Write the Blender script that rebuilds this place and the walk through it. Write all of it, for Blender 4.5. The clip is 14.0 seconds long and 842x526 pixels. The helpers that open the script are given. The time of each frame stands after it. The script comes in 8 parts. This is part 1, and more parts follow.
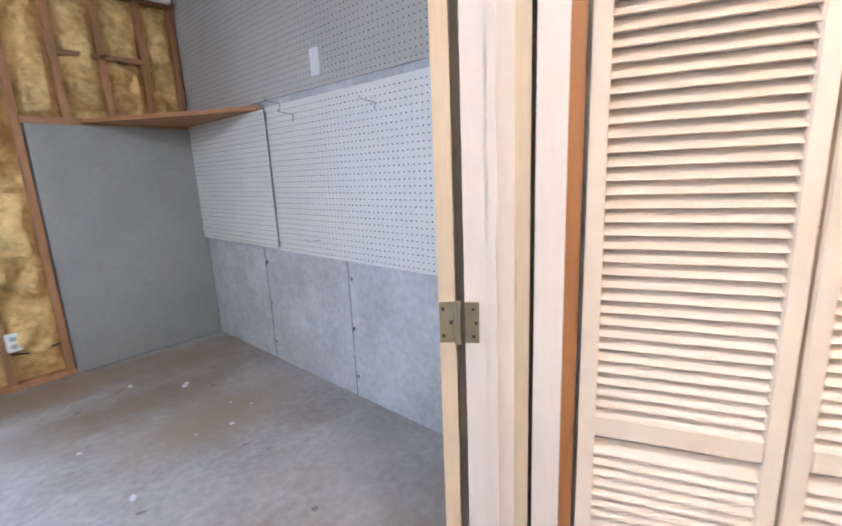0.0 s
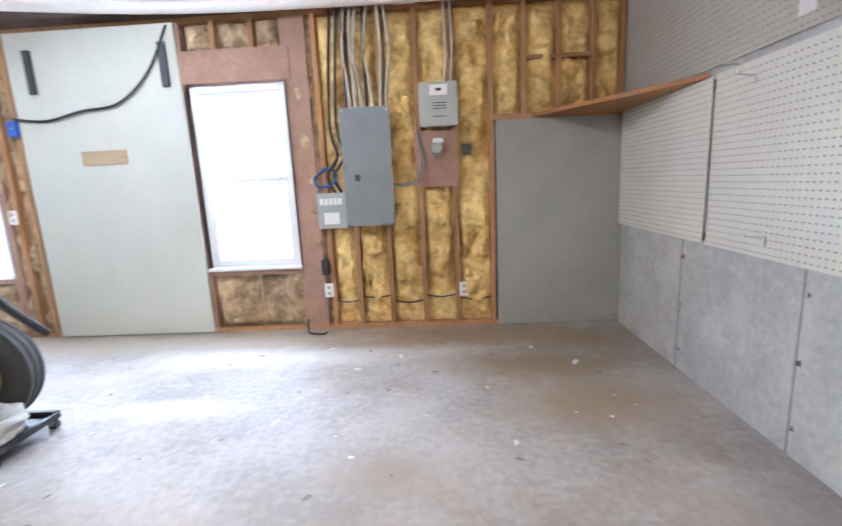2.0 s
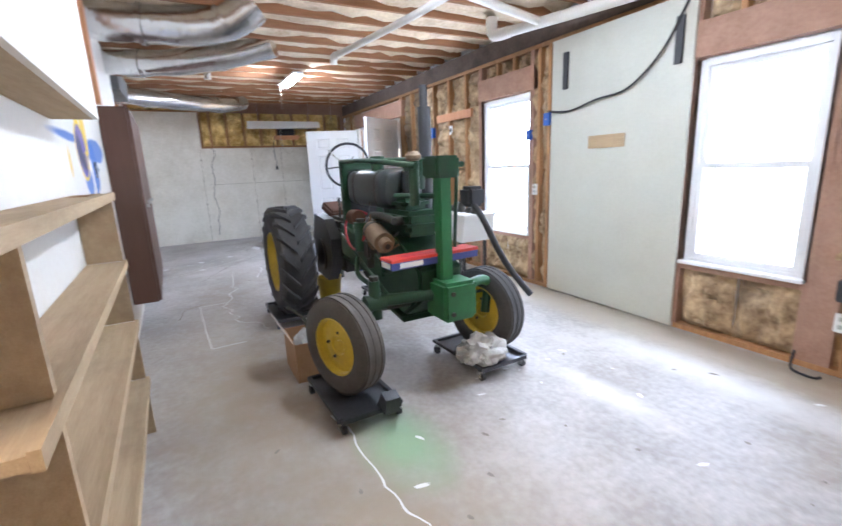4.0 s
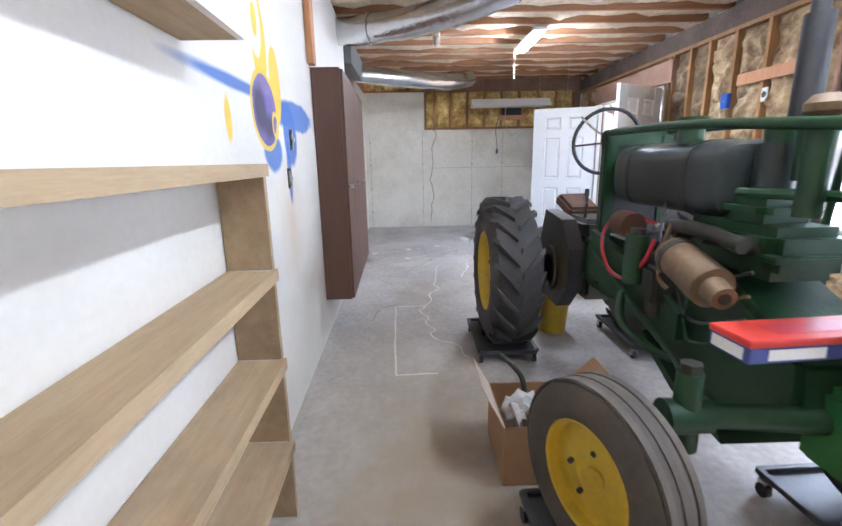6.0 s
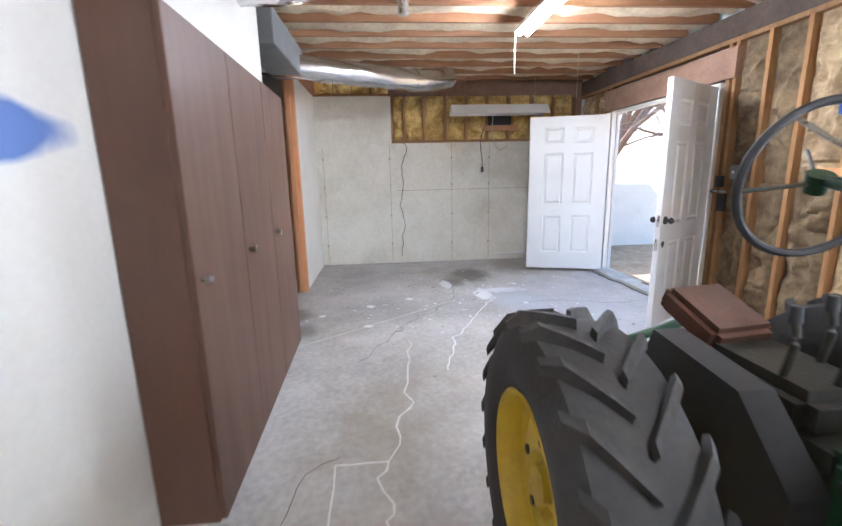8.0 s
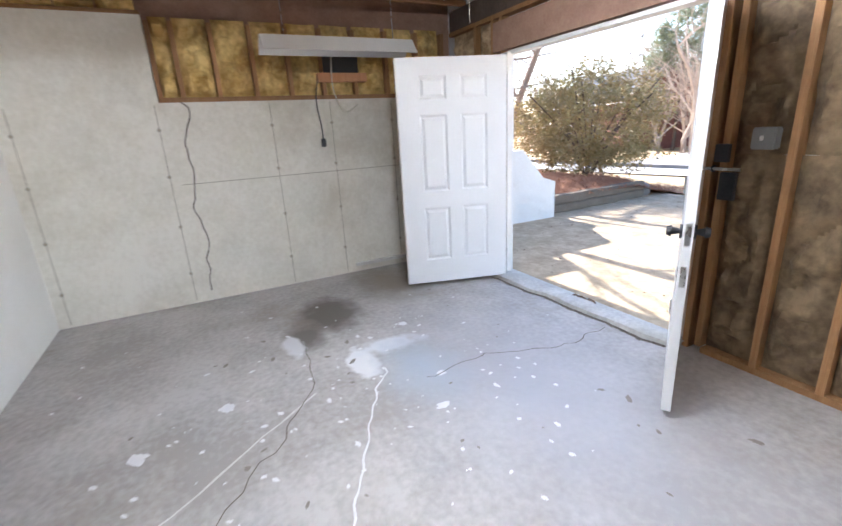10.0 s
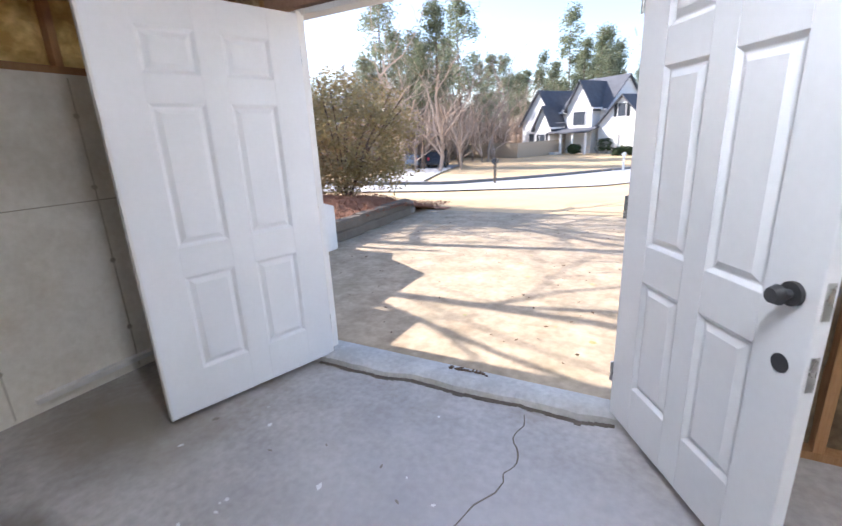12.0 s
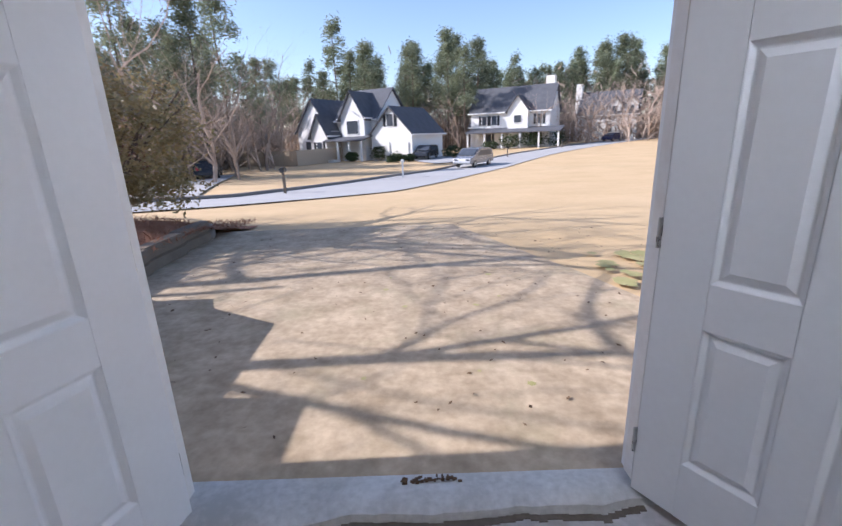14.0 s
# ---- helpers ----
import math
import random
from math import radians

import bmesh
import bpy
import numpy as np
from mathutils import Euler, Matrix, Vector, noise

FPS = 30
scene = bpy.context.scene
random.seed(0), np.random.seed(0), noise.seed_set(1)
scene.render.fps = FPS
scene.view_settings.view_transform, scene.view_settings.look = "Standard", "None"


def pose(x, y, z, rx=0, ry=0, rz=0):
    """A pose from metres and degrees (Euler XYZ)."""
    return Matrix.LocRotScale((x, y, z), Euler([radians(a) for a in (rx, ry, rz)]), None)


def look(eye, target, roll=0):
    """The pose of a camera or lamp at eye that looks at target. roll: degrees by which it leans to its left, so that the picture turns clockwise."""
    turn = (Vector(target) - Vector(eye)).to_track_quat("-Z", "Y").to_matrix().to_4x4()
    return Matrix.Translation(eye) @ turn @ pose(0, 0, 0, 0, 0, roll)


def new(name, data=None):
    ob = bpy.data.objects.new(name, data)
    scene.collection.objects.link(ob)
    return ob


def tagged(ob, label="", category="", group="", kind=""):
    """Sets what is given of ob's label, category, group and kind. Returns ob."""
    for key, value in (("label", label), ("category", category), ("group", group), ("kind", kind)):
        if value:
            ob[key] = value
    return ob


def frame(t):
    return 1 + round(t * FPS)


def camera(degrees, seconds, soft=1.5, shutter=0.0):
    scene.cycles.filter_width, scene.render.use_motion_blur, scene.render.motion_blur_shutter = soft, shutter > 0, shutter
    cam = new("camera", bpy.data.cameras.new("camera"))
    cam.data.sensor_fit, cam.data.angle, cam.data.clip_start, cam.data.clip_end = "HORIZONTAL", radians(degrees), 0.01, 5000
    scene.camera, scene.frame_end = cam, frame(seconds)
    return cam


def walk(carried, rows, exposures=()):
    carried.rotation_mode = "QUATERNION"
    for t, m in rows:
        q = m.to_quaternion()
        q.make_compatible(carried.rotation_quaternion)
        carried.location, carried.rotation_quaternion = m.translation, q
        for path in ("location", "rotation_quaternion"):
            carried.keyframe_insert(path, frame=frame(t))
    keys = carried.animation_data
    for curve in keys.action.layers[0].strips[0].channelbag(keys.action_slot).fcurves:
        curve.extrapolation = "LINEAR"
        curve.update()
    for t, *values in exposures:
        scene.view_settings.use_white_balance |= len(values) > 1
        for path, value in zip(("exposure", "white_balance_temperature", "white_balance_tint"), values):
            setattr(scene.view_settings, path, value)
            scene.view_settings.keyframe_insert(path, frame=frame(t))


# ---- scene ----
cam = camera(88.4, 14.0, shutter=0.3)
PATH = [
    (0, (1.162, 2.511, 1.229), (2.615, 3.82, 0.81), -2.5),
    (0.5, (1.228, 2.565, 1.239), (2.403, 4.124, 0.803), -3.7),
    (1, (1.272, 2.65, 1.277), (2.082, 4.426, 0.844), -3.4),
    (1.5, (1.262, 2.633, 1.234), (1.617, 4.559, 0.827), -3.0),
    (2, (1.187, 2.619, 1.169), (1.083, 4.582, 0.804), -2.7),
    (2.5, (1.263, 2.615, 1.193), (0.661, 4.484, 0.809), -2.3),
    (2.7, (1.322, 2.584, 1.225), (0.521, 4.374, 0.834), -2.4),
    (3, (1.361, 2.664, 1.271), (0.268, 4.284, 0.841), -2.5),
    (3.5, (1.266, 2.72, 1.297), (-0.203, 4.013, 0.884), -2.3),
    (4, (1.197, 2.77, 1.33), (-0.529, 3.682, 0.892), -2.3),
    (4.2, (1.162, 2.81, 1.352), (-0.632, 3.574, 0.909), -2.0),
    (6.3, (-0.161, 2.906, 1.262), (-2.108, 2.919, 0.804), -0.9),
    (6.5, (-0.284, 2.897, 1.287), (-2.232, 2.918, 0.833), -0.5),
    (7, (-0.717, 2.887, 1.296), (-2.671, 2.947, 0.875), -0.6),
    (7.2, (-0.887, 2.902, 1.308), (-2.845, 2.974, 0.904), -0.6),
    (9.3, (-3.29, 3.223, 1.538), (-5.14, 3.732, 0.973), -3.2),
    (9.5, (-3.492, 3.241, 1.528), (-5.31, 3.845, 0.952), -3.1),
    (10, (-3.959, 3.36, 1.479), (-5.678, 4.198, 0.892), -3.3),
    (10.5, (-4.415, 3.494, 1.448), (-5.981, 4.585, 0.85), -3.1),
    (11, (-4.805, 3.625, 1.429), (-6.201, 4.928, 0.833), -3.1),
    (11.5, (-5.128, 3.823, 1.4), (-6.343, 5.304, 0.826), -3.4),
    (12, (-5.507, 3.929, 1.396), (-6.433, 5.612, 0.839), -2.7),
    (12.5, (-5.781, 4.101, 1.411), (-6.514, 5.876, 0.853), -2.9),
    (13, (-6.0, 4.32, 1.389), (-6.509, 6.174, 0.837), -2.9),
    (13.5, (-6.197, 4.529, 1.39), (-6.445, 6.435, 0.838), -2.5),
    (14, (-6.395, 4.612, 1.397), (-6.403, 6.531, 0.834), -2.1),
]
walk(cam, [(t, look(eye, target, roll)) for t, eye, target, roll in PATH],
     [(0, 2.1, 4950, 14), (1.5, 2.25, 5150, 14), (2.5, 2.1, 5700, 16), (3.5, 2.05, 5600, 15), (7.0, 2.1, 5800, 15), (9.5, 2.2, 6000, 14), (11.0, 1.85, 6000, 15), (12.0, 1.65, 6000, 17), (13.0, 1.2, 5950, 18), (14.0, 0.75, 5800, 19)])

# ---------------------------------------------------------------- light
world = bpy.data.worlds.new("world")
scene.world = world
world.use_nodes = True
wn, wl = world.node_tree.nodes, world.node_tree.links
sky = wn.new("ShaderNodeTexSky")
sky.sky_type, sky.sun_disc = 'NISHITA', False
SUN_DIR = Vector((0.84, 0.025, -0.56)).normalized()   # the way the light travels
sky.sun_elevation = math.asin(-SUN_DIR.z)
sky.sun_rotation = math.atan2(-SUN_DIR.x, -SUN_DIR.y)
wn["Background"].inputs[1].default_value = 0.13
wl.new(sky.outputs[0], wn["Background"].inputs[0])
sun_data = bpy.data.lights.new("sun", 'SUN')
sun_data.energy, sun_data.angle, sun_data.color = 4.2, radians(0.5), (1.0, 0.93, 0.82)
sun = new("sun", sun_data)
sun.matrix_world = look((-20, 8, 15), Vector((-20, 8, 15)) + SUN_DIR)


def window_light(name, x0, x1, z0, z1, y, watts):
    d = bpy.data.lights.new(name, 'AREA')
    d.shape, d.size, d.size_y, d.energy, d.color = 'RECTANGLE', x1 - x0, z1 - z0, watts, (0.86, 0.93, 1.0)
    ob = new(name, d)
    c = ((x0 + x1) / 2, y, (z0 + z1) / 2)
    ob.matrix_world = look(c, (c[0], c[1] - 1, c[2]))
    return ob


window_light("window_light_1", -0.85, 0.15, 0.4, 2.1, 6.26, 17)
window_light("window_light_2", -3.4, -2.3, 0.4, 2.15, 6.26, 27)


# ---------------------------------------------------------------- materials
def lin(c):
    return (*[(v / 12.92 if v <= 0.04045 else ((v + 0.055) / 1.055) ** 2.4) for v in c], 1)


def mat(name, a, b=None, rough=0.7, metal=0.0, scale=6.0, fine=60.0, bump=0.15, stain=None, stain_amt=0.0, stretch=(1, 1, 1), spread=(0.35, 0.65), vary=0.0, spec=0.5):
    """Colours a and b (linear) mixed by noise at two scales, with stains and fine relief."""
    m = bpy.data.materials.new(name)
    m.use_nodes = True
    n, l = m.node_tree.nodes, m.node_tree.links
    p = n["Principled BSDF"]
    b = b or tuple(v * 0.8 for v in a)
    co = n.new("ShaderNodeTexCoord")
    mp = n.new("ShaderNodeMapping")
    mp.inputs["Scale"].default_value = stretch
    l.new(co.outputs["Object"], mp.inputs[0])
    n1 = n.new("ShaderNodeTexNoise")
    n1.inputs["Scale"].default_value, n1.inputs["Detail"].default_value, n1.inputs["Roughness"].default_value = scale, 6, 0.62
    n2 = n.new("ShaderNodeTexNoise")
    n2.inputs["Scale"].default_value, n2.inputs["Detail"].default_value = fine, 4
    l.new(mp.outputs[0], n1.inputs[0])
    l.new(mp.outputs[0], n2.inputs[0])
    mx = n.new("ShaderNodeMix")
    mx.data_type = 'RGBA'
    ramp = n.new("ShaderNodeMapRange")
    ramp.inputs[1].default_value, ramp.inputs[2].default_value = spread
    add = n.new("ShaderNodeMath")
    add.operation = 'MULTIPLY_ADD'
    add.inputs[1].default_value = 0.35
    l.new(n2.outputs[0], add.inputs[0])
    sub = n.new("ShaderNodeMath")
    sub.operation = 'MULTIPLY'
    sub.inputs[1].default_value = 0.65
    l.new(n1.outputs[0], sub.inputs[0])
    l.new(sub.outputs[0], add.inputs[2])
    l.new(add.outputs[0], ramp.inputs[0])
    l.new(ramp.outputs[0], mx.inputs[0])
    mx.inputs[6].default_value, mx.inputs[7].default_value = (*a, 1), (*b, 1)
    out = mx.outputs[2]
    if stain:
        n3 = n.new("ShaderNodeTexNoise")
        n3.inputs["Scale"].default_value, n3.inputs["Detail"].default_value, n3.inputs["Roughness"].default_value = scale * 0.4, 8, 0.7
        l.new(co.outputs["Object"], n3.inputs[0])
        r3 = n.new("ShaderNodeMapRange")
        r3.inputs[1].default_value, r3.inputs[2].default_value, r3.inputs[4].default_value = 0.52, 0.72, stain_amt
        l.new(n3.outputs[0], r3.inputs[0])
        m3 = n.new("ShaderNodeMix")
        m3.data_type = 'RGBA'
        l.new(r3.outputs[0], m3.inputs[0])
        l.new(out, m3.inputs[6])
        m3.inputs[7].default_value = (*stain, 1)
        out = m3.outputs[2]
    if vary:
        oi = n.new("ShaderNodeObjectInfo")
        rv = n.new("ShaderNodeMapRange")
        rv.inputs[3].default_value, rv.inputs[4].default_value = 1 - vary, 1 + vary
        l.new(oi.outputs["Random"], rv.inputs[0])
        hs = n.new("ShaderNodeHueSaturation")
        l.new(rv.outputs[0], hs.inputs["Value"])
        l.new(out, hs.inputs["Color"])
        out = hs.outputs[0]
    l.new(out, p.inputs["Base Color"])
    rr = n.new("ShaderNodeMapRange")
    rr.inputs[3].default_value, rr.inputs[4].default_value = max(0.03, rough - 0.12), min(1, rough + 0.12)
    l.new(n1.outputs[0], rr.inputs[0])
    l.new(rr.outputs[0], p.inputs["Roughness"])
    p.inputs["Metallic"].default_value = metal
    p.inputs["Specular IOR Level"].default_value = spec
    if bump:
        bp = n.new("ShaderNodeBump")
        bp.inputs["Strength"].default_value, bp.inputs["Distance"].default_value = bump, 0.02
        l.new(add.outputs[0], bp.inputs["Height"])
        l.new(bp.outputs[0], p.inputs["Normal"])
    return m


CONC_FLOOR = mat("concrete_floor", (0.49, 0.465, 0.445), (0.33, 0.305, 0.285), 0.6, scale=1.4, fine=26, bump=0.1, stain=(0.25, 0.20, 0.14), stain_amt=0.9, spread=(0.40, 0.60))
CONC_WALL = mat("poured_concrete", (0.60, 0.59, 0.565), (0.43, 0.42, 0.40), 0.85, scale=2.6, fine=34, bump=0.35, stain=(0.33, 0.31, 0.27), stain_amt=0.65, spread=(0.40, 0.60))
CONC_WHITE = mat("whitewashed_concrete", (0.80, 0.765, 0.68), (0.68, 0.64, 0.545), 0.85, scale=1.6, fine=30, bump=0.3, stain=(0.42, 0.36, 0.26), stain_amt=0.6, spread=(0.4, 0.6))
CONC_DARK = mat("crack_dirt", (0.10, 0.08, 0.06), (0.16, 0.13, 0.1), 0.95, scale=9)
DRIVE = mat("driveway_concrete", (0.54, 0.42, 0.285), (0.29, 0.215, 0.135), 0.9, scale=3.5, fine=16, bump=0.5, stain=(0.26, 0.23, 0.13), stain_amt=0.6)
DRYWALL = mat("white_drywall", (0.80, 0.775, 0.72), (0.74, 0.71, 0.65), 0.85, scale=1.2, fine=50, bump=0.06, stain=(0.62, 0.57, 0.5), stain_amt=0.5)
BOARD = mat("grey_foam_board", (0.56, 0.56, 0.49), (0.50, 0.50, 0.43), 0.8, scale=1.5, fine=50, bump=0.05, stain=(0.42, 0.4, 0.33), stain_amt=0.3)
CEMENT_BOARD = mat("cement_board", (0.36, 0.36, 0.33), (0.30, 0.30, 0.27), 0.85, scale=1.8, fine=40, bump=0.1, stain=(0.25, 0.23, 0.2), stain_amt=0.4)
STUD = mat("pine_stud", (0.42, 0.23, 0.10), (0.31, 0.155, 0.06), 0.75, scale=4, fine=30, bump=0.12, stretch=(8, 8, 0.6), stain=(0.16, 0.09, 0.05), stain_amt=0.5, vary=0.18)
OSB = mat("osb_pink_brown", (0.40, 0.245, 0.17), (0.29, 0.165, 0.11), 0.8, scale=7, fine=50, bump=0.1, stain=(0.2, 0.11, 0.08), stain_amt=0.4)
STUD_NEW = mat("new_pine_stud", (0.60, 0.30, 0.14), (0.50, 0.225, 0.10), 0.65, scale=4, fine=30, bump=0.1, stretch=(8, 8, 0.5), vary=0.1)
SHELF_WOOD = mat("shelf_pine", (0.47, 0.35, 0.21), (0.36, 0.255, 0.145), 0.75, scale=3, fine=30, bump=0.12, stretch=(0.7, 8, 8), stain=(0.20, 0.145, 0.09), stain_amt=0.6)
INSUL = mat("yellow_fibreglass", (0.88, 0.66, 0.26), (0.52, 0.32, 0.09), 0.95, scale=5, fine=22, bump=0.8, stain=(0.13, 0.085, 0.045), stain_amt=0.7, spread=(0.40, 0.60))
INSUL_OLD = mat("dusty_fibreglass", (0.58, 0.43, 0.25), (0.26, 0.17, 0.09), 0.95, scale=5, fine=22, bump=0.8, stain=(0.10, 0.07, 0.05), stain_amt=0.8, spread=(0.40, 0.6))
INSUL_DARK = mat("dark_fibreglass", (0.27, 0.19, 0.105), (0.12, 0.08, 0.045), 0.95, scale=4, fine=22, bump=0.8, stain=(0.06, 0.045, 0.03), stain_amt=0.8, spread=(0.40, 0.6))
INSUL_CEIL = mat("ceiling_fibreglass", (0.80, 0.68, 0.50), (0.52, 0.40, 0.26), 0.95, scale=4, fine=30, bump=0.7, stain=(0.22, 0.16, 0.12), stain_amt=0.6)
JOIST = mat("joist_wood", (0.40, 0.20, 0.10), (0.29, 0.135, 0.06), 0.8, scale=4, fine=30, bump=0.1, stretch=(8, 0.6, 8), vary=0.15)
FOIL = mat("duct_foil", (0.72, 0.72, 0.72), (0.6, 0.6, 0.6), 0.22, 1.0, scale=9, fine=25, bump=0.5)
WHITE_PAINT = mat("white_gloss_paint", (0.80, 0.80, 0.80), (0.76, 0.76, 0.755), 0.35, scale=2, fine=40, bump=0.02)
WHITE_TRIM = mat("white_trim", (0.79, 0.78, 0.75), (0.72, 0.70, 0.66), 0.5, scale=3, fine=40, bump=0.05, stain=(0.45, 0.38, 0.3), stain_amt=0.3)
VINYL = mat("vinyl_window", (0.80, 0.80, 0.80), (0.76, 0.76, 0.76), 0.4, bump=0)
PVC = mat("white_pvc", (0.74, 0.72, 0.67), (0.66, 0.63, 0.57), 0.4, scale=3, bump=0.02)
JAMB = mat("raw_pine_jamb", (0.66, 0.53, 0.36), (0.58, 0.45, 0.29), 0.55, scale=3, fine=30, bump=0.05, stretch=(8, 8, 0.5))
JAMB_WHITE = mat("cream_casing", (0.72, 0.63, 0.54), (0.67, 0.58, 0.49), 0.5, scale=2, fine=40, bump=0.05, stretch=(6, 6, 0.5))
LOUVER = mat("cream_louver_paint", (0.73, 0.60, 0.45), (0.68, 0.55, 0.40), 0.45, scale=3, fine=40, bump=0.04)
ORANGE_WOOD = mat("stained_edge", (0.42, 0.19, 0.06), (0.35, 0.15, 0.04), 0.5, scale=4, stretch=(8, 8, 0.6))
BROWN_CAB = mat("brown_laminate", (0.115, 0.055, 0.034), (0.095, 0.045, 0.027), 0.5, scale=2, fine=30, bump=0.04, stretch=(5, 5, 0.6))
MAHOGANY = mat("mahogany", (0.10, 0.035, 0.018), (0.07, 0.024, 0.012), 0.4, scale=3, bump=0.05)
GREY_STEEL = mat("grey_enamel_steel", (0.21, 0.225, 0.23), (0.18, 0.19, 0.195), 0.45, scale=3, fine=50, bump=0.03)
LIGHT_STEEL = mat("pale_grey_steel", (0.40, 0.41, 0.38), (0.35, 0.36, 0.33), 0.5, scale=3, bump=0.03)
WHITE_PLASTIC = mat("white_plastic", (0.78, 0.78, 0.76), (0.72, 0.72, 0.7), 0.4, scale=3, bump=0.02)
BLACK = mat("black_plastic", (0.025, 0.025, 0.028), (0.04, 0.04, 0.042), 0.5, scale=6, bump=0.05)
BLACK_STEEL = mat("black_dolly_steel", (0.03, 0.031, 0.034), (0.055, 0.055, 0.058), 0.38, 0.3, scale=6, bump=0.05)
CHROME = mat("zinc_metal", (0.62, 0.62, 0.6), (0.5, 0.5, 0.48), 0.28, 1.0, scale=20, bump=0.02)
BRASS = mat("dull_brass", (0.42, 0.37, 0.24), (0.36, 0.31, 0.19), 0.38, 0.9, scale=20, bump=0.03)
RUBBER = mat("tyre_rubber", (0.035, 0.033, 0.032), (0.06, 0.056, 0.052), 0.75, scale=5, fine=60, bump=0.2, stain=(0.12, 0.10, 0.08), stain_amt=0.35)
RUBBER_TAN = mat("dusty_tyre_rubber", (0.10, 0.085, 0.068), (0.07, 0.06, 0.05), 0.8, scale=5, fine=60, bump=0.2)
GREEN = mat("tractor_green", (0.013, 0.062, 0.022), (0.008, 0.036, 0.013), 0.42, scale=5, fine=50, bump=0.12, stain=(0.028, 0.026, 0.02), stain_amt=0.75)
GREEN_LIGHT = mat("bright_tractor_green", (0.028, 0.16, 0.05), (0.02, 0.12, 0.037), 0.42, scale=5, fine=50, bump=0.08, stain=(0.03, 0.05, 0.03), stain_amt=0.4)
YELLOW = mat("tractor_yellow", (0.60, 0.42, 0.025), (0.50, 0.34, 0.02), 0.42, scale=5, fine=40, bump=0.05, stain=(0.2, 0.13, 0.03), stain_amt=0.4)
GREASE = mat("greasy_iron", (0.035, 0.036, 0.03), (0.06, 0.055, 0.04), 0.5, 0.3, scale=8, bump=0.25)
TANK_BLACK = mat("black_tank_paint", (0.02, 0.026, 0.026), (0.035, 0.042, 0.04), 0.32, scale=4, bump=0.06, stain=(0.06, 0.055, 0.045), stain_amt=0.5)
TAN_IRON = mat("rusty_tan_iron", (0.22, 0.15, 0.085), (0.15, 0.095, 0.05), 0.6, 0.2, scale=9, bump=0.15)
RUST = mat("rust_brown", (0.13, 0.055, 0.03), (0.09, 0.04, 0.022), 0.8, scale=9, bump=0.2)
RED_PLASTIC = mat("red_cable", (0.55, 0.03, 0.05), (0.42, 0.02, 0.04), 0.45, bump=0)
RED_BOX = mat("red_carton", (0.62, 0.05, 0.03), (0.55, 0.04, 0.03), 0.5, bump=0.02)
BLUE_BOX = mat("blue_carton", (0.06, 0.08, 0.30), (0.05, 0.07, 0.25), 0.5, bump=0.02)
BLUE = mat("blue_plastic", (0.02, 0.10, 0.42), (0.015, 0.08, 0.36), 0.4, bump=0.02)
CARD = mat("cardboard", (0.35, 0.20, 0.10), (0.29, 0.16, 0.075), 0.8, scale=5, bump=0.06)
CARD_PALE = mat("cardboard_liner", (0.48, 0.40, 0.34), (0.42, 0.34, 0.28), 0.8, scale=5, bump=0.05)
CLOTH = mat("grey_plastic_sack", (0.50, 0.49, 0.46), (0.36, 0.35, 0.33), 0.6, scale=8, bump=0.3)
WIRE_WHITE = mat("white_cable", (0.62, 0.58, 0.47), (0.5, 0.46, 0.36), 0.6, bump=0)
GLASS_DIRT = mat("paint_splash", (0.74, 0.74, 0.74), (0.66, 0.66, 0.67), 0.6, scale=12, bump=0.05)
CHALK = mat("chalk_line", (0.66, 0.65, 0.63), (0.52, 0.5, 0.47), 0.9, scale=15, bump=0)
OIL = mat("oil_stain", (0.19, 0.165, 0.135), (0.25, 0.22, 0.185), 0.6, scale=7, bump=0.02)
GREEN_CHALK = mat("green_overspray", (0.30, 0.40, 0.26), (0.37, 0.38, 0.30), 0.8, scale=6, bump=0)
LEAF_DRY = mat("dry_leaves", (0.16, 0.09, 0.04), (0.09, 0.05, 0.025), 0.9, scale=30)
BARK = mat("bark", (0.17, 0.125, 0.095), (0.10, 0.072, 0.055), 0.9, scale=6, fine=30, bump=0.3, stretch=(4, 4, 0.7))
TWIG = mat("bare_twigs", (0.44, 0.35, 0.285), (0.32, 0.245, 0.195), 0.9, scale=3, bump=0, vary=0.25)
# needle colours are lightened to stand in for distance haze
PINE = mat("pine_needles", (0.25, 0.275, 0.18), (0.16, 0.19, 0.115), 0.75, scale=0.6, fine=4, bump=0, vary=0.3)
def lit_through(m, share):
    """Thin leaves and needles that let some light through."""
    n, l = m.node_tree.nodes, m.node_tree.links
    p = n["Principled BSDF"]
    tr = n.new("ShaderNodeBsdfTranslucent")
    l.new(p.inputs["Base Color"].links[0].from_socket, tr.inputs[0])
    ms = n.new("ShaderNodeMixShader")
    ms.inputs[0].default_value = share
    l.new(p.outputs[0], ms.inputs[1])
    l.new(tr.outputs[0], ms.inputs[2])
    l.new(ms.outputs[0], n["Material Output"].inputs[0])


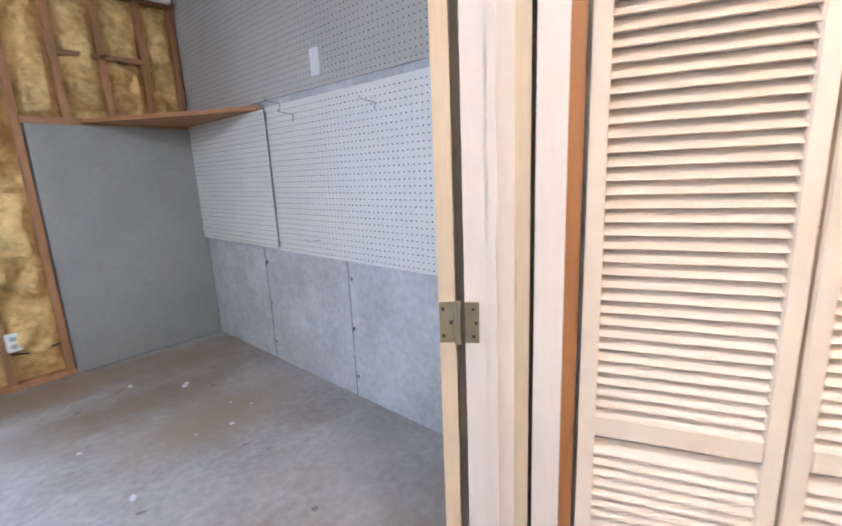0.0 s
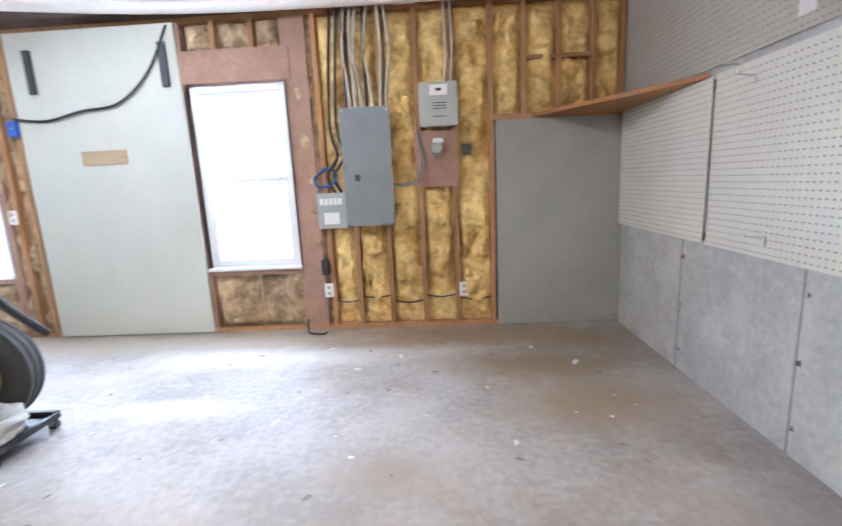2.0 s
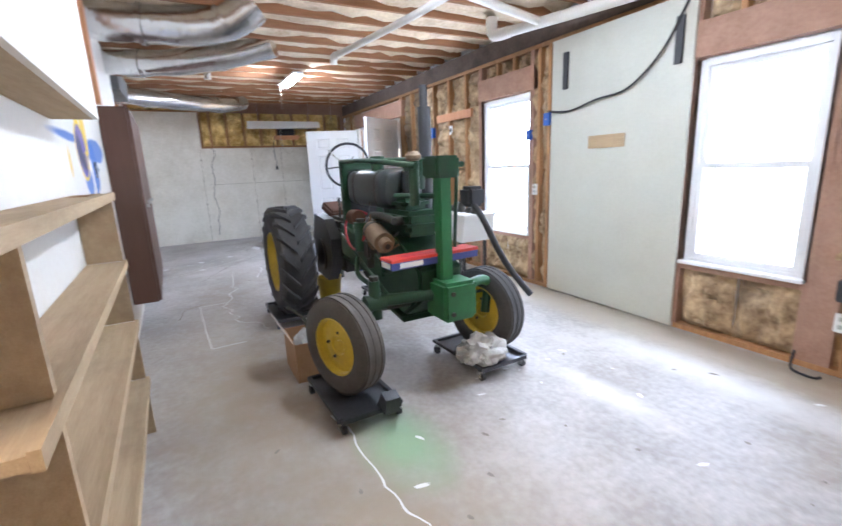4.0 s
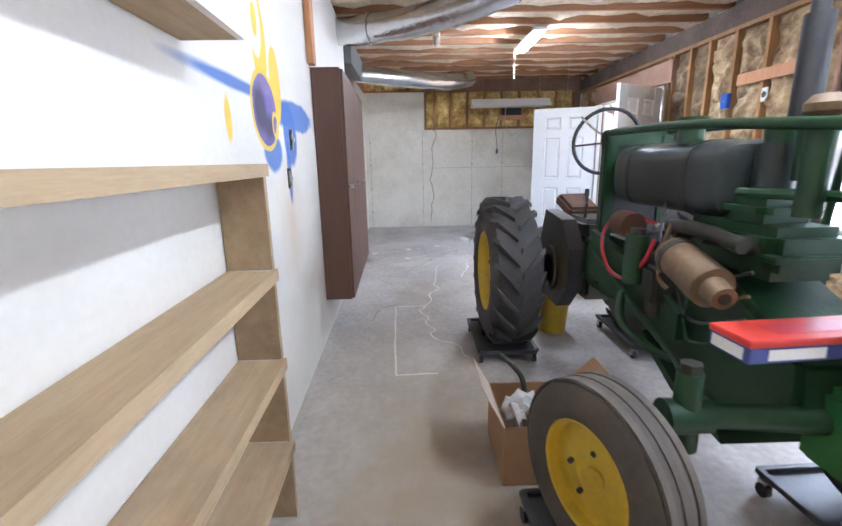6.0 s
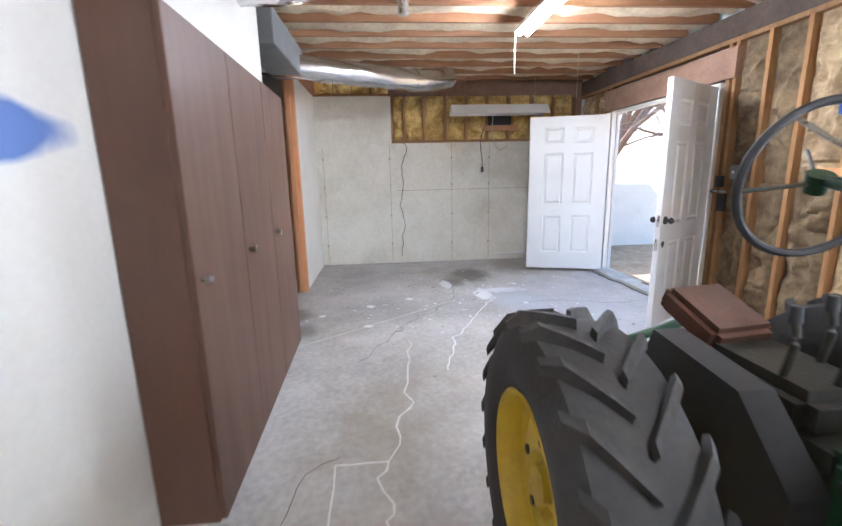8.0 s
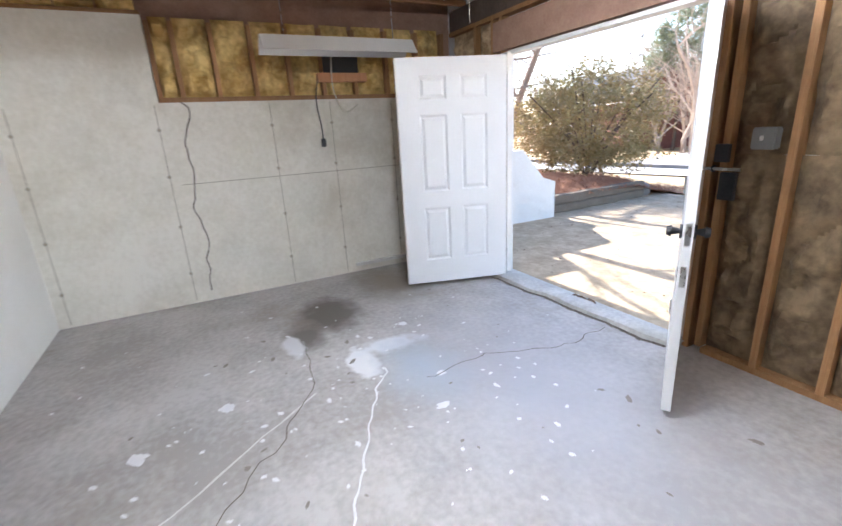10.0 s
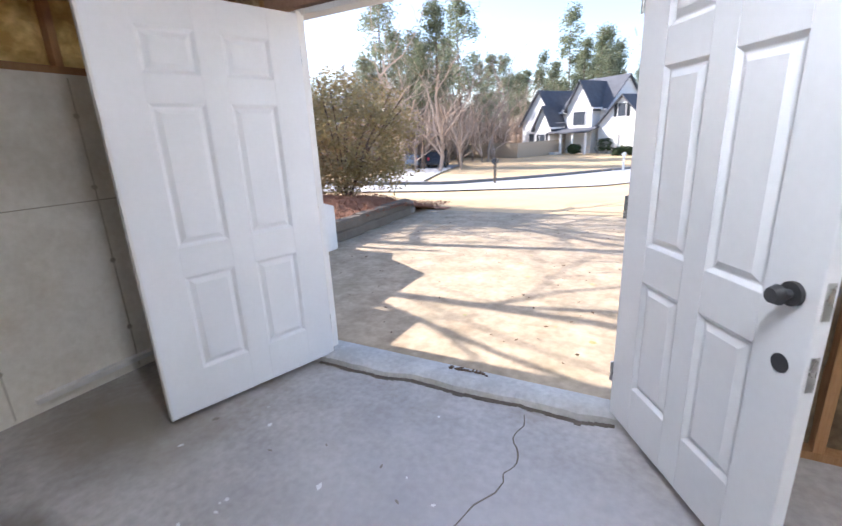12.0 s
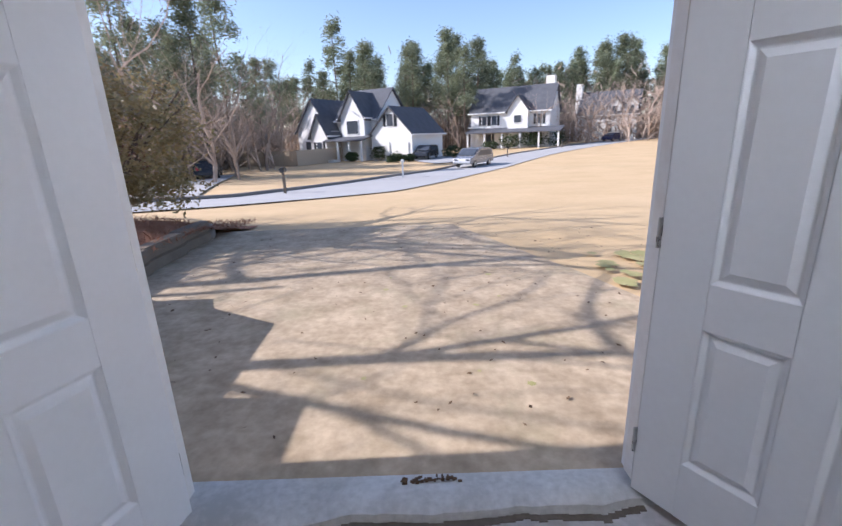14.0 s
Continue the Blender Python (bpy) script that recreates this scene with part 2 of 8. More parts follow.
lit_through(PINE, 0.4)
HOLLY = mat("shrub_leaves", (0.30, 0.265, 0.115), (0.38, 0.27, 0.14), 0.45, scale=2.5, fine=20, bump=0)
lit_through(HOLLY, 0.35)
HEDGE = mat("hedge_green", (0.045, 0.07, 0.025), (0.03, 0.05, 0.018), 0.8, scale=3, fine=12, bump=0.4)
STRAW = mat("pine_straw", (0.40, 0.19, 0.10), (0.25, 0.105, 0.055), 0.95, scale=6, fine=40, bump=0.6)
LAWN = mat("dormant_lawn", (0.60, 0.43, 0.24), (0.50, 0.35, 0.185), 0.95, scale=0.35, fine=5, bump=0.25, stain=(0.38, 0.29, 0.15), stain_amt=0.4)
MOSS = mat("moss", (0.30, 0.29, 0.10), (0.40, 0.34, 0.17), 0.95, scale=3, fine=20)
ROAD = mat("pale_asphalt", (0.42, 0.41, 0.40), (0.37, 0.36, 0.35), 0.9, scale=0.6, fine=10, bump=0.05)
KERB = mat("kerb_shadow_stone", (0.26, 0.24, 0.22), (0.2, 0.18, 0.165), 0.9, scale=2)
TIMBER = mat("landscape_timber", (0.20, 0.16, 0.12), (0.14, 0.11, 0.08), 0.9, scale=4, bump=0.2)
SIDING = mat("white_siding", (0.78, 0.78, 0.77), (0.74, 0.74, 0.73), 0.6, scale=0.8, fine=6, bump=0.03, stretch=(0.3, 0.3, 6))
ROOF = mat("grey_shingle", (0.10, 0.105, 0.12), (0.075, 0.078, 0.09), 0.9, scale=1.2, fine=8, bump=0.1)
STONE = mat("grey_stone_veneer", (0.22, 0.20, 0.19), (0.15, 0.135, 0.13), 0.9, scale=3, fine=10, bump=0.2)
BRICK_RED = mat("red_brick", (0.25, 0.10, 0.075), (0.19, 0.075, 0.055), 0.9, scale=3, fine=10)
GLASS_DARK = mat("far_window_glass", (0.05, 0.06, 0.075), (0.08, 0.09, 0.11), 0.12, scale=2, bump=0)
FENCE = mat("cedar_fence", (0.52, 0.42, 0.31), (0.43, 0.34, 0.25), 0.9, scale=2, fine=10, stretch=(4, 4, 0.5))
CAR_SILVER = mat("silver_car_paint", (0.36, 0.37, 0.39), (0.33, 0.34, 0.36), 0.25, 0.6, bump=0)
CAR_DARK = mat("dark_car_paint", (0.045, 0.05, 0.06), (0.05, 0.055, 0.065), 0.25, 0.4, bump=0)
CAR_BLUE = mat("blue_car_paint", (0.05, 0.055, 0.12), (0.05, 0.055, 0.12), 0.25, 0.4, bump=0)
TUBE = bpy.data.materials.new("lit_tube")
TUBE.use_nodes = True
TUBE.node_tree.nodes["Principled BSDF"].inputs["Emission Color"].default_value = (0.88, 0.95, 1.0, 1)
TUBE.node_tree.nodes["Principled BSDF"].inputs["Emission Strength"].default_value = 85.0
TUBE_SOFT = TUBE.copy()
TUBE_SOFT.name = "lit_tube_dim"
TUBE_SOFT.node_tree.nodes["Principled BSDF"].inputs["Emission Strength"].default_value = 45.0
HALL_LIGHT = bpy.data.materials.new("warm_bowl")
HALL_LIGHT.use_nodes = True
HALL_LIGHT.node_tree.nodes["Principled BSDF"].inputs["Emission Color"].default_value = (1.0, 0.80, 0.58, 1)
HALL_LIGHT.node_tree.nodes["Principled BSDF"].inputs["Emission Strength"].default_value = 48.0
GLASS = bpy.data.materials.new("clear_glass")
GLASS.use_nodes = True
GLASS.node_tree.nodes["Principled BSDF"].inputs["Transmission Weight"].default_value = 1.0
GLASS.node_tree.nodes["Principled BSDF"].inputs["Roughness"].default_value = 0.02
GLASS.node_tree.nodes["Principled BSDF"].inputs["IOR"].default_value = 1.1


PEG_OLD = mat("old_pegboard", (0.50, 0.47, 0.41), (0.43, 0.40, 0.34), 0.7, scale=1.2, fine=40, bump=0.03, stain=(0.34, 0.31, 0.26), stain_amt=0.4)
RIM = mat("dark_rim_board", (0.14, 0.10, 0.075), (0.07, 0.05, 0.04), 0.9, scale=3, fine=30, bump=0.2, stain=(0.04, 0.03, 0.03), stain_amt=0.6)


# ---------------------------------------------------------------- building helpers
def bx(bm, x0, y0, z0, x1, y1, z1, bev=0.0):
    r = bmesh.ops.create_cube(bm, size=1.0)
    vs = r["verts"]
    for v in vs:
        v.co = Vector(((x0 + x1) / 2 + v.co.x * (x1 - x0), (y0 + y1) / 2 + v.co.y * (y1 - y0), (z0 + z1) / 2 + v.co.z * (z1 - z0)))
    if bev:
        es = list({e for v in vs for e in v.link_edges})
        bmesh.ops.bevel(bm, geom=es, offset=bev, segments=2, affect='EDGES')


def box(x0, y0, z0, x1, y1, z1, bev=0.0):
    bm = bmesh.new()
    bx(bm, x0, y0, z0, x1, y1, z1, bev)
    return bm


def cy(bm, p0, p1, r0, r1=None, seg=20):
    p0, p1 = Vector(p0), Vector(p1)
    r1 = r0 if r1 is None else r1
    d = p1 - p0
    m = Matrix.Translation((p0 + p1) / 2) @ d.to_track_quat('Z', 'Y').to_matrix().to_4x4()
    bmesh.ops.create_cone(bm, cap_ends=True, segments=seg, radius1=r0, radius2=r1, depth=d.length, matrix=m)


def cyl(p0, p1, r0, r1=None, seg=20):
    bm = bmesh.new()
    cy(bm, p0, p1, r0, r1, seg)
    return bm


def tu(bm, pts, r, seg=8):
    """A tube along points, smoothed."""
    pts = [Vector(p) for p in pts]
    if len(pts) > 2:
        fine = []
        for i in range(len(pts) - 1):
            a, b = pts[max(i - 1, 0)], pts[i]
            c, d = pts[i + 1], pts[min(i + 2, len(pts) - 1)]
            for k in range(5):
                t = k / 5
                fine.append(0.5 * ((2 * b) + (c - a) * t + (2 * a - 5 * b + 4 * c - d) * t * t + (3 * b - a - 3 * c + d) * t ** 3))
        pts = fine + [pts[-1]]
    rings = []
    for i, p in enumerate(pts):
        t = (pts[min(i + 1, len(pts) - 1)] - pts[max(i - 1, 0)]).normalized()
        q = t.to_track_quat('Z', 'Y')
        rad = r(i / (len(pts) - 1)) if callable(r) else r
        rings.append([bm.verts.new(p + q @ Vector((math.cos(2 * math.pi * k / seg) * rad, math.sin(2 * math.pi * k / seg) * rad, 0))) for k in range(seg)])
    for a, b in zip(rings, rings[1:]):
        for k in range(seg):
            bm.faces.new((a[k], a[(k + 1) % seg], b[(k + 1) % seg], b[k]))
    bm.faces.new(rings[0][::-1])
    bm.faces.new(rings[-1])


def tube(pts, r, seg=8):
    bm = bmesh.new()
    tu(bm, pts, r, seg)
    return bm


def lathe(profile, seg=48):
    """Spins (radius, height) round the local y axis."""
    bm = bmesh.new()
    rings = [[bm.verts.new((r * math.cos(2 * math.pi * k / seg), h, r * math.sin(2 * math.pi * k / seg))) for k in range(seg)] for r, h in profile]
    for a, b in zip(rings, rings[1:]):
        for k in range(seg):
            bm.faces.new((a[k], a[(k + 1) % seg], b[(k + 1) % seg], b[k]))
    return bm


def prism(outline, x0, x1, axis="x"):
    """A closed outline drawn out along one axis; outline in the other two."""
    bm = bmesh.new()

    def at(u, v, w):
        return {"x": (w, u, v), "y": (u, w, v), "z": (u, v, w)}[axis]
    a = [bm.verts.new(at(u, v, x0)) for u, v in outline]
    b = [bm.verts.new(at(u, v, x1)) for u, v in outline]
    bm.faces.new(a)
    bm.faces.new(b[::-1])
    for i in range(len(a)):
        j = (i + 1) % len(a)
        bm.faces.new((a[j], a[i], b[i], b[j]))
    return bm


def mesh_of(name, bm, material, smooth=False):
    bmesh.ops.recalc_face_normals(bm, faces=bm.faces)
    me = bpy.data.meshes.new(name)
    bm.to_mesh(me)
    bm.free()
    for q in (material if isinstance(material, (list, tuple)) else [material]):
        me.materials.append(q)
    if smooth:
        me.shade_smooth()
        me.set_sharp_from_angle(angle=radians(38))
    return me


def part(name, bm, material, parent=None, label="", smooth=True, m=None):
    ob = new(name, mesh_of(name, bm, material, smooth))
    if parent:
        ob.parent = parent
        ob.matrix_basis = (m or Matrix()) if parent.get("local") else Matrix.Translation(-base_of(parent)) @ (m or Matrix())
    elif m:
        ob.matrix_basis = m
    if label:
        tagged(ob, label)
    return ob


def base_of(ob):
    p = Vector((0, 0, 0))
    while ob:
        p = p + ob.matrix_basis.translation
        ob = ob.parent
    return p


def thing(name, label, category, at, group="", kind=""):
    ob = new(name)
    ob.location = at
    ob.empty_display_size = 0.1
    return tagged(ob, label, category, group, kind)


def solid(name, bm, material, label, category, group="", kind="", smooth=True, m=None):
    return tagged(part(name, bm, material, None, "", smooth, m), label, category, group, kind)


def struct(name, bm, material, label="", smooth=False):
    return tagged(part(name, bm, material, None, "", smooth), label or name.replace("_", " "), name.split("_")[0], "", "structure")
# ---------------------------------------------------------------- structure
XE, XW, YN, ZC = 2.57, -8.45, 6.04, 2.66      # east wall, west wall, inner face of the north studs, underside of joists


def south(x):
    return 2.284 + (x + 2.126) * 0.031


def spray(m, spots, flat=False):
    """Sprayed paint: soft ellipses (x, z, rx, rz, colour, ring, soft) laid over a wall's paint."""
    n, l = m.node_tree.nodes, m.node_tree.links
    p = n["Principled BSDF"]
    out = p.inputs["Base Color"].links[0].from_socket
    co = n.new("ShaderNodeTexCoord")
    nz = n.new("ShaderNodeTexNoise")
    nz.inputs["Scale"].default_value, nz.inputs["Detail"].default_value = 7.0, 5
    l.new(co.outputs["Object"], nz.inputs[0])
    for x, z, rx, rz, colour, ring, soft, wob in spots:
        mp = n.new("ShaderNodeMapping")
        mp.inputs["Location"].default_value = (-x / rx, -z / rz, 0) if flat else (-x / rx, 0, -z / rz)
        mp.inputs["Scale"].default_value = (1 / rx, 1 / rz, 0) if flat else (1 / rx, 0, 1 / rz)
        l.new(co.outputs["Object"], mp.inputs[0])
        ln = n.new("ShaderNodeVectorMath")
        ln.operation = 'LENGTH'
        l.new(mp.outputs[0], ln.inputs[0])
        ad = n.new("ShaderNodeMath")
        ad.operation = 'MULTIPLY_ADD'
        ad.inputs[1].default_value = wob
        l.new(nz.outputs[0], ad.inputs[0])
        l.new(ln.outputs["Value"], ad.inputs[2])
        mr = n.new("ShaderNodeMapRange")
        if ring:
            sb = n.new("ShaderNodeMath")
            sb.operation = 'SUBTRACT'
            sb.inputs[1].default_value = 1.0 + wob * 0.5
            l.new(ad.outputs[0], sb.inputs[0])
            ab = n.new("ShaderNodeMath")
            ab.operation = 'ABSOLUTE'
            l.new(sb.outputs[0], ab.inputs[0])
            mr.inputs[1].default_value, mr.inputs[2].default_value = ring + soft, ring
            l.new(ab.outputs[0], mr.inputs[0])
        else:
            mr.inputs[1].default_value, mr.inputs[2].default_value = 1 + wob * 0.5 + soft, 1 + wob * 0.5 - soft
            l.new(ad.outputs[0], mr.inputs[0])
        mr.inputs[4].default_value = 0.92
        mx = n.new("ShaderNodeMix")
        mx.data_type = 'RGBA'
        l.new(mr.outputs[0], mx.inputs[0])
        l.new(out, mx.inputs[6])
        mx.inputs[7].default_value = (*colour, 1)
        out = mx.outputs[2]
    l.new(out, p.inputs["Base Color"])


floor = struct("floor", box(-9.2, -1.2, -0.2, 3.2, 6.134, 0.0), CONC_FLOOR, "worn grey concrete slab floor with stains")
# north wall: openings for two windows and a double door
OPEN = [(-7.50, -5.56, 0.0, 2.10), (-3.27, -2.43, 0.53, 2.03), (-0.73, 0.03, 0.53, 1.97)]
bm = bmesh.new()
xs = XW - 0.9
for x0, x1, z0, z1 in OPEN:
    bx(bm, xs, 6.135, -0.2, x0, 6.175, 3.0)
    bx(bm, x0, 6.135, z1, x1, 6.175, 3.0)
    bx(bm, x0, 6.135, -0.2, x1, 6.175, z0) if z0 > 0 else None
    xs = x1
bx(bm, xs, 6.135, -0.2, 3.3, 6.175, 3.0)
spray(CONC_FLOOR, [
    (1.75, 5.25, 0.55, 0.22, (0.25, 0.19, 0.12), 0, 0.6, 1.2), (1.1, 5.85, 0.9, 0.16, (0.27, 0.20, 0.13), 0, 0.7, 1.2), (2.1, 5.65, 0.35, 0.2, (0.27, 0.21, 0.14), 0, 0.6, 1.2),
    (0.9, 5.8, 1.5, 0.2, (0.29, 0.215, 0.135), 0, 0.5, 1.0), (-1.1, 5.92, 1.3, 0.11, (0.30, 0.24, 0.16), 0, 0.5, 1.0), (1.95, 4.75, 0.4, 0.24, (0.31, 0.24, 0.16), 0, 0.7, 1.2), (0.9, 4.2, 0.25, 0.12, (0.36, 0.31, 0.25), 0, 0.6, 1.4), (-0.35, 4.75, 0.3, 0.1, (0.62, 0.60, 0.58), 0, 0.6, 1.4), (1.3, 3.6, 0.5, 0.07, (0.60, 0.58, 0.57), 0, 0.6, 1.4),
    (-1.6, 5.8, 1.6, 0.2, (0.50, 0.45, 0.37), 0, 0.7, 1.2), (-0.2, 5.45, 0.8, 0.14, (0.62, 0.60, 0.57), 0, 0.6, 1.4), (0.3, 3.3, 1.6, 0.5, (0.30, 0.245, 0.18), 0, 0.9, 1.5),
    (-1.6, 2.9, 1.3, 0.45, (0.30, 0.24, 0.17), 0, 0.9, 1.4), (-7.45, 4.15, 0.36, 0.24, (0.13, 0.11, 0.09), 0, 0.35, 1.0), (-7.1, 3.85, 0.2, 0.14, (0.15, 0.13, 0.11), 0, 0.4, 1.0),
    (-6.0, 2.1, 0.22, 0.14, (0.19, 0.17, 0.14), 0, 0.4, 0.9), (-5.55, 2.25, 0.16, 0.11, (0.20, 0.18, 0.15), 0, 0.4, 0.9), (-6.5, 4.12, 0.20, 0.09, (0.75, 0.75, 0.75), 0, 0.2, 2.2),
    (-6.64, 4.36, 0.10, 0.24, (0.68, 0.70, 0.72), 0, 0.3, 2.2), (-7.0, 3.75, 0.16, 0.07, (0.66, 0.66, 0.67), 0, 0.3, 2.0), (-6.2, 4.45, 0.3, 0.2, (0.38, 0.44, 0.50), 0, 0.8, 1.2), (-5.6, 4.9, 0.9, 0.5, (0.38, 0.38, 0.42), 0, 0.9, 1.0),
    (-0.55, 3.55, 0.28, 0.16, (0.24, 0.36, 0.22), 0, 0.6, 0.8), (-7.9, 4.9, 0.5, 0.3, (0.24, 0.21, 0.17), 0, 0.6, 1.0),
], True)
wall_north = struct("wall_north", bm, SIDING, "outer sheathing and siding of the window wall")
struct("wall_east", box(XE, -1.2, -0.2, XE + 0.25, 6.14, 3.0), CONC_WALL, "poured grey concrete foundation wall with form lines")
struct("wall_west", box(XW - 0.25, 1.6, -0.2, XW, 6.14, 1.82), CONC_WHITE, "pale whitewashed concrete foundation wall, cracked")
struct("wall_west_tall", box(XW - 0.25, 1.6, 1.82, XW, 3.16, 2.49), CONC_WHITE, "pale whitewashed concrete wall, higher section")
struct("wall_west_back", box(XW - 0.3, 1.6, 1.82, XW - 0.16, 6.14, 3.0), OSB, "sheathing behind insulated pony wall")
struct("wall_alcove_west", box(-7.8, -1.2, -0.2, -7.55, 1.95, 3.0), CONC_WALL, "grey concrete wall of the alcove")
struct("wall_back", box(-7.6, -1.4, -0.2, XE + 0.25, -1.2, 3.0), DRYWALL, "plain back wall")
# subfloor above the joists
struct("ceiling", box(-9.2, -1.4, ZC + 0.22, 3.2, 6.16, ZC + 0.3), JOIST, "underside of the plywood subfloor")


def south_wall(name, x0, x1, z1, material, label, th=0.115):
    b = prism([(x0, south(x0)), (x1, south(x1)), (x1, south(x1) - th), (x0, south(x0) - th)], 0.0, z1, "z")
    return struct(name, b, material, label)


BLU, PUR, YEL, PNK, DRK = (0.07, 0.16, 0.45), (0.16, 0.12, 0.33), (0.72, 0.50, 0.04), (0.75, 0.10, 0.14), (0.06, 0.055, 0.09)
GRAFFITI = mat("sprayed_drywall", (0.74, 0.715, 0.665), (0.66, 0.63, 0.575), 0.85, scale=1.2, fine=50, bump=0.06, stain=(0.62, 0.57, 0.5), stain_amt=0.5)
spray(GRAFFITI, [
    (-2.22, 0.98, 0.16, 0.22, (0.60, 0.50, 0.40), 0, 0.9, 1.2), (-1.75, 0.80, 0.20, 0.12, (0.60, 0.57, 0.56), 0, 0.9, 1.4), (-2.60, 0.55, 0.35, 0.10, (0.58, 0.54, 0.48), 0, 0.9, 1.4), (-0.70, 0.45, 0.35, 0.12, (0.50, 0.47, 0.42), 0, 0.9, 1.4),
    (-1.59, 1.540, 0.42, 0.022, BLU, 0, 0.3, 0.25), (-2.51, 1.510, 0.40, 0.075, BLU, 0, 0.10, 0.5), (-2.33, 1.405, 0.13, 0.16, BLU, 0, 0.12, 0.6),
    (-2.25, 1.215, 0.04, 0.15, BLU, 0, 0.15, 0.4), (-1.99, 1.315, 0.14, 0.09, BLU, 0, 0.12, 0.4), (-2.14, 1.505, 0.25, 0.06, BLU, 0, 0.2, 0.4),
    (-1.91, 1.755, 0.10, 0.20, YEL, 0, 0.06, 0.3), (-2.11, 1.615, 0.09, 0.17, YEL, 0, 0.06, 0.2), (-1.87, 1.825, 0.06, 0.10, (0.80, 0.775, 0.72), 0.25, 0.2, 0.2),
    (-1.92, 1.485, 0.17, 0.145, PUR, 0, 0.05, 0.2), (-1.85, 1.485, 0.08, 0.09, DRK, 0, 0.3, 0.4), (-1.95, 1.425, 0.07, 0.05, DRK, 0, 0.4, 0.4),
    (-1.92, 1.485, 0.18, 0.155, YEL, 0.055, 0.03, 0.15), (-2.06, 1.435, 0.045, 0.05, YEL, 0.16, 0.1, 0.2), (-1.48, 1.415, 0.03, 0.075, YEL, 0, 0.2, 0.4),
    (-0.21, 1.020, 0.022, 0.15, PNK, 0, 0.4, 0.3), (-0.28, 1.060, 0.06, 0.09, (0.78, 0.34, 0.36), 0, 0.7, 0.5), (-0.35, 1.120, 0.03, 0.05, (0.2, 0.5, 0.12), 0, 0.5, 0.3),
    (0.18, 1.100, 0.10, 0.09, (0.16, 0.2, 0.26), 0, 0.7, 0.5), (-0.45, 0.810, 0.28, 0.03, (0.6, 0.06, 0.08), 0, 0.5, 0.4),
])
south_wall("wall_south_painted", -5.10, 0.45, ZC, GRAFFITI, "white drywall partition with sprayed blue, purple and yellow paint")
struct("wall_south_west", box(XW, 1.93, 0.0, -7.02, 2.045, 2.5), DRYWALL, "short white painted partition beside the cracked wall")
# partition beside the entry door, and the closet front
struct("wall_closet", box(2.36, 1.0, 0.0, 2.42, 3.07, ZC), DRYWALL, "closet side wall")
struct("wall_entry", box(1.96, 3.09, 0.0, XE, 3.12, ZC), DRYWALL, "partition beside the entry door")
struct("wall_hall_end", box(0.45, 0.9, 0.0, XE, 1.0, ZC), DRYWALL, "plain hall end wall")
struct("wall_hall_side", box(0.35, 1.0, 0.0, 0.45, south(0.45), ZC), DRYWALL, "plain hall side wall")

# ------------------------------------------------ stud framing and insulation
rng = random.Random(4)


def batt(x0, x1, z0, z1, y, seed, horizontal=None, depth=0.05):
    """A puffy insulation batt that fills one stud bay; faces -y (or +x with horizontal=x)."""
    bm = bmesh.new()
    nx, nz = max(3, int((x1 - x0) / 0.02)), max(3, int((z1 - z0) / 0.022))
    grid = []
    for j in range(nz + 1):
        row = []
        for i in range(nx + 1):
            u, v = i / nx, j / nz
            edge = min(1, 5 * min(u, 1 - u)) * min(1, 9 * min(v, 1 - v))
            x, z = x0 + (x1 - x0) * u, z0 + (z1 - z0) * v
            w = noise.fractal(Vector((x * 7 + seed, z * 5, seed * 1.7)), 1.0, 2.1, 3)
            w -= 0.5 * max(0, 0.16 - abs(noise.noise(Vector((x * 3 + seed * 2, z * 5, 4))))) / 0.16
            d = edge * (0.022 + depth * (0.55 + 1.25 * w)) - 0.012
            d -= 0.11 * max(0, noise.noise(Vector((x * 4.2 + seed * 3, z * 4.2, 9))) - 0.22)
            d = max(-0.035, d)
            row.append(bm.verts.new((x, y - d, z) if horizontal is None else (horizontal + d, x, z)))
        grid.append(row)
    for j in range(nz):
        for i in range(nx):
            bm.faces.new((grid[j][i], grid[j][i + 1], grid[j + 1][i + 1], grid[j + 1][i]))
    return bm


def north_bay(x0, x1, z0, z1, seed, material):
    part("insulation_batt", batt(x0, x1, z0, z1, YN + 0.05, seed), material, framing)


framing = thing("wall_framing", "open stud framing of the window wall with yellow fibreglass batts", "framing", (0, YN, 0), kind="structure")


def stud(x, z0, z1, w=0.038, material=None, y0=None):
    part("stud", box(x - w / 2, (y0 or YN), z0, x + w / 2, YN + 0.095, z1, 0.002), material or STUD, framing)


def rail(x0, x1, z, h=0.038, proud=0.0, material=None):
    part("rail", box(x0, YN - proud, z, x1, YN + 0.095, z + h, 0.002), material or STUD, framing)


# sole and top plates
rail(-5.42, -2.10, 0.0), rail(-0.75, 1.62, 0.0)
rail(XW, 2.57, 2.42)
# dark board fills the band between top plate and joists
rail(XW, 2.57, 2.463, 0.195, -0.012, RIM)
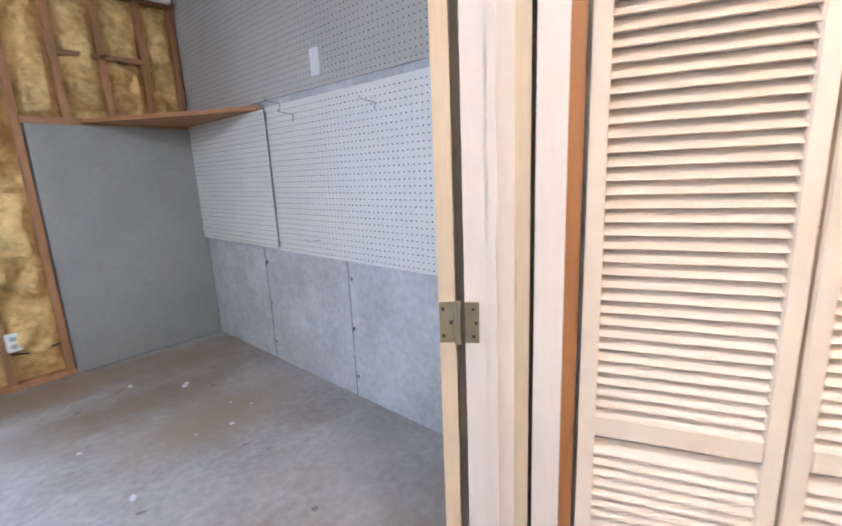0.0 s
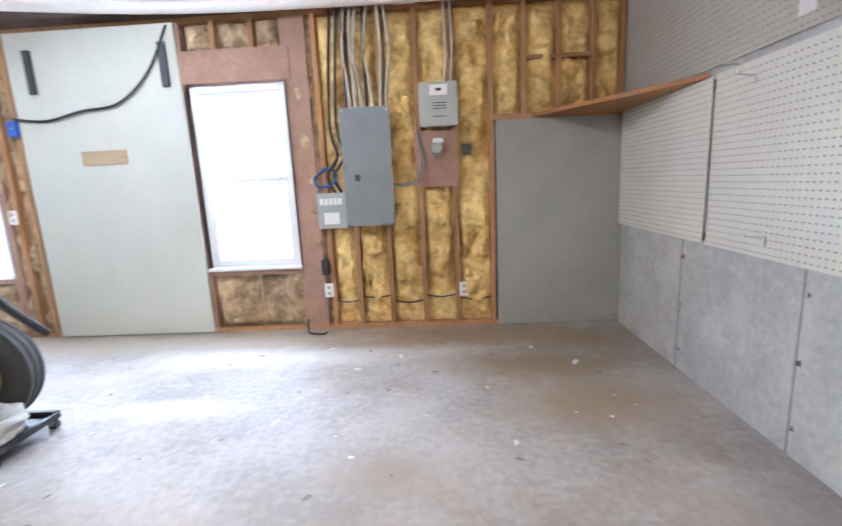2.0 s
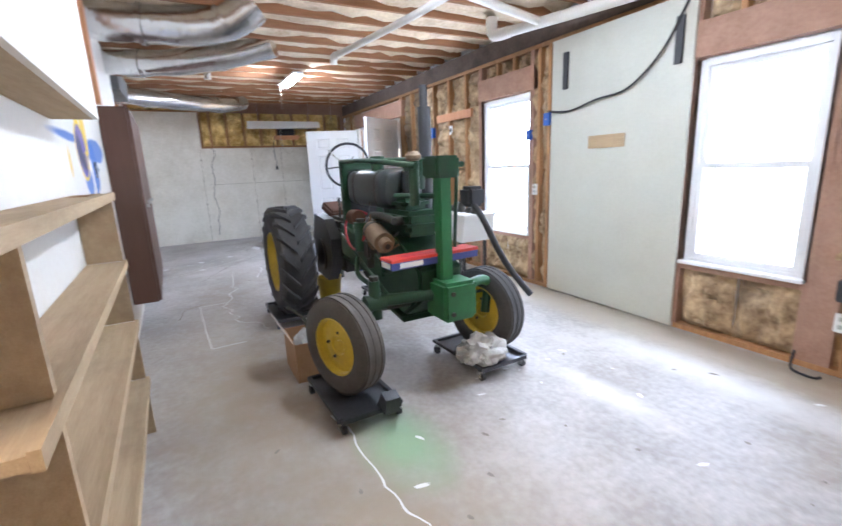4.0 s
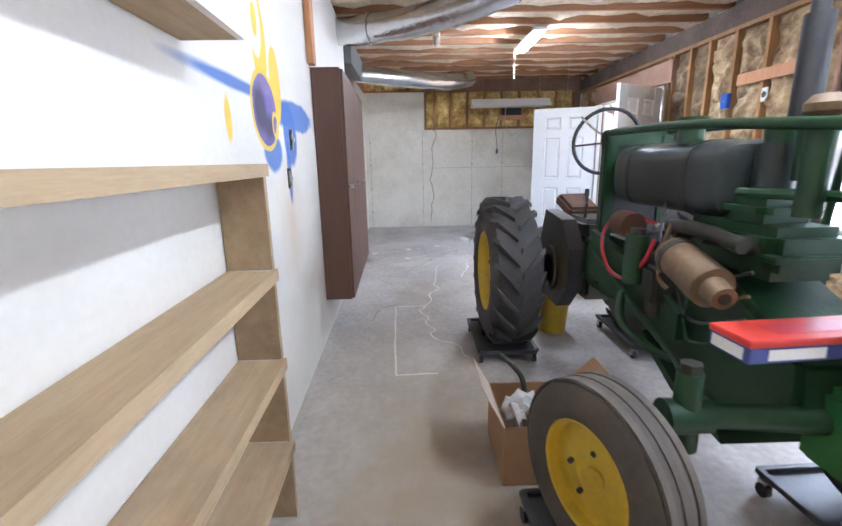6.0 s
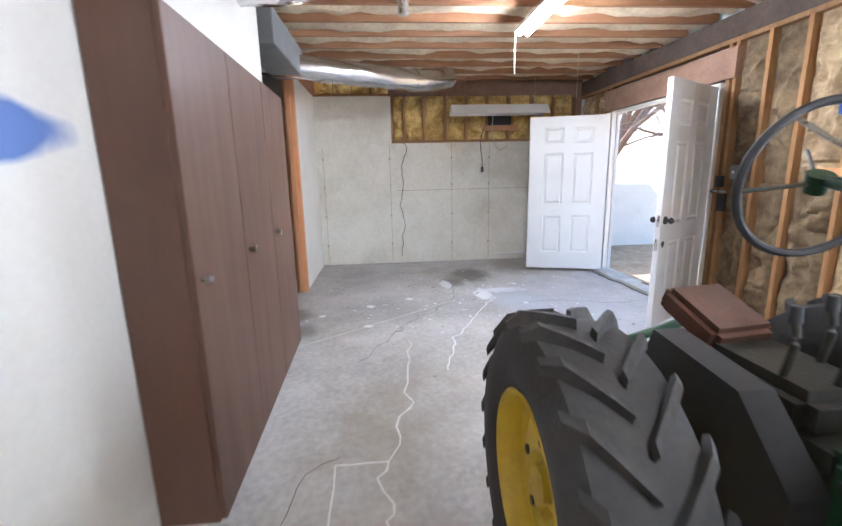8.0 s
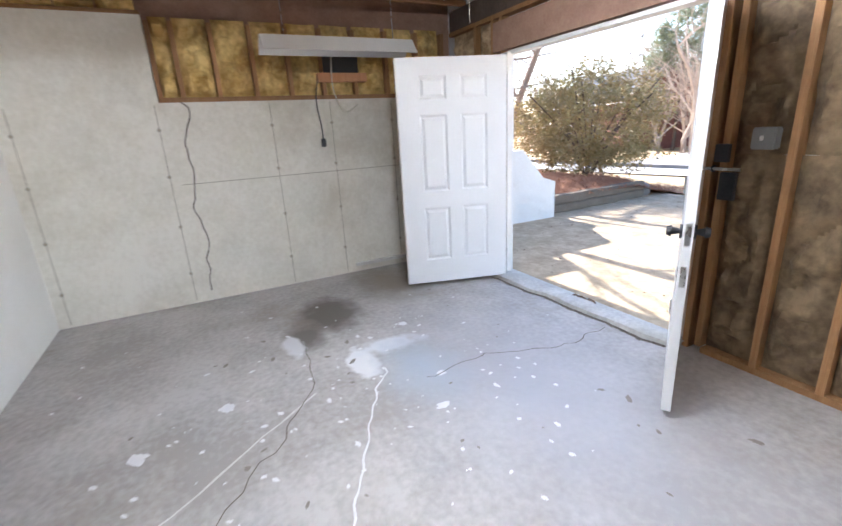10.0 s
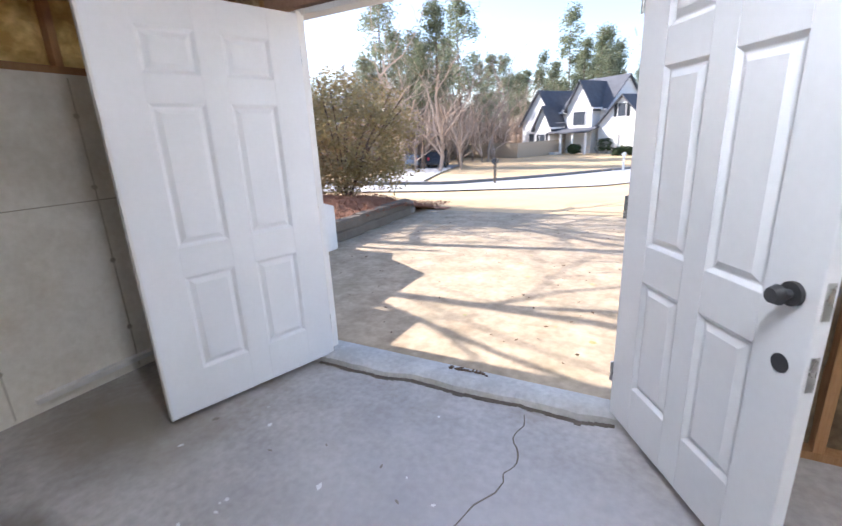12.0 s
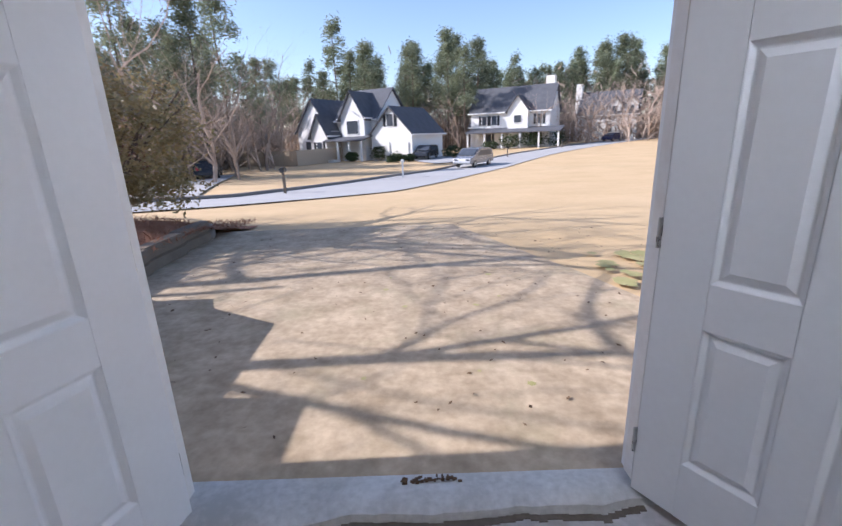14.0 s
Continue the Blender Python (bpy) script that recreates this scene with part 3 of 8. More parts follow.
# east stretch: panel bays
EAST = [0.28, 0.50, 0.76, 1.03, 1.30, 1.585]
for x in EAST:
    stud(x, 0.038, 2.42)
for i, (a, b) in enumerate(zip(EAST, EAST[1:])):
    north_bay(a + 0.02, b - 0.02, 0.04, 1.2, i * 3.1, INSUL)
    north_bay(a + 0.02, b - 0.02, 1.2, 2.42, i * 3.1 + 7, INSUL)
for i, x in enumerate((1.83, 2.08, 2.33, 2.54)):
    stud(x, 1.64, 2.42)
rail(1.60, XE, 1.60, 0.045, 0.01)
for i, (a, b) in enumerate(zip((1.585, 1.83, 2.08, 2.33), (1.83, 2.08, 2.33, 2.55))):
    north_bay(a + 0.02, b - 0.02, 1.64, 2.42, 40 + i * 2.3, INSUL)
rail(1.85, 2.31, 2.02, 0.03)
for a, b, z in ((0.30, 0.49, 0.24), (0.52, 0.74, 0.27), (0.78, 1.01, 0.22), (1.05, 1.28, 0.26), (1.32, 1.56, 0.23)):
    part("wire_run", tube([(a, YN + 0.02, z), ((a + b) / 2, YN + 0.012, z - 0.015), (b, YN + 0.02, z)], 0.006, 6), BLACK, framing)


def window_bay(x0, x1, z0, z1, seed):
    """Framing round one window: trimmers, header, sill and the cripples under and over it."""
    for x in (x0 - 0.03, x1 + 0.03):
        stud(x, 0.038, 2.42, 0.06, OSB)
    part("header", box(x0 - 0.06, YN - 0.012, z1 + 0.02, x1 + 0.06, YN + 0.09, z1 + 0.25, 0.003), OSB, framing)
    rail(x0, x1, z0 - 0.045, 0.042, 0.0, OSB)
    mid = (x0 + x1) / 2
    for x in (mid - 0.13, mid + 0.16):
        stud(x, z1 + 0.25, 2.42)
    for a, b in ((x0 + 0.02, mid - 0.15), (mid - 0.11, mid + 0.14), (mid + 0.18, x1 - 0.02)):
        north_bay(a, b, z1 + 0.25, 2.42, seed + a, INSUL_OLD)
    for a, b in ((x0, mid), (mid, x1)):
        north_bay(a, b, 0.04, z0 - 0.045, seed + a * 2, INSUL_OLD)
    part("reveal", box(x0 - 0.02, YN + 0.0, z0, x0, YN + 0.09, z1, 0.001), OSB, framing)
    part("reveal", box(x1, YN + 0.0, z0, x1 + 0.02, YN + 0.09, z1, 0.001), OSB, framing)


window_bay(-0.73, 0.03, 0.53, 1.97, 3)
window_bay(-3.27, -2.43, 0.53, 2.03, 11)
north_bay(0.09, 0.26, 0.04, 2.42, 77, INSUL_OLD)
stud(0.15, 0.038, 2.42, 0.14, OSB)
# between the board and the west window, and on to the door
for x in (-2.30, -2.16, -3.62, -4.02, -4.42, -4.80, -5.12, -5.44):
    stud(x, 0.038, 2.42)
# darker batts fill the bays nearest the double door
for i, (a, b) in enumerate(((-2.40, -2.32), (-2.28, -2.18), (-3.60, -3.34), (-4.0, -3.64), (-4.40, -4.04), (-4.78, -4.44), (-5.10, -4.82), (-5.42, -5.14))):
    north_bay(a, b, 0.04, 1.25, 90 + i, INSUL_DARK if b < -4.3 else INSUL_OLD)
    north_bay(a, b, 1.25, 2.42, 120 + i, INSUL_DARK if b < -4.7 else INSUL_OLD)
part("brace", box(-4.30, YN - 0.03, 1.90, -3.45, YN, 2.0, 0.003), STUD_NEW, framing)
part("brace", box(-4.62, YN - 0.03, 1.28, -3.70, YN, 1.37, 0.003), STUD_NEW, framing)
# door frame header and trimmers
part("header", box(-7.62, YN - 0.02, 2.13, -5.42, YN + 0.09, 2.38, 0.003), OSB, framing)
for x in (-5.52, -7.53, -7.66, -7.95):
    stud(x, 0.0, 2.42)
for i, (a, b) in enumerate(((-7.64, -7.55), (-7.93, -7.68), (XW + 0.02, -7.97))):
    north_bay(a, b, 0.02, 1.25, 150 + i, INSUL_OLD)
    north_bay(a, b, 1.25, 2.42, 160 + i, INSUL_OLD)

# pony wall on the west foundation
pony = thing("pony_wall", "short stud wall with yellow batts on the concrete ledge", "framing", (XW, 4, 1.82), kind="structure")


def pony_box(name, y0, y1, z0, z1, m=STUD, dx=0.0):
    part(name, box(XW - 0.16, y0, z0, XW - 0.03 + dx, y1, z1, 0.002), m, pony)


pony_box("sole_plate", 3.165, 6.0, 1.82, 1.86, STUD, 0.03)
pony_box("ledger", 2.0, 3.16, 2.49, 2.52, STUD, 0.03)
PY = [3.185, 3.36, 3.66, 3.98, 4.3, 4.62, 4.95, 5.3, 5.65, 5.97]
for y in PY:
    pony_box("stud", y - 0.019, y + 0.019, 1.86, 2.46)
for i, (a, b) in enumerate(zip(PY, PY[1:])):
    part("insulation_batt", batt(a + 0.02, b - 0.02, 1.86, 2.5, 0, 200 + i, XW - 0.09), INSUL, pony)
for i in range(4):
    part("insulation_batt", batt(2.06 + i * 0.27, 2.32 + i * 0.27, 2.52, 2.74, 0, 230 + i, XW - 0.09), INSUL, pony)
pony_box("rail", 4.55, 5.05, 1.98, 2.06, STUD_NEW, 0.05)
part("vent_hole", box(XW - 0.12, 4.62, 2.06, XW - 0.02, 4.98, 2.22, 0.004), BLACK, pony)

# ------------------------------------------------ ceiling joists with batts between
joists = thing("ceiling_joists", "rough orange-brown floor joists with sagging insulation between", "joists", (0, 4, ZC), kind="structure")
bmj, bmi = bmesh.new(), bmesh.new()
x = -8.2
k = 0
while x < 2.5:
    bx(bmj, x - 0.019, -1.2, ZC, x + 0.019, 6.1, ZC + 0.22)
    x1 = x + 0.40
    n_y = 44
    prev = None
    for j in range(n_y + 1):
        y = -1.0 + 7.1 * j / n_y
        row = []
        for i in range(8):
            u = i / 7
            xx = x + 0.02 + 0.36 * u
            sag = 0.062 - 0.06 * math.sin(math.pi * u) * (0.6 + 0.9 * noise.noise(Vector((k * 3.3, y * 1.3, 2)))) + 0.05 * noise.fractal(Vector((xx * 5, y * 5, 1)), 0.8, 2, 3)
            row.append(bmi.verts.new((xx, y, ZC + max(0.004, sag))))
        if prev:
            for i in range(7):
                bmi.faces.new((prev[i], prev[i + 1], row[i + 1], row[i]))
        prev = row
    x, k = x1, k + 1
part("joist_set", bmj, JOIST, joists, smooth=False)
part("insulation_batts", bmi, INSUL_CEIL, joists, "dusty pinkish fibreglass sagging between joists")

# ------------------------------------------------ windows
def window(name, x0, x1, z0, z1, muntins):
    w = tagged(new(name), "white vinyl double-hung window, blown out by daylight", "window", "windows in the stud wall", "structure")
    w.location = ((x0 + x1) / 2, 6.1, z0)
    f = bmesh.new()
    t = 0.045
    for a, b, c, d in ((x0, x0 + t, z0, z1), (x1 - t, x1, z0, z1)):
        bx(f, a, 6.075, c, b, 6.134, d, 0.004)
    bx(f, x0 + t, 6.075, z1 - t, x1 - t, 6.134, z1, 0.004)
    bx(f, x0 + t, 6.075, z0, x1 - t, 6.134, z0 + t, 0.004)
    part("window_frame", f, VINYL, w)
    part("window_sill", box(x0 - 0.01, YN - 0.03, z0 - 0.002, x1 + 0.01, 6.074, z0 + 0.022, 0.004), VINYL, w)
    zm = (z0 + z1) / 2
    for nm, y, a, b in (("lower_sash", 6.08, z0 + t, zm + 0.02), ("upper_sash", 6.105, zm - 0.02, z1 - t)):
        s = bmesh.new()
        q = 0.035
        bx(s, x0 + t, y, a, x0 + t + q, y + 0.03, b, 0.003), bx(s, x1 - t - q, y, a, x1 - t, y + 0.03, b, 0.003)
        bx(s, x0 + t + q, y, a, x1 - t - q, y + 0.03, a + q, 0.003), bx(s, x0 + t + q, y, b - q, x1 - t - q, y + 0.03, b, 0.003)
        if muntins and nm == "lower_sash":
            bx(s, x0 + t + q, y + 0.01, (a + b) / 2 - 0.009, x1 - t - q, y + 0.02, (a + b) / 2 + 0.009)
        part(nm, s, VINYL, w)
        g = part("pane", box(x0 + t + q, y + 0.012, a + q, x1 - t - q, y + 0.016, b - q), GLASS, w)
        g.visible_shadow = False
    return w


window("window_1", -0.73, 0.03, 0.53, 1.97, False)
window("window_2", -3.27, -2.43, 0.53, 2.03, True)


# ------------------------------------------------ double door
def door_leaf(name, m, label, knob, W=0.90):
    """A six-panel leaf, hinge edge at the origin, running along +x, both faces panelled."""
    d = tagged(new(name), label, "door", "double door leaves", "structure")
    d["local"] = 1
    d.matrix_basis = m
    Hh, T = 2.03, 0.022
    fr = bmesh.new()
    st, mid = 0.175 * W / 0.95, 0.115 * W / 0.95
    cols = [(st, (W - mid) / 2), ((W + mid) / 2, W - st)]
    rows = [(0.225, 0.735), (0.885, 1.56), (1.685, 1.885)]
    for a, b in ((0, st), (W - st, W), (cols[0][1], cols[1][0])):
        bx(fr, a, -T, 0, b, T, Hh, 0.002)
    for z0, z1 in ((0, rows[0][0]), (rows[0][1], rows[1][0]), (rows[1][1], rows[2][0]), (rows[2][1], Hh)):
        for a, b in cols:
            bx(fr, a, -T + 0.0003, z0, b, T - 0.0003, z1)
    part("leaf_frame", fr, WHITE_PAINT, d)
    # each panel: a moulded slope down from the frame, a narrow flat, a slope up to the raised field
    steps = ((0.0, 0.0215), (0.004, 0.019), (0.016, 0.008), (0.020, 0.0072), (0.024, 0.008), (0.046, 0.0205))
    for a, b in cols:
        for z0, z1 in rows:
            p = bmesh.new()
            for s in (-1, 1):
                prev = None
                for q, dep in steps:
                    ring = [p.verts.new((u, s * dep, v)) for u, v in ((a + q, z0 + q), (b - q, z0 + q), (b - q, z1 - q), (a + q, z1 - q))]
                    if prev:
                        for i in range(4):
                            p.faces.new((prev[i], prev[(i + 1) % 4], ring[(i + 1) % 4], ring[i]))
                    prev = ring
                p.faces.new(prev)
            part("panel", p, WHITE_PAINT, d, smooth=False)
    for z in (0.22, 1.02, 1.82):
        h = bmesh.new()
        cy(h, (-0.006, -T - 0.004, z - 0.05), (-0.006, -T - 0.004, z + 0.05), 0.007, seg=10)
        bx(h, -0.004, -T + 0.002, z - 0.05, 0.0012, T - 0.004, z + 0.05)
        part("hinge", h, CHROME, d)
    if knob:
        for s in (-1, 1):
            kb = bmesh.new()
            cy(kb, (W - 0.07, s * T, 0.92), (W - 0.07, s * (T + 0.012), 0.92), 0.033)
            cy(kb, (W - 0.07, s * (T + 0.012), 0.92), (W - 0.07, s * (T + 0.045), 0.92), 0.012, 0.02)
            cy(kb, (W - 0.07, s * (T + 0.045), 0.92), (W - 0.07, s * (T + 0.066), 0.92), 0.028, 0.02)
            kn_ = part("knob", kb, BLACK, d, "black door knob with a brass face")
            part("knob_face", cyl((W - 0.07, s * (T + 0.0662), 0.92), (W - 0.07, s * (T + 0.069), 0.92), 0.0165), BRASS, kn_)
            part("bore_hole", cyl((W - 0.07, s * (T + 0.0005), 0.72), (W - 0.07, s * (T + 0.002), 0.72), 0.027), BLACK, d, "empty dark lock bore")
        part("strike_edge", box(W, -0.012, 0.67, W + 0.002, 0.012, 0.77), CHROME, d)
        part("strike_edge", box(W, -0.012, 0.87, W + 0.002, 0.012, 0.97), CHROME, d)
    else:
        part("drip_strip", box(W - 0.001, -T - 0.006, 0, W + 0.012, T + 0.006, Hh, 0.004), WHITE_TRIM, d)
    return d


aL = math.degrees(math.atan2(4.98 - 5.955, -7.63 + 7.333))
door_leaf("door_1", pose(-7.333, 5.95, 0.04, 0, 0, aL), "white six-panel steel door leaf standing open inwards", False, 0.985)
aR = math.degrees(math.atan2(5.28 - 6.005, -5.125 + 5.59))
door_leaf("door_2", pose(-5.592, 6.005, 0.045, 0, 0, aR), "white six-panel door leaf with brass knob, open inwards", True, 0.89)
fr = bmesh.new()
bx(fr, -7.40, 5.985, 0.03, -7.352, 6.045, 2.10, 0.003), bx(fr, -7.51, 5.99, 0.03, -7.402, 6.03, 2.10, 0.003), bx(fr, -5.59, 6.03, 0.03, -5.57, 6.10, 2.10, 0.003), bx(fr, -7.40, 6.02, 2.085, -5.57, 6.13, 2.115, 0.003)
tagged(part("door_frame", fr, WHITE_TRIM), "white painted jambs and head of the double door", "door frame", "", "structure")

# raised threshold of rough mortar with a broken inner edge
bm = bmesh.new()
prev = None
for i in range(61):
    xx = -7.50 + 1.98 * i / 60
    w = 0.05 * noise.fractal(Vector((xx * 2.2, 3, 0)), 0.9, 2, 4)
    y0 = 5.86 + 0.07 * (xx + 7.4) / 1.86 + w
    h = 0.02 * noise.noise(Vector((xx * 3, 7, 0)))
    ring = [bm.verts.new(c) for c in ((xx, y0, -0.01), (xx, y0 + 0.012, 0.030 + h * 0.5), (xx, y0 + 0.05, 0.046 + h), (xx, 6.03, 0.048 + 0.6 * h), (xx, 6.10, 0.040), (xx, 6.16, -0.02))]
    if prev:
        for k in range(5):
            bm.faces.new((prev[k], ring[k], ring[k + 1], prev[k + 1]))
    prev = ring
struct("threshold", bm, CONC_WALL, "rough cracked mortar threshold of the double door", True)
bm = bmesh.new()
for i in range(60):
    xx = -7.36 + 1.78 * i / 60
    w = 0.05 * noise.fractal(Vector((xx * 2.2, 3, 0)), 0.9, 2, 4)
    y0 = 5.85 + 0.07 * (xx + 7.4) / 1.86 + w
    bx(bm, xx, y0 - 0.012 - 0.012 * rng.random(), 0.0006, xx + 0.032, y0 + 0.01, 0.004)
tagged(part("crack_line", bm, CONC_DARK), "dark ragged crack along the threshold", "crack", "", "structure")
# ---------------------------------------------------------------- boards and fixtures on the walls
solid("insulation_board", box(-2.10, YN - 0.025, 0.012, -0.755, YN - 0.002, 2.42, 0.002), BOARD, "tall pale grey foam board covering an opening", "board")
bd = thing("board_brackets", "two short black strips fixed on the grey board", "bracket", (-1.4, YN - 0.03, 2.0))
for x in (-1.92, -0.86):
    part("strip", box(x - 0.03, YN - 0.045, 1.97, x + 0.03, YN - 0.025, 2.29, 0.003), BLACK, bd)
solid("slot_cover", box(-1.63, YN - 0.036, 1.42, -1.26, YN - 0.026, 1.53, 0.002), SHELF_WOOD, "brown wooden strip on the grey board", "strip")
solid("hanging_cable", tube([(-2.12, YN - 0.04, 1.80), (-1.85, YN - 0.05, 1.77), (-1.55, YN - 0.05, 1.83), (-1.25, YN - 0.05, 1.87), (-0.98, YN - 0.05, 2.08), (-0.80, YN - 0.04, 2.40)], 0.009), BLACK, "black cable draped across the grey board", "cable")
for x, z, s in ((-2.15, 1.73, 0.06), (-2.41, 1.60, 0.05), (-4.42, 1.78, 0.07)):
    j = thing("junction_box", "blue plastic electrical box on the studs", "junction box", (x, YN, z), "blue boxes")
    part("body", box(x - s * 0.7, YN - 0.045, z - s, x + s * 0.7, YN - 0.001, z + s, 0.006), BLUE, j)
    part("cover_screw", cyl((x, YN - 0.05, z), (x, YN - 0.044, z), 0.006, seg=8), CHROME, j)
solid("cement_panel", box(1.615, YN - 0.02, 0.006, XE - 0.004, YN + 0.09, 1.60, 0.002), CEMENT_BOARD, "flat grey cement panel standing in the corner", "panel")
solid("shelf_plank", prism([(1.9, YN - 0.02), (2.545, YN - 0.02), (2.545, 4.98), (2.33, 5.35)], 1.615, 1.64, "z"), ORANGE_WOOD, "brown plywood corner shelf above the cement panel", "shelf")


def pegboard(y0, y1, z0, z1, x, label, pitch=0.030, sheet_mat=None):
    b = thing("pegboard", label, "pegboard", (x, (y0 + y1) / 2, z0), "pegboards on the concrete wall")
    part("sheet", box(x, y0, z0, x + 0.006, y1, z1, 0.001), sheet_mat or PEG_SHEET, b)
    part("batten", box(x + 0.006, y0 + 0.02, z1 - 0.06, XE, y1 - 0.02, z1 - 0.01), SHELF_WOOD, b)
    part("batten", box(x + 0.006, y0 + 0.02, z0 + 0.01, XE, y1 - 0.02, z0 + 0.05), SHELF_WOOD, b)
    h = bmesh.new()
    y = y0 + 0.025
    while y < y1 - 0.01:
        z = z0 + 0.02
        while z < z1 - 0.01:
            v = [h.verts.new((x - 0.0008, y + 0.0045 * math.cos(a), z + 0.0045 * math.sin(a))) for a in (0.3, 1.35, 2.4, 3.44, 4.5, 5.5)]
            h.faces.new(v)
            z += pitch
        y += pitch
    tagged(part("peg_holes", h, HOLE, b, smooth=False), kind="stuff")
    return b


HOLE = mat("peg_hole_dark", (0.16, 0.14, 0.11), (0.12, 0.10, 0.08), 0.95, bump=0)
PEG_SHEET = mat("pegboard_sheet", (0.76, 0.735, 0.66), (0.70, 0.67, 0.6), 0.5, scale=1.0, fine=30, bump=0.03, stain=(0.6, 0.55, 0.45), stain_amt=0.35)
n_, l_ = PEG_SHEET.node_tree.nodes, PEG_SHEET.node_tree.links
co_ = n_.new("ShaderNodeTexCoord")
for cy_, cz_, r_, colour_, amt_ in ((3.47, 0.83, 0.11, (0.50, 0.01, 0.05), 1.0), (3.5, 1.5, 0.12, (0.2, 0.2, 0.22), 0.6)):
    vm_ = n_.new("ShaderNodeVectorMath")
    vm_.operation = 'DISTANCE'
    vm_.inputs[1].default_value = (XE - 0.03, cy_, cz_)
    l_.new(co_.outputs["Object"], vm_.inputs[0])
    mr_ = n_.new("ShaderNodeMapRange")
    mr_.inputs[1].default_value, mr_.inputs[2].default_value, mr_.inputs[4].default_value = r_ * 1.4, r_ * 0.3, amt_
    l_.new(vm_.outputs["Value"], mr_.inputs[0])
    mx_ = n_.new("ShaderNodeMix")
    mx_.data_type = 'RGBA'
    src_ = n_["Principled BSDF"].inputs["Base Color"].links[0].from_socket
    l_.new(mr_.outputs[0], mx_.inputs[0])
    l_.new(src_, mx_.inputs[6])
    mx_.inputs[7].default_value = (*colour_, 1)
    l_.new(mx_.outputs[2], n_["Principled BSDF"].inputs["Base Color"])
pegboard(4.93, YN - 0.03, 0.79, 1.612, XE - 0.03, "white pegboard sheet with a stained face")
pegboard(3.6525, 4.905, 0.785, 1.618, XE - 0.03, "white pegboard sheet with wire hooks")
pegboard(3.12, 3.6515, 0.785, 1.62, XE - 0.03, "white pegboard sheet with red spray paint")
pegboard(3.12, YN - 0.02, 1.66, 2.44, XE - 0.012, "upper dull beige pegboard sheet on the wall", 0.030, PEG_OLD)
sw = thing("wall_plate", "blank white plastic cover plate on the pegboard", "wall plate", (XE - 0.02, 4.41, 1.78))
part("plate", box(XE - 0.022, 4.37, 1.71, XE - 0.0125, 4.45, 1.84, 0.003), WHITE_PLASTIC, sw)
for y, z in ((4.62, 1.55), (3.98, 1.53), (4.74, 1.62), (4.48, 0.88)):
    hk = bmesh.new()
    tu(hk, [(XE - 0.035, y, z), (XE - 0.12, y - 0.01, z + 0.005), (XE - 0.13, y - 0.01, z + 0.02)], 0.0028, 6)
    tu(hk, [(XE - 0.036, y, z), (XE - 0.037, y, z - 0.035)], 0.0028, 6)
    solid("peg_hook", hk, CHROME, "thin wire hook hanging in the pegboard", "hook", "pegboard hooks")
# form-tie holes and seams in the concrete
tie = bmesh.new()
for y in (3.42, 4.28, 5.14):
    for z in (0.12, 0.4, 0.68):
        cy(tie, (XE - 0.0015, y + 0.01 * rng.random(), z), (XE + 0.002, y, z), 0.012, seg=8)
    bx(tie, XE - 0.001, y + 0.02, 0.0, XE + 0.01, y + 0.026, 0.79)
tagged(part("form_marks", tie, CONC_DARK), "rusty form-tie spots and seams in the concrete", "form marks", "", "structure")

# electrical gear
pn = thing("breaker_panel", "tall grey steel breaker panel between the studs", "electrical panel", (0.64, YN, 1.3))
part("enclosure", box(0.47, YN - 0.095, 0.875, 0.815, YN - 0.001, 1.72, 0.006), GREY_STEEL, pn)
part("cover", box(0.455, YN - 0.108, 0.86, 0.83, YN - 0.095, 1.735, 0.004), GREY_STEEL, pn)
dr = part("door", box(0.53, YN - 0.115, 0.95, 0.755, YN - 0.108, 1.5, 0.003), GREY_STEEL, pn)
part("latch", box(0.545, YN - 0.122, 1.2, 0.585, YN - 0.115, 1.25, 0.003), BLACK, dr)
for x in (0.475, 0.81):
    for z in (0.88, 1.3, 1.71):
        part("screw", cyl((x, YN - 0.112, z), (x, YN - 0.108, z), 0.006, seg=8), CHROME, pn)
sp = thing("sub_panel", "small white breaker box beside the grey panel", "electrical panel", (0.33, YN, 0.98))
part("enclosure", box(0.22, YN - 0.06, 0.845, 0.452, YN - 0.001, 1.12, 0.005), LIGHT_STEEL, sp)
for i in range(5):
    part("breaker", box(0.245 + i * 0.036, YN - 0.07, 1.03, 0.273 + i * 0.036, YN - 0.06, 1.08, 0.002), WHITE_PLASTIC, sp)
part("outlet_face", box(0.27, YN - 0.066, 0.88, 0.39, YN - 0.06, 0.97, 0.002), WHITE_PLASTIC, sp)
mt = thing("control_box", "light grey steel control box with white label", "electrical box", (1.18, YN, 1.72))
part("enclosure", box(1.05, YN - 0.085, 1.575, 1.335, YN - 0.001, 1.885, 0.005), LIGHT_STEEL, mt)
part("label_plate", box(1.13, YN - 0.09, 1.79, 1.26, YN - 0.085, 1.865, 0.001), WHITE_PLASTIC, mt)
part("display", box(1.175, YN - 0.092, 1.82, 1.215, YN - 0.09, 1.84), BLACK, mt)
for z in (1.735, 1.715, 1.695, 1.64):
    part("print_line", box(1.15, YN - 0.0868, z, 1.25, YN - 0.085, z + 0.006), BLACK, mt)
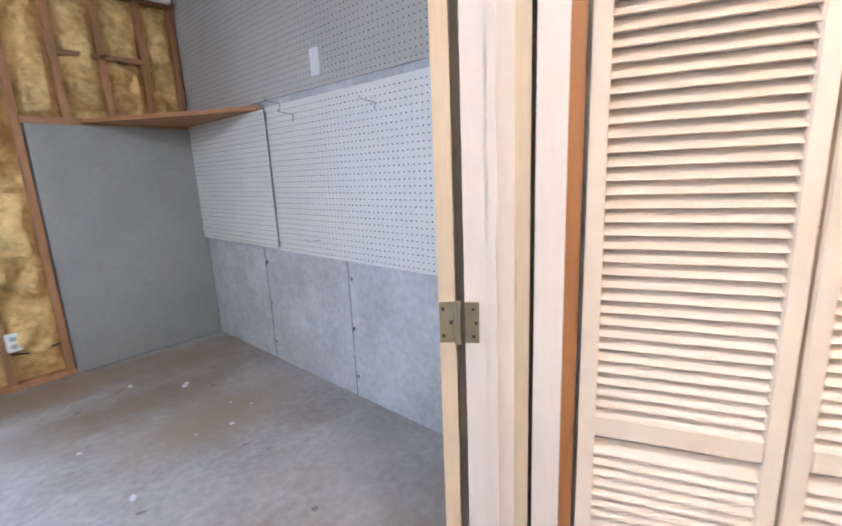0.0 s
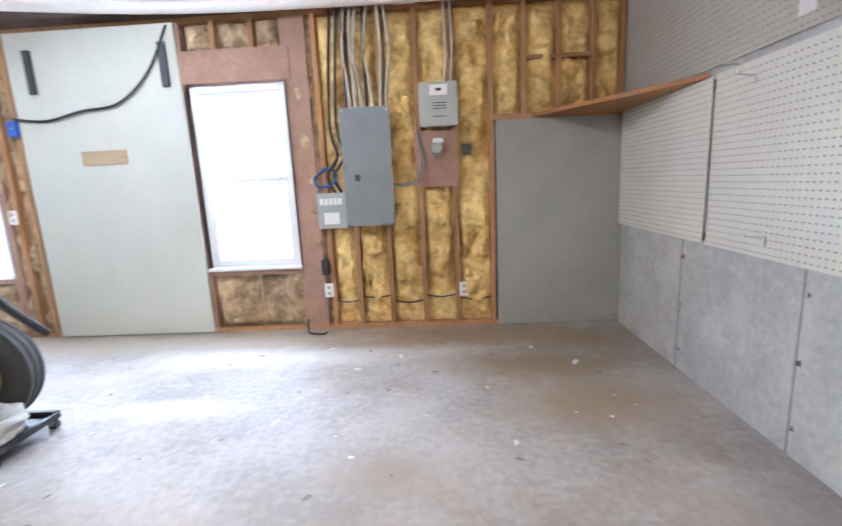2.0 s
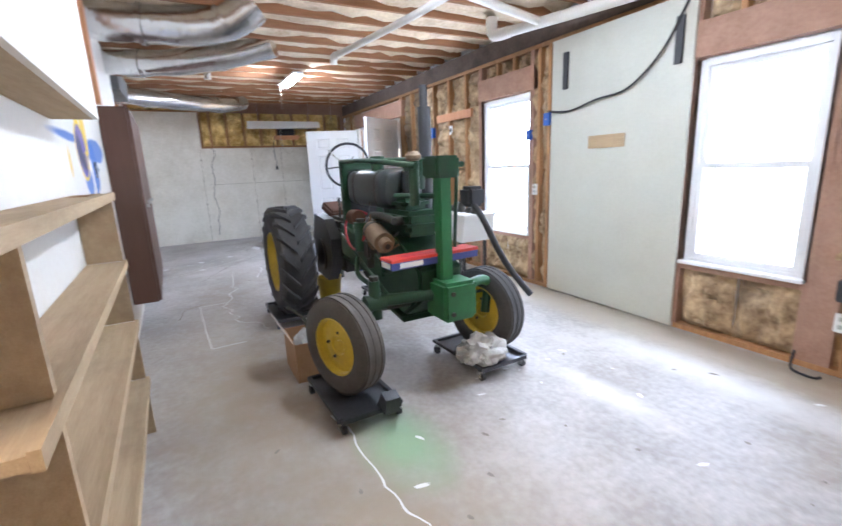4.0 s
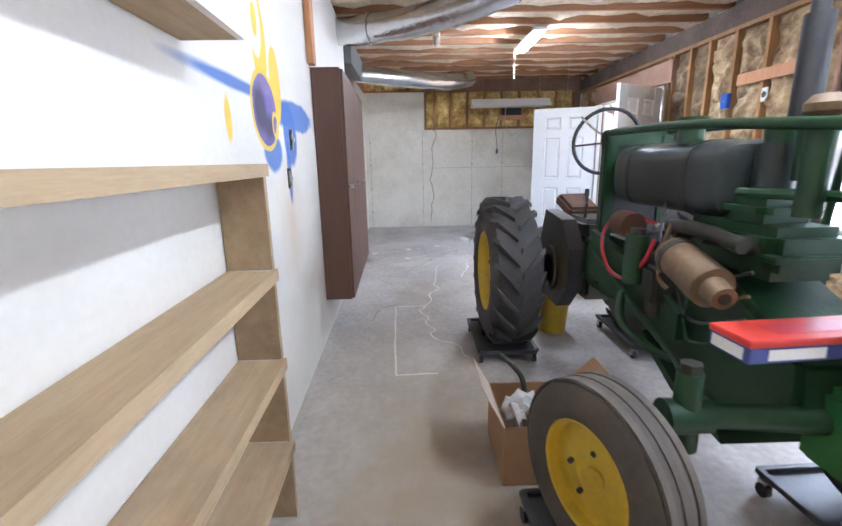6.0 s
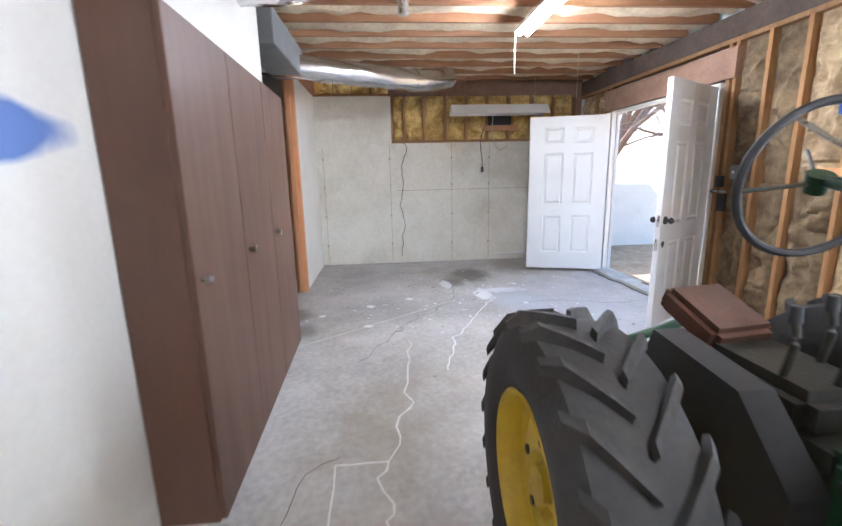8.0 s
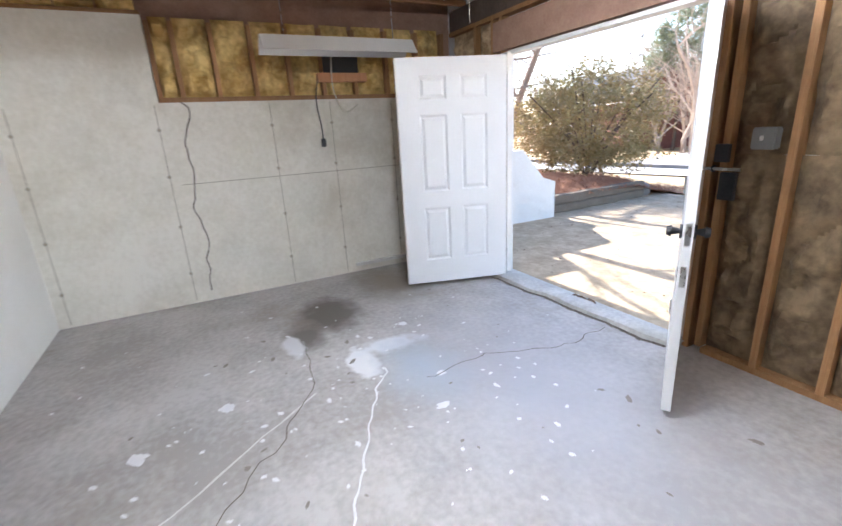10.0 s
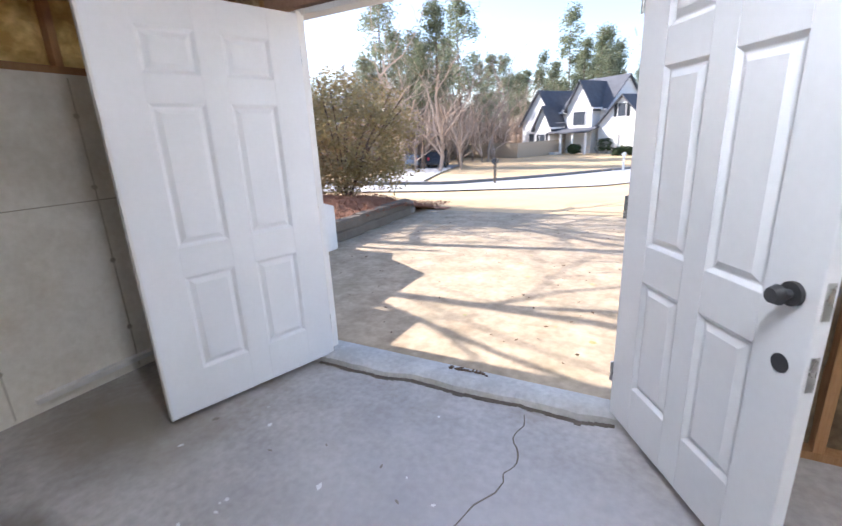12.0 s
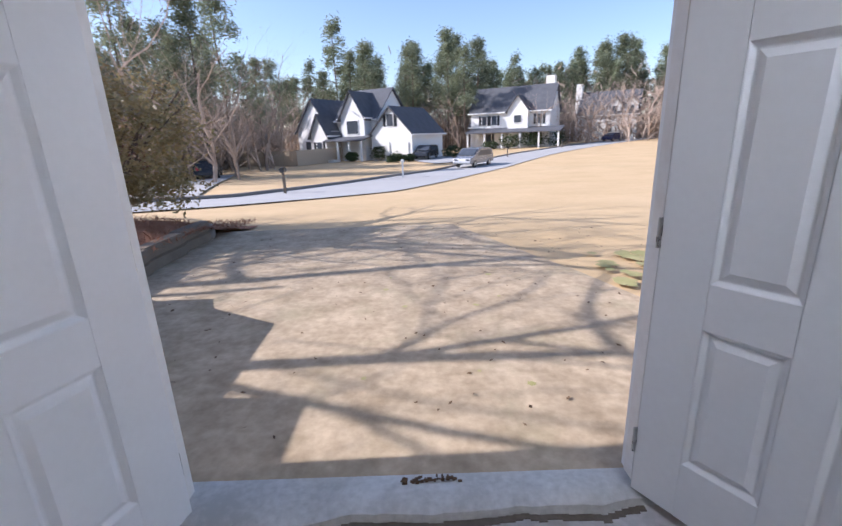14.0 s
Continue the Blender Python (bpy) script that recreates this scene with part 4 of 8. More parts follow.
solid("hardboard_panel", box(1.0, YN - 0.014, 1.13, 1.325, YN - 0.001, 1.55, 0.002), OSB, "reddish brown mounting board on the studs", "board")
mr = thing("utility_meter", "small green-grey round meter with white cap", "meter", (1.17, YN - 0.02, 1.42))
part("base", cyl((1.17, YN - 0.014, 1.42), (1.17, YN - 0.06, 1.42), 0.05), GREY_STEEL, mr)
part("dial", cyl((1.17, YN - 0.06, 1.42), (1.17, YN - 0.085, 1.42), 0.042, 0.036), LIGHT_STEEL, mr)
part("cap", box(1.14, YN - 0.07, 1.455, 1.22, YN - 0.014, 1.49, 0.006), WHITE_PLASTIC, mr)
part("rivet_row", box(1.135, YN - 0.05, 1.35, 1.205, YN - 0.014, 1.385, 0.004), GREY_STEEL, mr)
solid("meter_cable", tube([(1.02, YN - 0.03, 1.56), (1.05, YN - 0.05, 1.30), (0.98, YN - 0.05, 1.17), (0.83, YN - 0.05, 1.16)], 0.011), GREY_STEEL, "grey flexible conduit from meter to panel", "conduit")
solid("knockout_box", box(1.36, YN - 0.04, 1.36, 1.43, YN + 0.02, 1.44, 0.004), BLACK, "small black box on a stud", "junction box")
for x, c in ((0.50, BLACK), (0.535, WIRE_WHITE), (0.575, WIRE_WHITE), (0.62, WIRE_WHITE), (0.66, BLACK), (0.71, WIRE_WHITE), (0.76, WIRE_WHITE), (0.80, WIRE_WHITE)):
    d_ = rng.uniform(-0.06, 0.06)
    solid("cable_run", tube([(x, YN - 0.05, 1.73), (x + d_ * 0.5, YN - 0.045, 1.95), (x + d_, YN - 0.03, 2.15), (x + d_ * 0.3, YN - 0.02, 2.44)], 0.011, 6), c, "sheathed cable rising from the breaker panel", "cable", "cables above the panel")
for i, x in enumerate((0.36, 0.41)):
    solid("cable_run", tube([(x, YN - 0.01, 1.12), (x - 0.04, YN - 0.05, 1.25), (x + 0.05, YN - 0.06, 1.4), (x, YN - 0.03, 1.65), (x + 0.06, YN - 0.02, 2.44)], 0.012, 6), BLACK, "dark cable looping beside the window", "cable", "cables above the panel")
solid("cable_coil", tube([(0.30, YN - 0.02, 1.30), (0.22, YN - 0.06, 1.24), (0.25, YN - 0.07, 1.17), (0.36, YN - 0.06, 1.19), (0.38, YN - 0.04, 1.28), (0.28, YN - 0.03, 1.31)], 0.01, 6), BLUE, "loose blue and grey cable coil", "cable")
for x in (1.24, 1.285):
    solid("cable_run", tube([(x, YN - 0.04, 1.885), (x + 0.02, YN - 0.03, 2.1), (x + 0.01, YN - 0.01, 2.44)], 0.010, 6), WIRE_WHITE, "pale cable rising from the control box", "cable", "cables above the panel")


def outlet(x, z, label, black=False):
    o = thing("wall_outlet", label, "outlet", (x, YN, z), "outlets on the studs")
    part("plate", box(x - 0.036, YN - 0.012, z - 0.058, x + 0.036, YN - 0.001, z + 0.058, 0.004), WHITE_PLASTIC, o)
    if black:
        part("socket", cyl((x, YN - 0.0135, z), (x, YN - 0.012, z), 0.026), BLACK, o)
    else:
        for dz in (-0.024, 0.024):
            part("socket", box(x - 0.015, YN - 0.0135, z + dz - 0.013, x + 0.015, YN - 0.012, z + dz + 0.013, 0.001), LIGHT_STEEL, o)


outlet(0.245, 0.335, "white duplex outlet with a plug on a stud")
outlet(1.345, 0.31, "white blank outlet plate on a stud")
outlet(-3.96, 1.78, "white plate with a black round socket", True)
outlet(-2.33, 1.04, "white switch plate beside the window")
solid("plug_adapter", box(0.21, YN - 0.06, 0.47, 0.265, YN - 0.001, 0.60, 0.008), BLACK, "black transformer plug with a cord", "plug")
solid("floor_cable", tube([(0.05, YN - 0.02, 0.10), (0.06, YN - 0.07, 0.02), (0.10, YN - 0.12, 0.008), (0.20, YN - 0.14, 0.008), (0.22, YN - 0.10, 0.008)], 0.008), BLACK, "short black cable end on the floor", "cable")

# ---------------------------------------------------------------- entry door, jamb and louvred closet doors
jb = thing("entry_door", "tan painted entry door seen along its edge, open", "door", (1.86, 3.05, 0.0), kind="structure")
JX, JY = 1.86, 3.045
ang = math.atan2(JY - 2.507, JX - 1.166) - 0.030
ux, uy = math.cos(ang), math.sin(ang)


def along(a, b):
    return (JX + ux * a - uy * b, JY + uy * a + ux * b)


o4 = [along(0.0, 0.002), along(0.68, 0.002), along(0.68, 0.037), along(0.0, 0.037)]
part("leaf", prism(o4, 0.012, 2.04, "z"), JAMB, jb)
o4 = [along(-0.0025, 0.004), along(-0.0003, 0.004), along(-0.0003, 0.036), along(-0.0025, 0.036)]
b_ = prism(o4, 0.865, 0.955, "z")
part("hinge_leaf", b_, BRASS, jb, "brass hinge leaf with rounded corners")
hx, hy = along(-0.006, -0.003)
part("hinge_knuckle", cyl((hx, hy, 0.862), (hx, hy, 0.958), 0.0065, seg=12), BRASS, jb)
for z in (0.88, 0.91, 0.94):
    sx, sy = along(-0.0035, 0.02 + 0.008 * (1 if z != 0.91 else -1))
    part("hinge_screw", cyl((sx, sy, z - 0.0035), (sx, sy, z + 0.0035), 0.0035, seg=8), GREASE, jb)
# jamb, casing strips: a run from the hinge towards the closet, each strip its own piece
ax, ay, bx_, by_ = 1.867, 3.028, 1.975, 2.831
dxr, dyr = (bx_ - ax), (by_ - ay)
ln = math.hypot(dxr, dyr)
dxr, dyr = dxr / ln, dyr / ln
nx_, ny_ = dyr, -dxr          # towards the room behind the strips is -n


def strip(name, s0, s1, proud, material, label, depth=0.05):
    pts = [(ax + dxr * s + nx_ * q, ay + dyr * s + ny_ * q) for s, q in ((s0, proud), (s1, proud), (s1, -depth), (s0, -depth))]
    return tagged(part(name, prism(pts, 0.0, 2.15, "z"), material), label, "trim", "", "structure")


strip("trim_jamb", 0.0, 0.051, 0.0, JAMB_WHITE, "cream painted door jamb face")
strip("trim_stop", 0.051, 0.067, 0.009, JAMB_WHITE, "cream door stop bead")
strip("trim_casing", 0.067, 0.102, -0.004, JAMB_WHITE, "cream door casing")
strip("trim_return", 0.102, 0.132, -0.010, JAMB, "tan jamb return")
strip("trim_gap", 0.132, 0.141, -0.03, CONC_DARK, "dark gap beside the casing")
strip("trim_closet_casing", 0.141, 0.197, 0.006, JAMB_WHITE, "cream closet casing with a worn edge")
strip("trim_closet_edge", 0.197, 0.226, -0.006, ORANGE_WOOD, "orange stained closet jamb edge")
pts = [(ax + dxr * s + nx_ * q, ay + dyr * s + ny_ * q) for s, q in ((0.001, 0.0022), (0.030, 0.0022), (0.030, 0.0), (0.001, 0.0))]
part("hinge_leaf", prism(pts, 0.865, 0.955, "z"), BRASS, jb, "brass hinge leaf on the jamb")
for s, z in ((0.018, 0.88), (0.024, 0.91), (0.018, 0.94)):
    q0 = (ax + dxr * s + nx_ * 0.0022, ay + dyr * s + ny_ * 0.0022)
    q1 = (ax + dxr * s + nx_ * 0.0034, ay + dyr * s + ny_ * 0.0034)
    part("hinge_screw", cyl((*q0, z), (*q1, z), 0.0035, seg=8), GREASE, jb)


def louvre_door(m, w):
    """A bifold closet leaf along +x of its own frame, front towards -y."""
    d = thing("louvre_door", "cream painted bifold closet door with slats", "closet door", (0, 0, 0), "louvred closet doors")
    d["local"] = 1
    d.matrix_basis = m
    st = 0.032
    for a, b in ((0, st), (w - st, w)):
        part("stile", box(a, -0.014, 0.02, b, 0.014, 2.03, 0.003), LOUVER, d)
    for z0, z1 in ((0.02, 0.12), (0.682, 0.725), (1.95, 2.03)):
        part("rail", box(st, -0.0135, z0, w - st, 0.0135, z1, 0.002), LOUVER, d)
    slat = mesh_of("slat", prism([(-0.013, -0.0125), (-0.010, -0.0140), (0.013, 0.0105), (0.010, 0.0125)], st, w - st, "x"), LOUVER)
    for z0, z1 in ((0.133, 0.675), (0.737, 1.942)):
        z = z0
        while z < z1:
            s = new("slat", slat)
            s.parent = d
            s.location = (0, 0, z)
            z += 0.0248
    return d


ca = math.degrees(math.atan2(dyr, dxr)) - 9
px0, py0 = ax + dxr * 0.234, ay + dyr * 0.234
lw = 0.345
louvre_door(pose(px0, py0, 0, 0, 0, ca), lw)
c2, s2 = math.cos(radians(ca)), math.sin(radians(ca))
louvre_door(pose(px0 + c2 * (lw + 0.006), py0 + s2 * (lw + 0.006), 0, 0, 0, ca), lw)

# ---------------------------------------------------------------- wall shelves
SH = thing("wall_shelf", "long rough pine shelf unit on the white wall", "shelf", (-0.5, 2.5, 0.0))


def shelf_box(name, x0, x1, z0, z1, d0, d1, m=SHELF_WOOD):
    pts = [(x0, south(x0) + d0), (x1, south(x1) + d0), (x1, south(x1) + d1), (x0, south(x0) + d1)]
    return part(name, prism(pts, z0, z1, "z"), m, SH, smooth=False)


for z in (1.26, 0.935, 0.627, 0.315):
    shelf_box("shelf_board", -1.33 if z > 1.2 else -1.307, 0.42, z - 0.025, z, 0.003, 0.147)
    shelf_box("edge_strip", -1.31, 0.42, z - 0.031, z + 0.006, 0.1472, 0.165, SHELF_WOOD)
for z0, z1 in ((0.0, 0.284), (0.316, 0.596), (0.628, 0.904), (0.936, 1.229)):
    shelf_box("upright", -1.335, -1.31, z0, z1, 0.003, 0.147)
    shelf_box("upright", 0.2, 0.225, z0, z1, 0.003, 0.147)
US = thing("upper_shelf", "rough plywood overhead shelf with a plank front", "shelf", (-0.5, 2.5, 1.7))
for nm, z0, z1, d0, d1, x0 in (("shelf_board", 1.58, 1.605, 0.003, 0.15, -1.20), ("front_board", 1.58, 2.12, 0.15, 0.17, -1.20), ("end_board", 1.605, 2.12, 0.003, 0.15, -1.20)):
    xx = 0.42 if nm != "end_board" else -1.18
    pts = [(x0, south(x0) + d0), (xx, south(xx) + d0), (xx, south(xx) + d1), (x0, south(x0) + d1)]
    part(nm, prism(pts, z0, z1, "z"), SHELF_WOOD if nm == "shelf_board" else DRYWALL, US, smooth=False)
sc = bmesh.new()
for i in range(5):
    bx(sc, -1.25 + i * 0.012, 2.35 + i * 0.015, 1.2601 + i * 0.0012, -1.03 + i * 0.012, 2.41 + i * 0.004, 1.261 + i * 0.0012)
solid("paper_scraps", sc, CARD, "curled brown paper scraps on the shelf", "paper")

# wall boxes with missing covers
for x, z in ((-2.33, 1.385), (-2.225, 1.19)):
    y = south(x)
    wb = thing("wall_switch_box", "open grey switch box cut into the drywall", "switch box", (x, y, z), "switch boxes on the painted wall")
    part("recess", box(x - 0.028, y - 0.01, z - 0.05, x + 0.028, y + 0.004, z + 0.05, 0.002), BLACK, wb)
    part("strap", box(x - 0.012, y + 0.004, z - 0.052, x + 0.012, y + 0.010, z + 0.052, 0.002), CHROME, wb)
    part("toggle", box(x - 0.005, y + 0.010, z - 0.012, x + 0.005, y + 0.02, z + 0.012, 0.002), WHITE_PLASTIC, wb)

# ---------------------------------------------------------------- brown wall cabinet
CB = thing("wall_cabinet", "tall shallow brown laminate wall cabinet", "cabinet", (-3.6, 2.3, 0.27))
pts = [(x, south(x) + d) for x, d in ((-4.6, 0.004), (-3.01, 0.004), (-3.01, 0.19), (-4.6, 0.19))]
part("body", prism(pts, 0.285, 1.87, "z"), BROWN_CAB, CB)
for k in range(3):
    a, b = -4.6 + k * 0.53, -4.6 + (k + 1) * 0.53 - 0.006
    pts = [(a, south(a) + 0.191), (b, south(b) + 0.191), (b, south(b) + 0.211), (a, south(a) + 0.211)]
    dd = part("door", prism(pts, 0.295, 1.86, "z"), BROWN_CAB, CB)
    xk = b - 0.05
    part("knob", cyl((xk, south(xk) + 0.211, 1.1), (xk, south(xk) + 0.24, 1.1), 0.012, 0.016, 12), CHROME, dd)
solid("wall_post", prism([(-3.0, 2.262), (-2.91, 2.265), (-2.91, 2.305), (-3.0, 2.305)], 1.875, ZC, "z"), STUD_NEW, "reddish pine blocking above the cabinet", "post")

# end of the partition and the new studs of the alcove
AL = thing("alcove_posts", "pair of new orange pine studs at the alcove", "posts", (-6.93, 2.0, 0), kind="structure")
part("stud", box(-6.98, 1.93, 0.0, -6.93, 2.06, ZC, 0.003), STUD_NEW, AL)
part("stud", box(-7.022, 1.945, 0.0, -6.982, 2.055, ZC, 0.003), STUD_NEW, AL)
part("stud", box(-6.93, 1.965, 0.0, -6.89, 2.02, ZC, 0.003), STUD_NEW, AL)
part("end_stud", box(-5.145, 2.05, 0.0, -5.102, 2.175, ZC, 0.003), STUD_NEW, AL)
part("back_stud", box(-7.54, 0.75, 0.0, -7.50, 0.84, ZC, 0.003), JAMB, AL)
GC = thing("glazed_cabinet", "dark mahogany glazed cabinet doors on the concrete", "cabinet", (-7.4, 1.0, 0.9))
part("body", box(-7.545, -0.30, 0.88, -7.30, 1.88, 1.98, 0.004), MAHOGANY, GC)
for k in range(4):
    y0 = -0.30 + k * 0.545
    y1 = y0 + 0.538
    d = bmesh.new()
    for a, b, c, e in ((y0, y0 + 0.07, 0.88, 1.98), (y1 - 0.07, y1, 0.88, 1.98), (y0 + 0.07, y1 - 0.07, 0.88, 0.95), (y0 + 0.07, y1 - 0.07, 1.91, 1.98)):
        bx(d, -7.298, a, c, -7.275, b, e, 0.002)
    dd = part("door", d, MAHOGANY, GC)
    part("pane", box(-7.295, y0 + 0.07, 0.95, -7.291, y1 - 0.07, 1.91), BROWN_CAB, dd)
    for q in (1, 2):
        yy = y0 + 0.07 + (y1 - y0 - 0.14) * q / 3
        part("muntin", box(-7.290, yy - 0.006, 0.95, -7.278, yy + 0.006, 1.91), SHELF_WOOD, dd)
    for q in (1, 2, 3):
        zz = 0.95 + 0.96 * q / 4
        part("muntin", box(-7.289, y0 + 0.07, zz - 0.004, -7.2785, y1 - 0.07, zz + 0.004), SHELF_WOOD, dd)

# ---------------------------------------------------------------- ducts, pipes and lamps under the joists
def duct(pts, r, label):
    bm = tube(pts, r, 22)
    for v in bm.verts:
        p = v.co
        w = noise.fractal(p * 9, 0.9, 2, 3)
        v.co = p + Vector((0, 0, 1)) * 0.018 * w + Vector((1, 0, 0)) * 0.014 * noise.noise(p * 13)
    d = thing("flex_duct", label, "duct", pts[0], "silver ducts under the joists")
    part("jacket", bm, FOIL, d)
    for q in (0.3, 0.72):
        i = int(q * (len(pts) - 1))
        a, b = Vector(pts[i]), Vector(pts[i + 1])
        c = a.lerp(b, q * (len(pts) - 1) - i)
        t = (b - a).normalized()
        part("tape_band", cyl(c - t * 0.02, c + t * 0.02, r + 0.012, seg=22), FOIL, d)
    return d


duct([(-6.35, 1.75, 2.50), (-6.5, 2.3, 2.45), (-6.8, 2.9, 2.44), (-7.2, 3.5, 2.46), (-7.6, 3.9, 2.56)], 0.12, "silver foil flexible duct hanging under the joists")
duct([(-4.75, 2.05, 2.54), (-4.5, 2.6, 2.50), (-4.2, 3.2, 2.52), (-3.9, 3.8, 2.64)], 0.13, "silver foil flexible duct with a taped joint")
duct([(-3.35, 2.2, 2.58), (-3.25, 2.7, 2.54), (-3.1, 3.2, 2.55), (-3.0, 3.5, 2.72)], 0.15, "wide silver foil duct near the partition")
solid("sheet_metal_trunk", box(-6.6, 1.95, 2.36, -5.3, 2.25, 2.63, 0.006), GREY_STEEL, "grey sheet metal duct trunk above the alcove", "duct")
solid("duct_stub", cyl((-5.0, 3.2, 2.66), (-5.0, 3.2, 2.46), 0.04), CHROME, "short shiny metal duct stub", "duct")
ppe = thing("drain_pipe", "long white plastic drain pipe with elbows", "pipe", (-0.5, 5.0, 2.45))
part("pipe", tube([(2.5, 5.93, 2.45), (0.3, 5.92, 2.46), (-0.9, 5.87, 2.48), (-2.25, 5.58, 2.5)], 0.045, 14), PVC, ppe)
part("elbow", tube([(-2.22, 5.59, 2.50), (-2.36, 5.55, 2.50), (-2.41, 5.54, 2.54), (-2.42, 5.54, 2.665)], 0.052, 14), PVC, ppe)
part("branch_pipe", tube([(-1.77, 4.55, 2.60), (-1.85, 5.1, 2.56), (-1.9, 5.66, 2.50)], 0.035, 12), PVC, ppe)
part("coupling", cyl((0.9, 5.92, 2.456), (1.05, 5.921, 2.456), 0.053, seg=16), PVC, ppe)
pp2 = thing("vent_pipe", "white plastic pipe hung under the joists", "pipe", (-3, 4.2, 2.45))
part("pipe", tube([(-1.35, 4.7, 2.56), (-2.1, 4.57, 2.5), (-3.44, 4.35, 2.48)], 0.03, 12), PVC, pp2)
part("elbow", tube([(-3.42, 4.35, 2.48), (-3.54, 4.34, 2.48), (-3.57, 4.34, 2.41)], 0.038, 12), PVC, pp2)
lampf = thing("tube_lamp", "lit fluorescent tube lamp hung under the joists", "lamp", (-5.3, 4.27, 2.5))
part("housing", box(-5.75, 4.20, 2.56, -4.85, 4.34, 2.59, 0.004), WHITE_PLASTIC, lampf)
for y in (4.235, 4.305):
    part("tube", cyl((-5.70, y, 2.541), (-4.90, y, 2.541), 0.015), TUBE, lampf, "glowing white tube")
for x in (-5.6, -5.0):
    part("hanger", tube([(x, 4.27, 2.59), (x, 4.27, 2.66)], 0.004, 6), CHROME, lampf)
part("pull_cord", tube([(-5.7, 4.2, 2.56), (-5.71, 4.2, 2.3), (-5.70, 4.2, 2.22)], 0.003, 6), WIRE_WHITE, lampf)
fl = thing("shop_light", "unlit white shop light hanging from the insulated wall", "lamp", (-8.08, 4.7, 2.2))
part("reflector", prism([(-8.22, 2.17), (-8.20, 2.19), (-8.10, 2.30), (-8.02, 2.30), (-7.93, 2.19), (-7.91, 2.17), (-7.94, 2.17), (-8.03, 2.27), (-8.10, 2.27), (-8.19, 2.17)], 4.0, 5.38, "y"), WHITE_PLASTIC, fl)
for y in (4.2, 5.2):
    part("chain", tube([(-8.06, y, 2.3), (-8.06, y, 2.66)], 0.004, 6), CHROME, fl)
solid("extension_cord", tube([(-8.380, 4.53, 2.0), (-8.410, 4.50, 1.8), (-8.430, 4.53, 1.55), (-8.430, 4.53, 1.45)], 0.006), BLACK, "black cord with a plug hanging on the wall", "cord")
solid("cord_plug", box(-8.440, 4.51, 1.37, -8.400, 4.55, 1.45, 0.005), BLACK, "black plug at the end of a cord", "plug")
solid("extension_cord", tube([(-8.300, 4.66, 2.2), (-8.340, 4.66, 1.9), (-8.400, 4.78, 1.7), (-8.420, 4.92, 1.76)], 0.006), WIRE_WHITE, "grey cord looped under the shop light", "cord")
solid("wall_batten", box(-8.445, 4.74, 0.07, -8.400, 5.9, 0.105, 0.003), WHITE_TRIM, "white batten low on the concrete wall", "batten")
solid("cord_overhead", tube([(-6.9, 5.3, 2.78), (-6.91, 5.3, 2.3), (-6.9, 5.3, 2.2)], 0.003, 6), WIRE_WHITE, "thin pull cord hanging from the joists", "cord")
# vertical stain lines and the long crack of the west wall
ck = bmesh.new()
y_, z_ = 3.33, 1.82
while z_ > 0.12:
    y2, z2 = 3.33 - (1.82 - z_) * 0.03 + 0.07 * noise.fractal(Vector((z_ * 2.5, 5, 1)), 0.9, 2, 3), z_ - 0.04
    tu(ck, [(XW + 0.002, y_, z_), (XW + 0.002, y2, z2)], 0.0055, 5)
    y_, z_ = y2, z2
tagged(part("wall_crack", ck, CONC_DARK), "long dark vertical crack in the pale concrete", "crack", "", "structure")
tm = bmesh.new()
for y in (2.13, 3.12, 4.06, 4.64, 5.3):
    bx(tm, XW - 0.001, y, 0.02, XW + 0.002, y + 0.006, 1.8)
    for z in (0.3, 0.75, 1.2, 1.6):
        cy(tm, (XW, y, z), (XW + 0.003, y, z), 0.016, seg=8)
bx(tm, XW - 0.001, 3.2, 1.12, XW + 0.0015, 5.9, 1.126)
tagged(part("wall_form_marks", tm, mat("form_line_grey", (0.42, 0.38, 0.30), (0.34, 0.30, 0.23), 0.95)), "form lines and tie marks on the pale concrete", "form marks", "", "structure")
